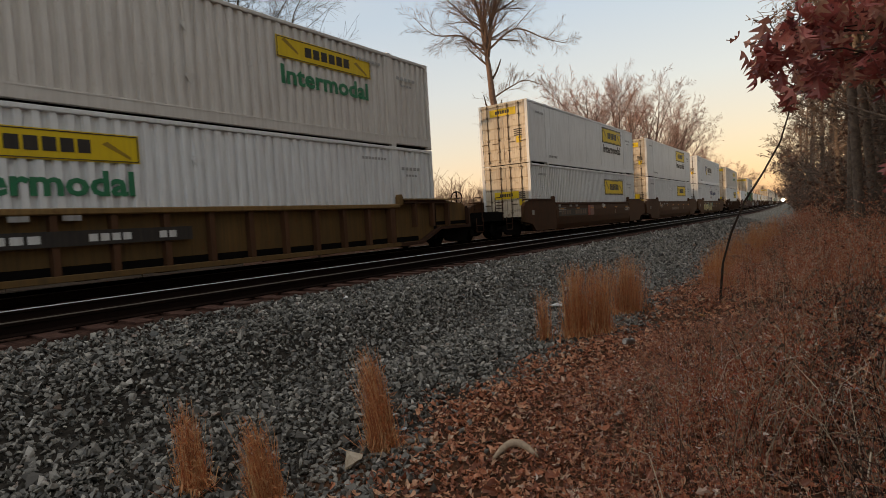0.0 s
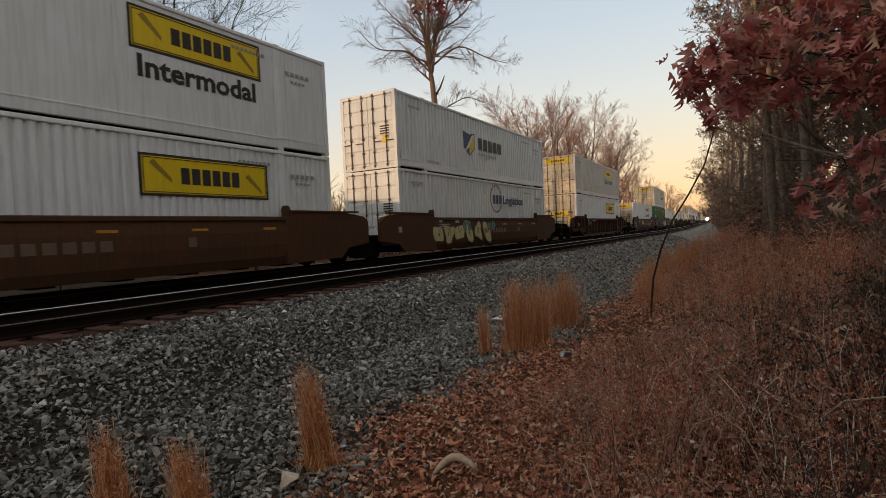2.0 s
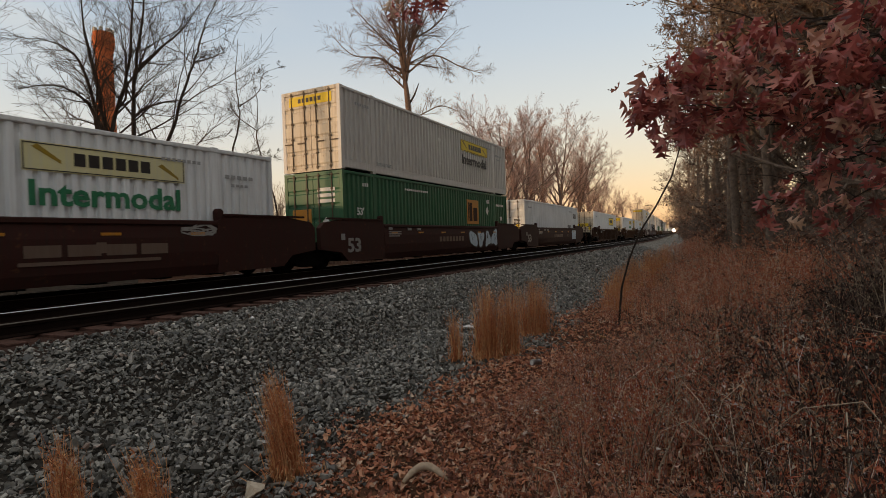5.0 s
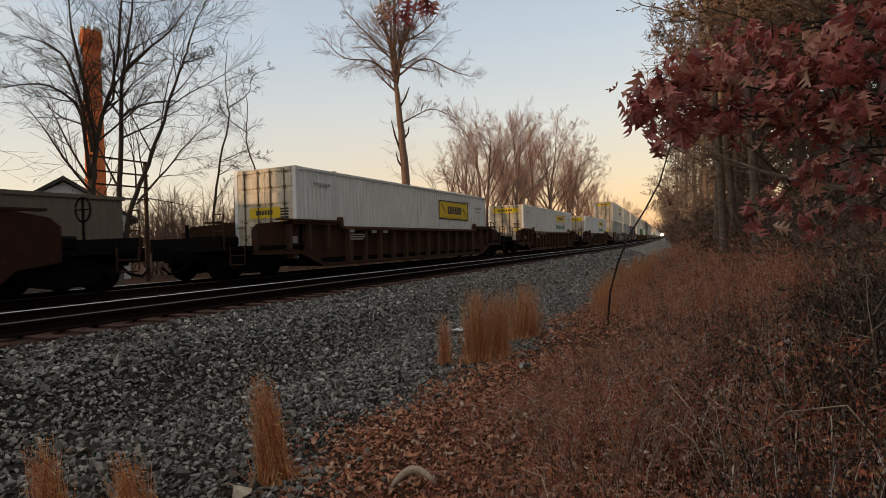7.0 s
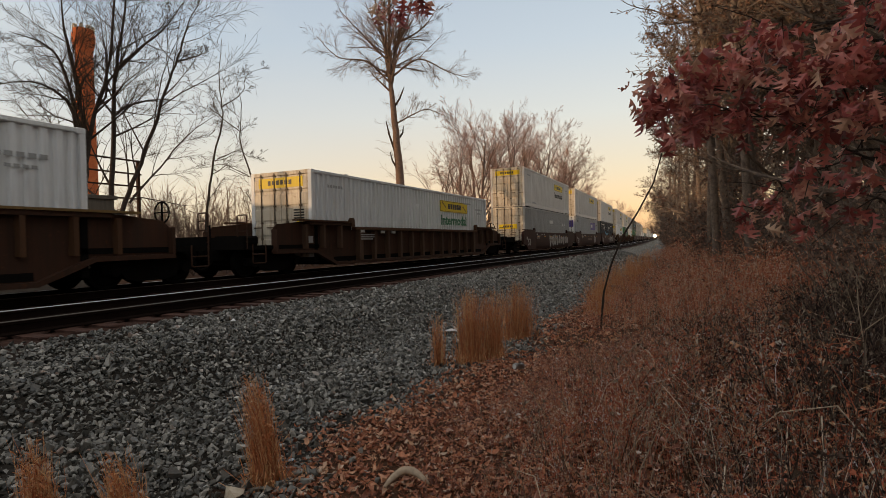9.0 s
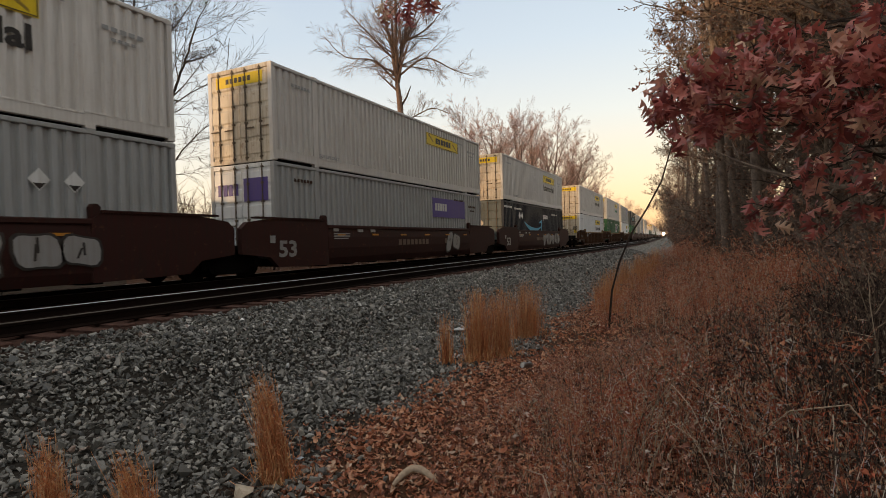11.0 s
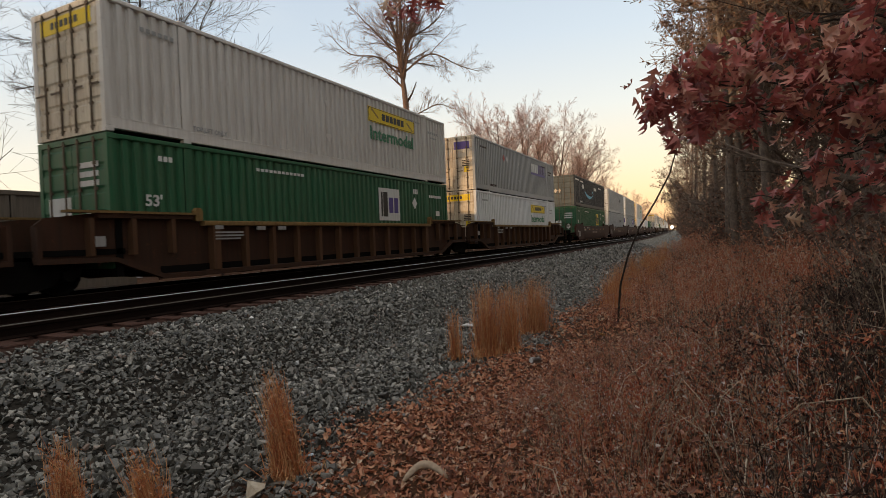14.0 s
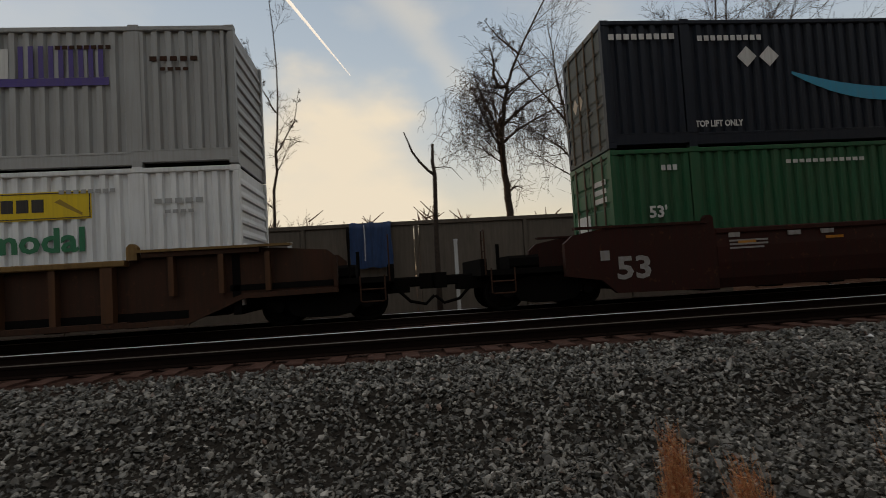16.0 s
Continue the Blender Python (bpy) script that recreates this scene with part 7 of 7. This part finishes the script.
ts = Shape()
cols, levels = 15, (3.42, 3.40, 3.1, 2.6, 2.1, 1.6, 1.15)
for k, z in enumerate(levels):
    for i in range(cols):
        yy = -1.05 + 2.1 * i / (cols - 1) + 0.04 * math.sin(k * 1.3 + i)
        ts.v.append((0.02 if k == 0 else 0.25 + 0.07 * math.sin(i * 1.9 + k * 0.6) + 0.03 * k, yy, z + 0.04 * math.sin(i * 1.1)))
nf = len(ts.v)
ts.v += [(x - 0.03, y, z) for x, y, z in ts.v]
for k in range(len(levels) - 1):
    for i in range(cols - 1):
        q = (k * cols + i, (k + 1) * cols + i, (k + 1) * cols + i + 1, k * cols + i + 1)
        ts.f += [q, tuple(nf + j for j in reversed(q))]
part("sheet", ts, M["tarp"], tarp, smooth=True)
part("tie_rope", Shape().tube([(0.45, -0.3, 3.3), (0.5, -0.28, 2.4), (0.55, -0.3, 1.5)], 0.02, 5), M["pale"], tarp)
tarp.matrix_world = pose(-23.8, -0.6, 0.55, 0, 0, 0) @ Matrix.Scale(0.86, 4)
# unseen wall, added to keep the low sun off the oak and bank
sun_block = tagged(new("wall_warehouse"), "unseen plain wall added beyond the yard to block the sun", "wall", kind="structure")
part("masonry", Shape().box(-17, 15, -0.3, 0.3, -1.5, 10.0), M["concrete"], sun_block)
sun_block.matrix_world = pose(-38.0, -44.0, 0, 0, 0, -40)
for i, (y, h) in enumerate(((-3.4, 3.4), (2.6, 3.2))):
    p = tagged(part("marker_post", Shape().box(-0.06, 0.06, -0.06, 0.06, 0, h).box(-0.08, 0.08, -0.08, 0.08, h, h + 0.05), M["pale"]), "white painted post standing beyond the track", "post", "white posts")
    p.location = (-20.0, y, -0.9)
chim = tagged(new("brick_chimney"), "tall orange-lit brick factory chimney with corbelled crown", "chimney")
cs = Shape()
n = 16
prof = [(1.22, -1), (1.16, 6), (1.08, 14), (1.0, 22), (0.96, 26.6)]
for r_, z in prof:
    cs.v += [(r_ * math.cos(2 * math.pi * i / n), r_ * math.sin(2 * math.pi * i / n), z) for i in range(n)]
for k in range(len(prof) - 1):
    cs.f += [(k * n + i, k * n + (i + 1) % n, (k + 1) * n + (i + 1) % n, (k + 1) * n + i) for i in range(n)]
part("shaft", cs, M["brick"], chim)
for k, (r_, z, h) in enumerate(((1.06, 26.6, 0.35), (1.16, 26.95, 0.4), (1.24, 27.35, 1.0), (1.14, 28.35, 0.5))):
    part("crown_ring", Shape().tube([(0, 0, z), (0, 0, z + h)], r_, 16), M["brick"], chim)
for i in range(8):
    a = math.pi * 2 * i / 8
    part("crown_block", Shape().box(-0.18, 0.18, -0.16, 0.16, 28.85, 29.3), M["cream"], chim, at=Matrix.Translation((1.0 * math.cos(a), 1.0 * math.sin(a), 0)) @ Matrix.Rotation(a, 4, "Z"))
chim.location = (-67.6, 42.0, -0.9)
house = tagged(new("house"), "low white gabled house with dark shingle roof", "house")
part("wall", Shape().prism_y([(-3.6, 0), (3.6, 0), (3.6, 4.3), (0, 6.5), (-3.6, 4.3)], -5, 5), M["white"], house)
for sg in (-1, 1):
    q = [(sg * 4.1, 3.85), (sg * 4.1, 4.1), (0, 6.85), (0, 6.6)]
    part("roof", Shape().prism_y(q if sg > 0 else q[::-1], -5.4, 5.4), M["roofing"], house)
part("window", Shape().box(-0.5, 0.5, -5.03, -4.97, 2.6, 3.9), M["ink"], house)
part("window_trim", Shape().box(-0.6, 0.6, -5.05, -4.99, 3.9, 4.0), M["pale"], house)
house.matrix_world = pose(-41.5, 23.5, -0.9, 0, 0, 60)
shed = tagged(new("shed"), "low dark flat-roofed shed behind the wall", "shed")
part("wall", Shape().box(-4, 4, -7, 7, 0, 3.9), M["dark"], shed)
part("roof", Shape().box(-4.3, 4.3, -7.3, 7.3, 3.9, 4.15), M["roofing"], shed)
shed.location = (-33.0, 9.0, -0.9)
rackf = tagged(new("pipe_rack"), "rusty open frame of posts and beams", "frame")
for x in (-1.6, 1.6):
    part("post", Shape().box(-0.08, 0.08, -0.08, 0.08, 0, 7.4), M["dark"], rackf, at=(0, x, 0))
for z in (5.0, 5.75, 6.5, 7.3):
    part("beam", Shape().box(-0.05, 0.05, -1.8, 1.8, z, z + 0.09), M["dark"], rackf)
rackf.location = (-31.0, 20.7, -0.9)


def far_wood(name, pts, high, seed, label, n):
    """A distant line of bare woods: many thin stems and twigs."""
    r = random.Random(seed)
    s = Shape()
    for _ in range(n):
        k = r.random() * (len(pts) - 1)
        i = int(k)
        x = pts[i][0] + (pts[i + 1][0] - pts[i][0]) * (k - i) + r.gauss(0, 6)
        y = pts[i][1] + (pts[i + 1][1] - pts[i][1]) * (k - i) + r.gauss(0, 6)
        h = high * r.uniform(0.55, 1.05)
        b = Vector((x, y, -1))
        s.tube([b, b + Vector((r.gauss(0, 0.5), r.gauss(0, 0.5), h * 0.6)), b + Vector((r.gauss(0, 1), r.gauss(0, 1), h))], [0.22, 0.15, 0.05], 3, False)
        for _ in range(12):
            z = h * r.uniform(0.25, 0.95)
            q = b + Vector((0, 0, z))
            e = q + Vector((r.gauss(0, 1), r.gauss(0, 1), r.uniform(0.3, 1.3))).normalized() * h * 0.22
            s.tube([q, e], [0.10, 0.04], 3, False)
    tagged(part(name, s, M["bark_warm"]), label, "woods", kind="stuff")


far_wood("far_woods", [(-400, 60), (-260, 200), (-150, 380), (-60, 520), (-10, 560), (60, 540), (160, 420)], 17, 3, "distant line of bare grey woods", 900)
far_wood("yard_woods", [(-75, -140), (-70, -70), (-62, -10), (-75, 30), (-90, 80), (-60, 150)], 9.0, 4, "low bare trees beyond the yard", 420)
signal = tagged(new("signal_lamp"), "far white lamp on a mast beside the line", "signal")
part("mast", Shape().tube([(0, 0, -1), (0, 0, 4.2)], 0.12, 6), M["black"], signal)
m_l, ns, ls, bs = node_mat("white_lamp_glow")
bs.inputs["Emission Color"].default_value, bs.inputs["Emission Strength"].default_value = (1.0, 0.93, 0.82, 1), 3.0
part("lamp", Shape().tube([(0, 0.1, 3.5), (0, -0.4, 3.5)], [0.9, 1.1], 10), m_l, signal, "glowing white lamp")
signal.location = (TRACK_X + 4.5 + bend(420), 420, -0.9)

def far_shrubs(name, x0, x1, y0, y1, high, seed, label, n):
    """Low twiggy shrubs behind the wall: stems fanning from the ground."""
    r = random.Random(seed)
    s = Shape()
    for _ in range(n):
        b = Vector((r.uniform(x0, x1), r.uniform(y0, y1), -0.9))
        h = high * r.uniform(0.5, 1.05)
        for _ in range(5):
            d = Vector((r.gauss(0, 0.28), r.gauss(0, 0.28), 1)).normalized()
            m, t = b + d * h * 0.5, b + d * h + Vector((r.gauss(0, 0.3), r.gauss(0, 0.3), 0))
            s.tube([b, m, t], [0.05, 0.035, 0.012], 3, False)
            for _ in range(9):
                q = m.lerp(t, r.uniform(-0.5, 0.95))
                e = q + Vector((r.gauss(0, 1), r.gauss(0, 1), r.uniform(0.2, 1.6))).normalized() * h * r.uniform(0.12, 0.3)
                s.tube([q, q.lerp(e, 0.5), e], [0.016, 0.012, 0.006], 3, False)
    tagged(part(name, s, M["bark_warm"]), label, "shrubs", kind="stuff")


far_shrubs("row_shrubs", -38, -27, 62, 150, 6.0, 18, "brown brush at the foot of the bare trees", 170)
far_shrubs("yard_shrubs", -40, -29, 24, 66, 7.0, 8, "low bare twiggy shrubs beyond the wall", 170)
# unseen wall, added to shade the near right of the bank
bank = tagged(new("wall_bank"), "unseen plain wall added on the bank beside the viewpoint for shade", "wall", kind="structure")
part("masonry", Shape().box(-0.2, 0.2, -12, 8, -1.5, 3.3), M["concrete"], bank)
bank.matrix_world = pose(2.75, -2.6, 0)

m_l, ns, ls, bs = node_mat("sunlit_vapour")
bs.inputs["Base Color"].default_value, bs.inputs["Emission Color"].default_value, bs.inputs["Emission Strength"].default_value = (0.6, 0.6, 0.6, 1), (1.0, 0.97, 0.93, 1), 0.22
tagged(part("vapour_trail", Shape().tube([(-1869, -399, 1129), (-1931, -298, 1012), (-2056, -95, 777)], [9.0, 6.5, 1.0], 6), m_l), "thin white vapour trail high in the evening sky", "vapour trail", kind="structure")

# ties, last
for centre, parent, first, count in ((NEAR_X, near_track, -14.0, 200), (TRACK_X, track, -14.0, 110)):
    for i in range(count):
        y = first + 0.53 * i + (0.03 if i % 3 else -0.04)
        part("tie", shared(("tie", i % 4), lambda: Shape().box(-1.3 - 0.03 * (i % 2), 1.26 + 0.05 * (i % 4), -0.115, 0.115, -0.37, -0.185, 0.012).mesh("tie", M["tie"])), parent=parent, at=pose(centre + bend(y), y, RAIL_TOP, 0, 0, heading(y) + (i % 5 - 2) * 0.4))


# ---- what moves ----
def motions():
    """The whole train runs along the line at an even speed."""
    for thing, start, z in MOVING:
        rows = []
        for i in range(17):
            s = start - V * i
            rows.append((float(i), pose(TRACK_X + bend(s), s, z, 0, 0, heading(s))))
        walk(thing, rows)
    # wind tosses the oak's upper bough: seconds, centimetres sideways, centimetres up
    gusts = """0 -2 2;0.5 -2 2;1 -5 0;1.5 -7 0;2 -2 6;2.5 1 3;3 -11 -2;3.5 13 17;4 2 10;4.5 -14 -10;5 -14 -3;5.7 -6 0;6.5 -9 1;7.5 -5 0
    8 0 0;8.5 3 2;9.3 4 2;10 2 2;10.8 8 0;11 6 0;11.3 12 3;11.6 23 11;12 34 23;12.3 37 21;12.5 27 19;12.8 23 13;13 24 10;13.3 13 5
    13.5 9 3;14 -4 -3;14.3 -6 -5;14.5 -8 -7;14.8 -9 -6;15 -10 -6;16 -9 -4"""
    rows = []
    for gust in gusts.replace("\n", ";").split(";"):
        t, side, up = (float(k) for k in gust.split())
        rows.append((t, pose(0.0089 * side, 0.0045 * side, 0.01 * up)))
    walk(upper_bough, rows)


motions()
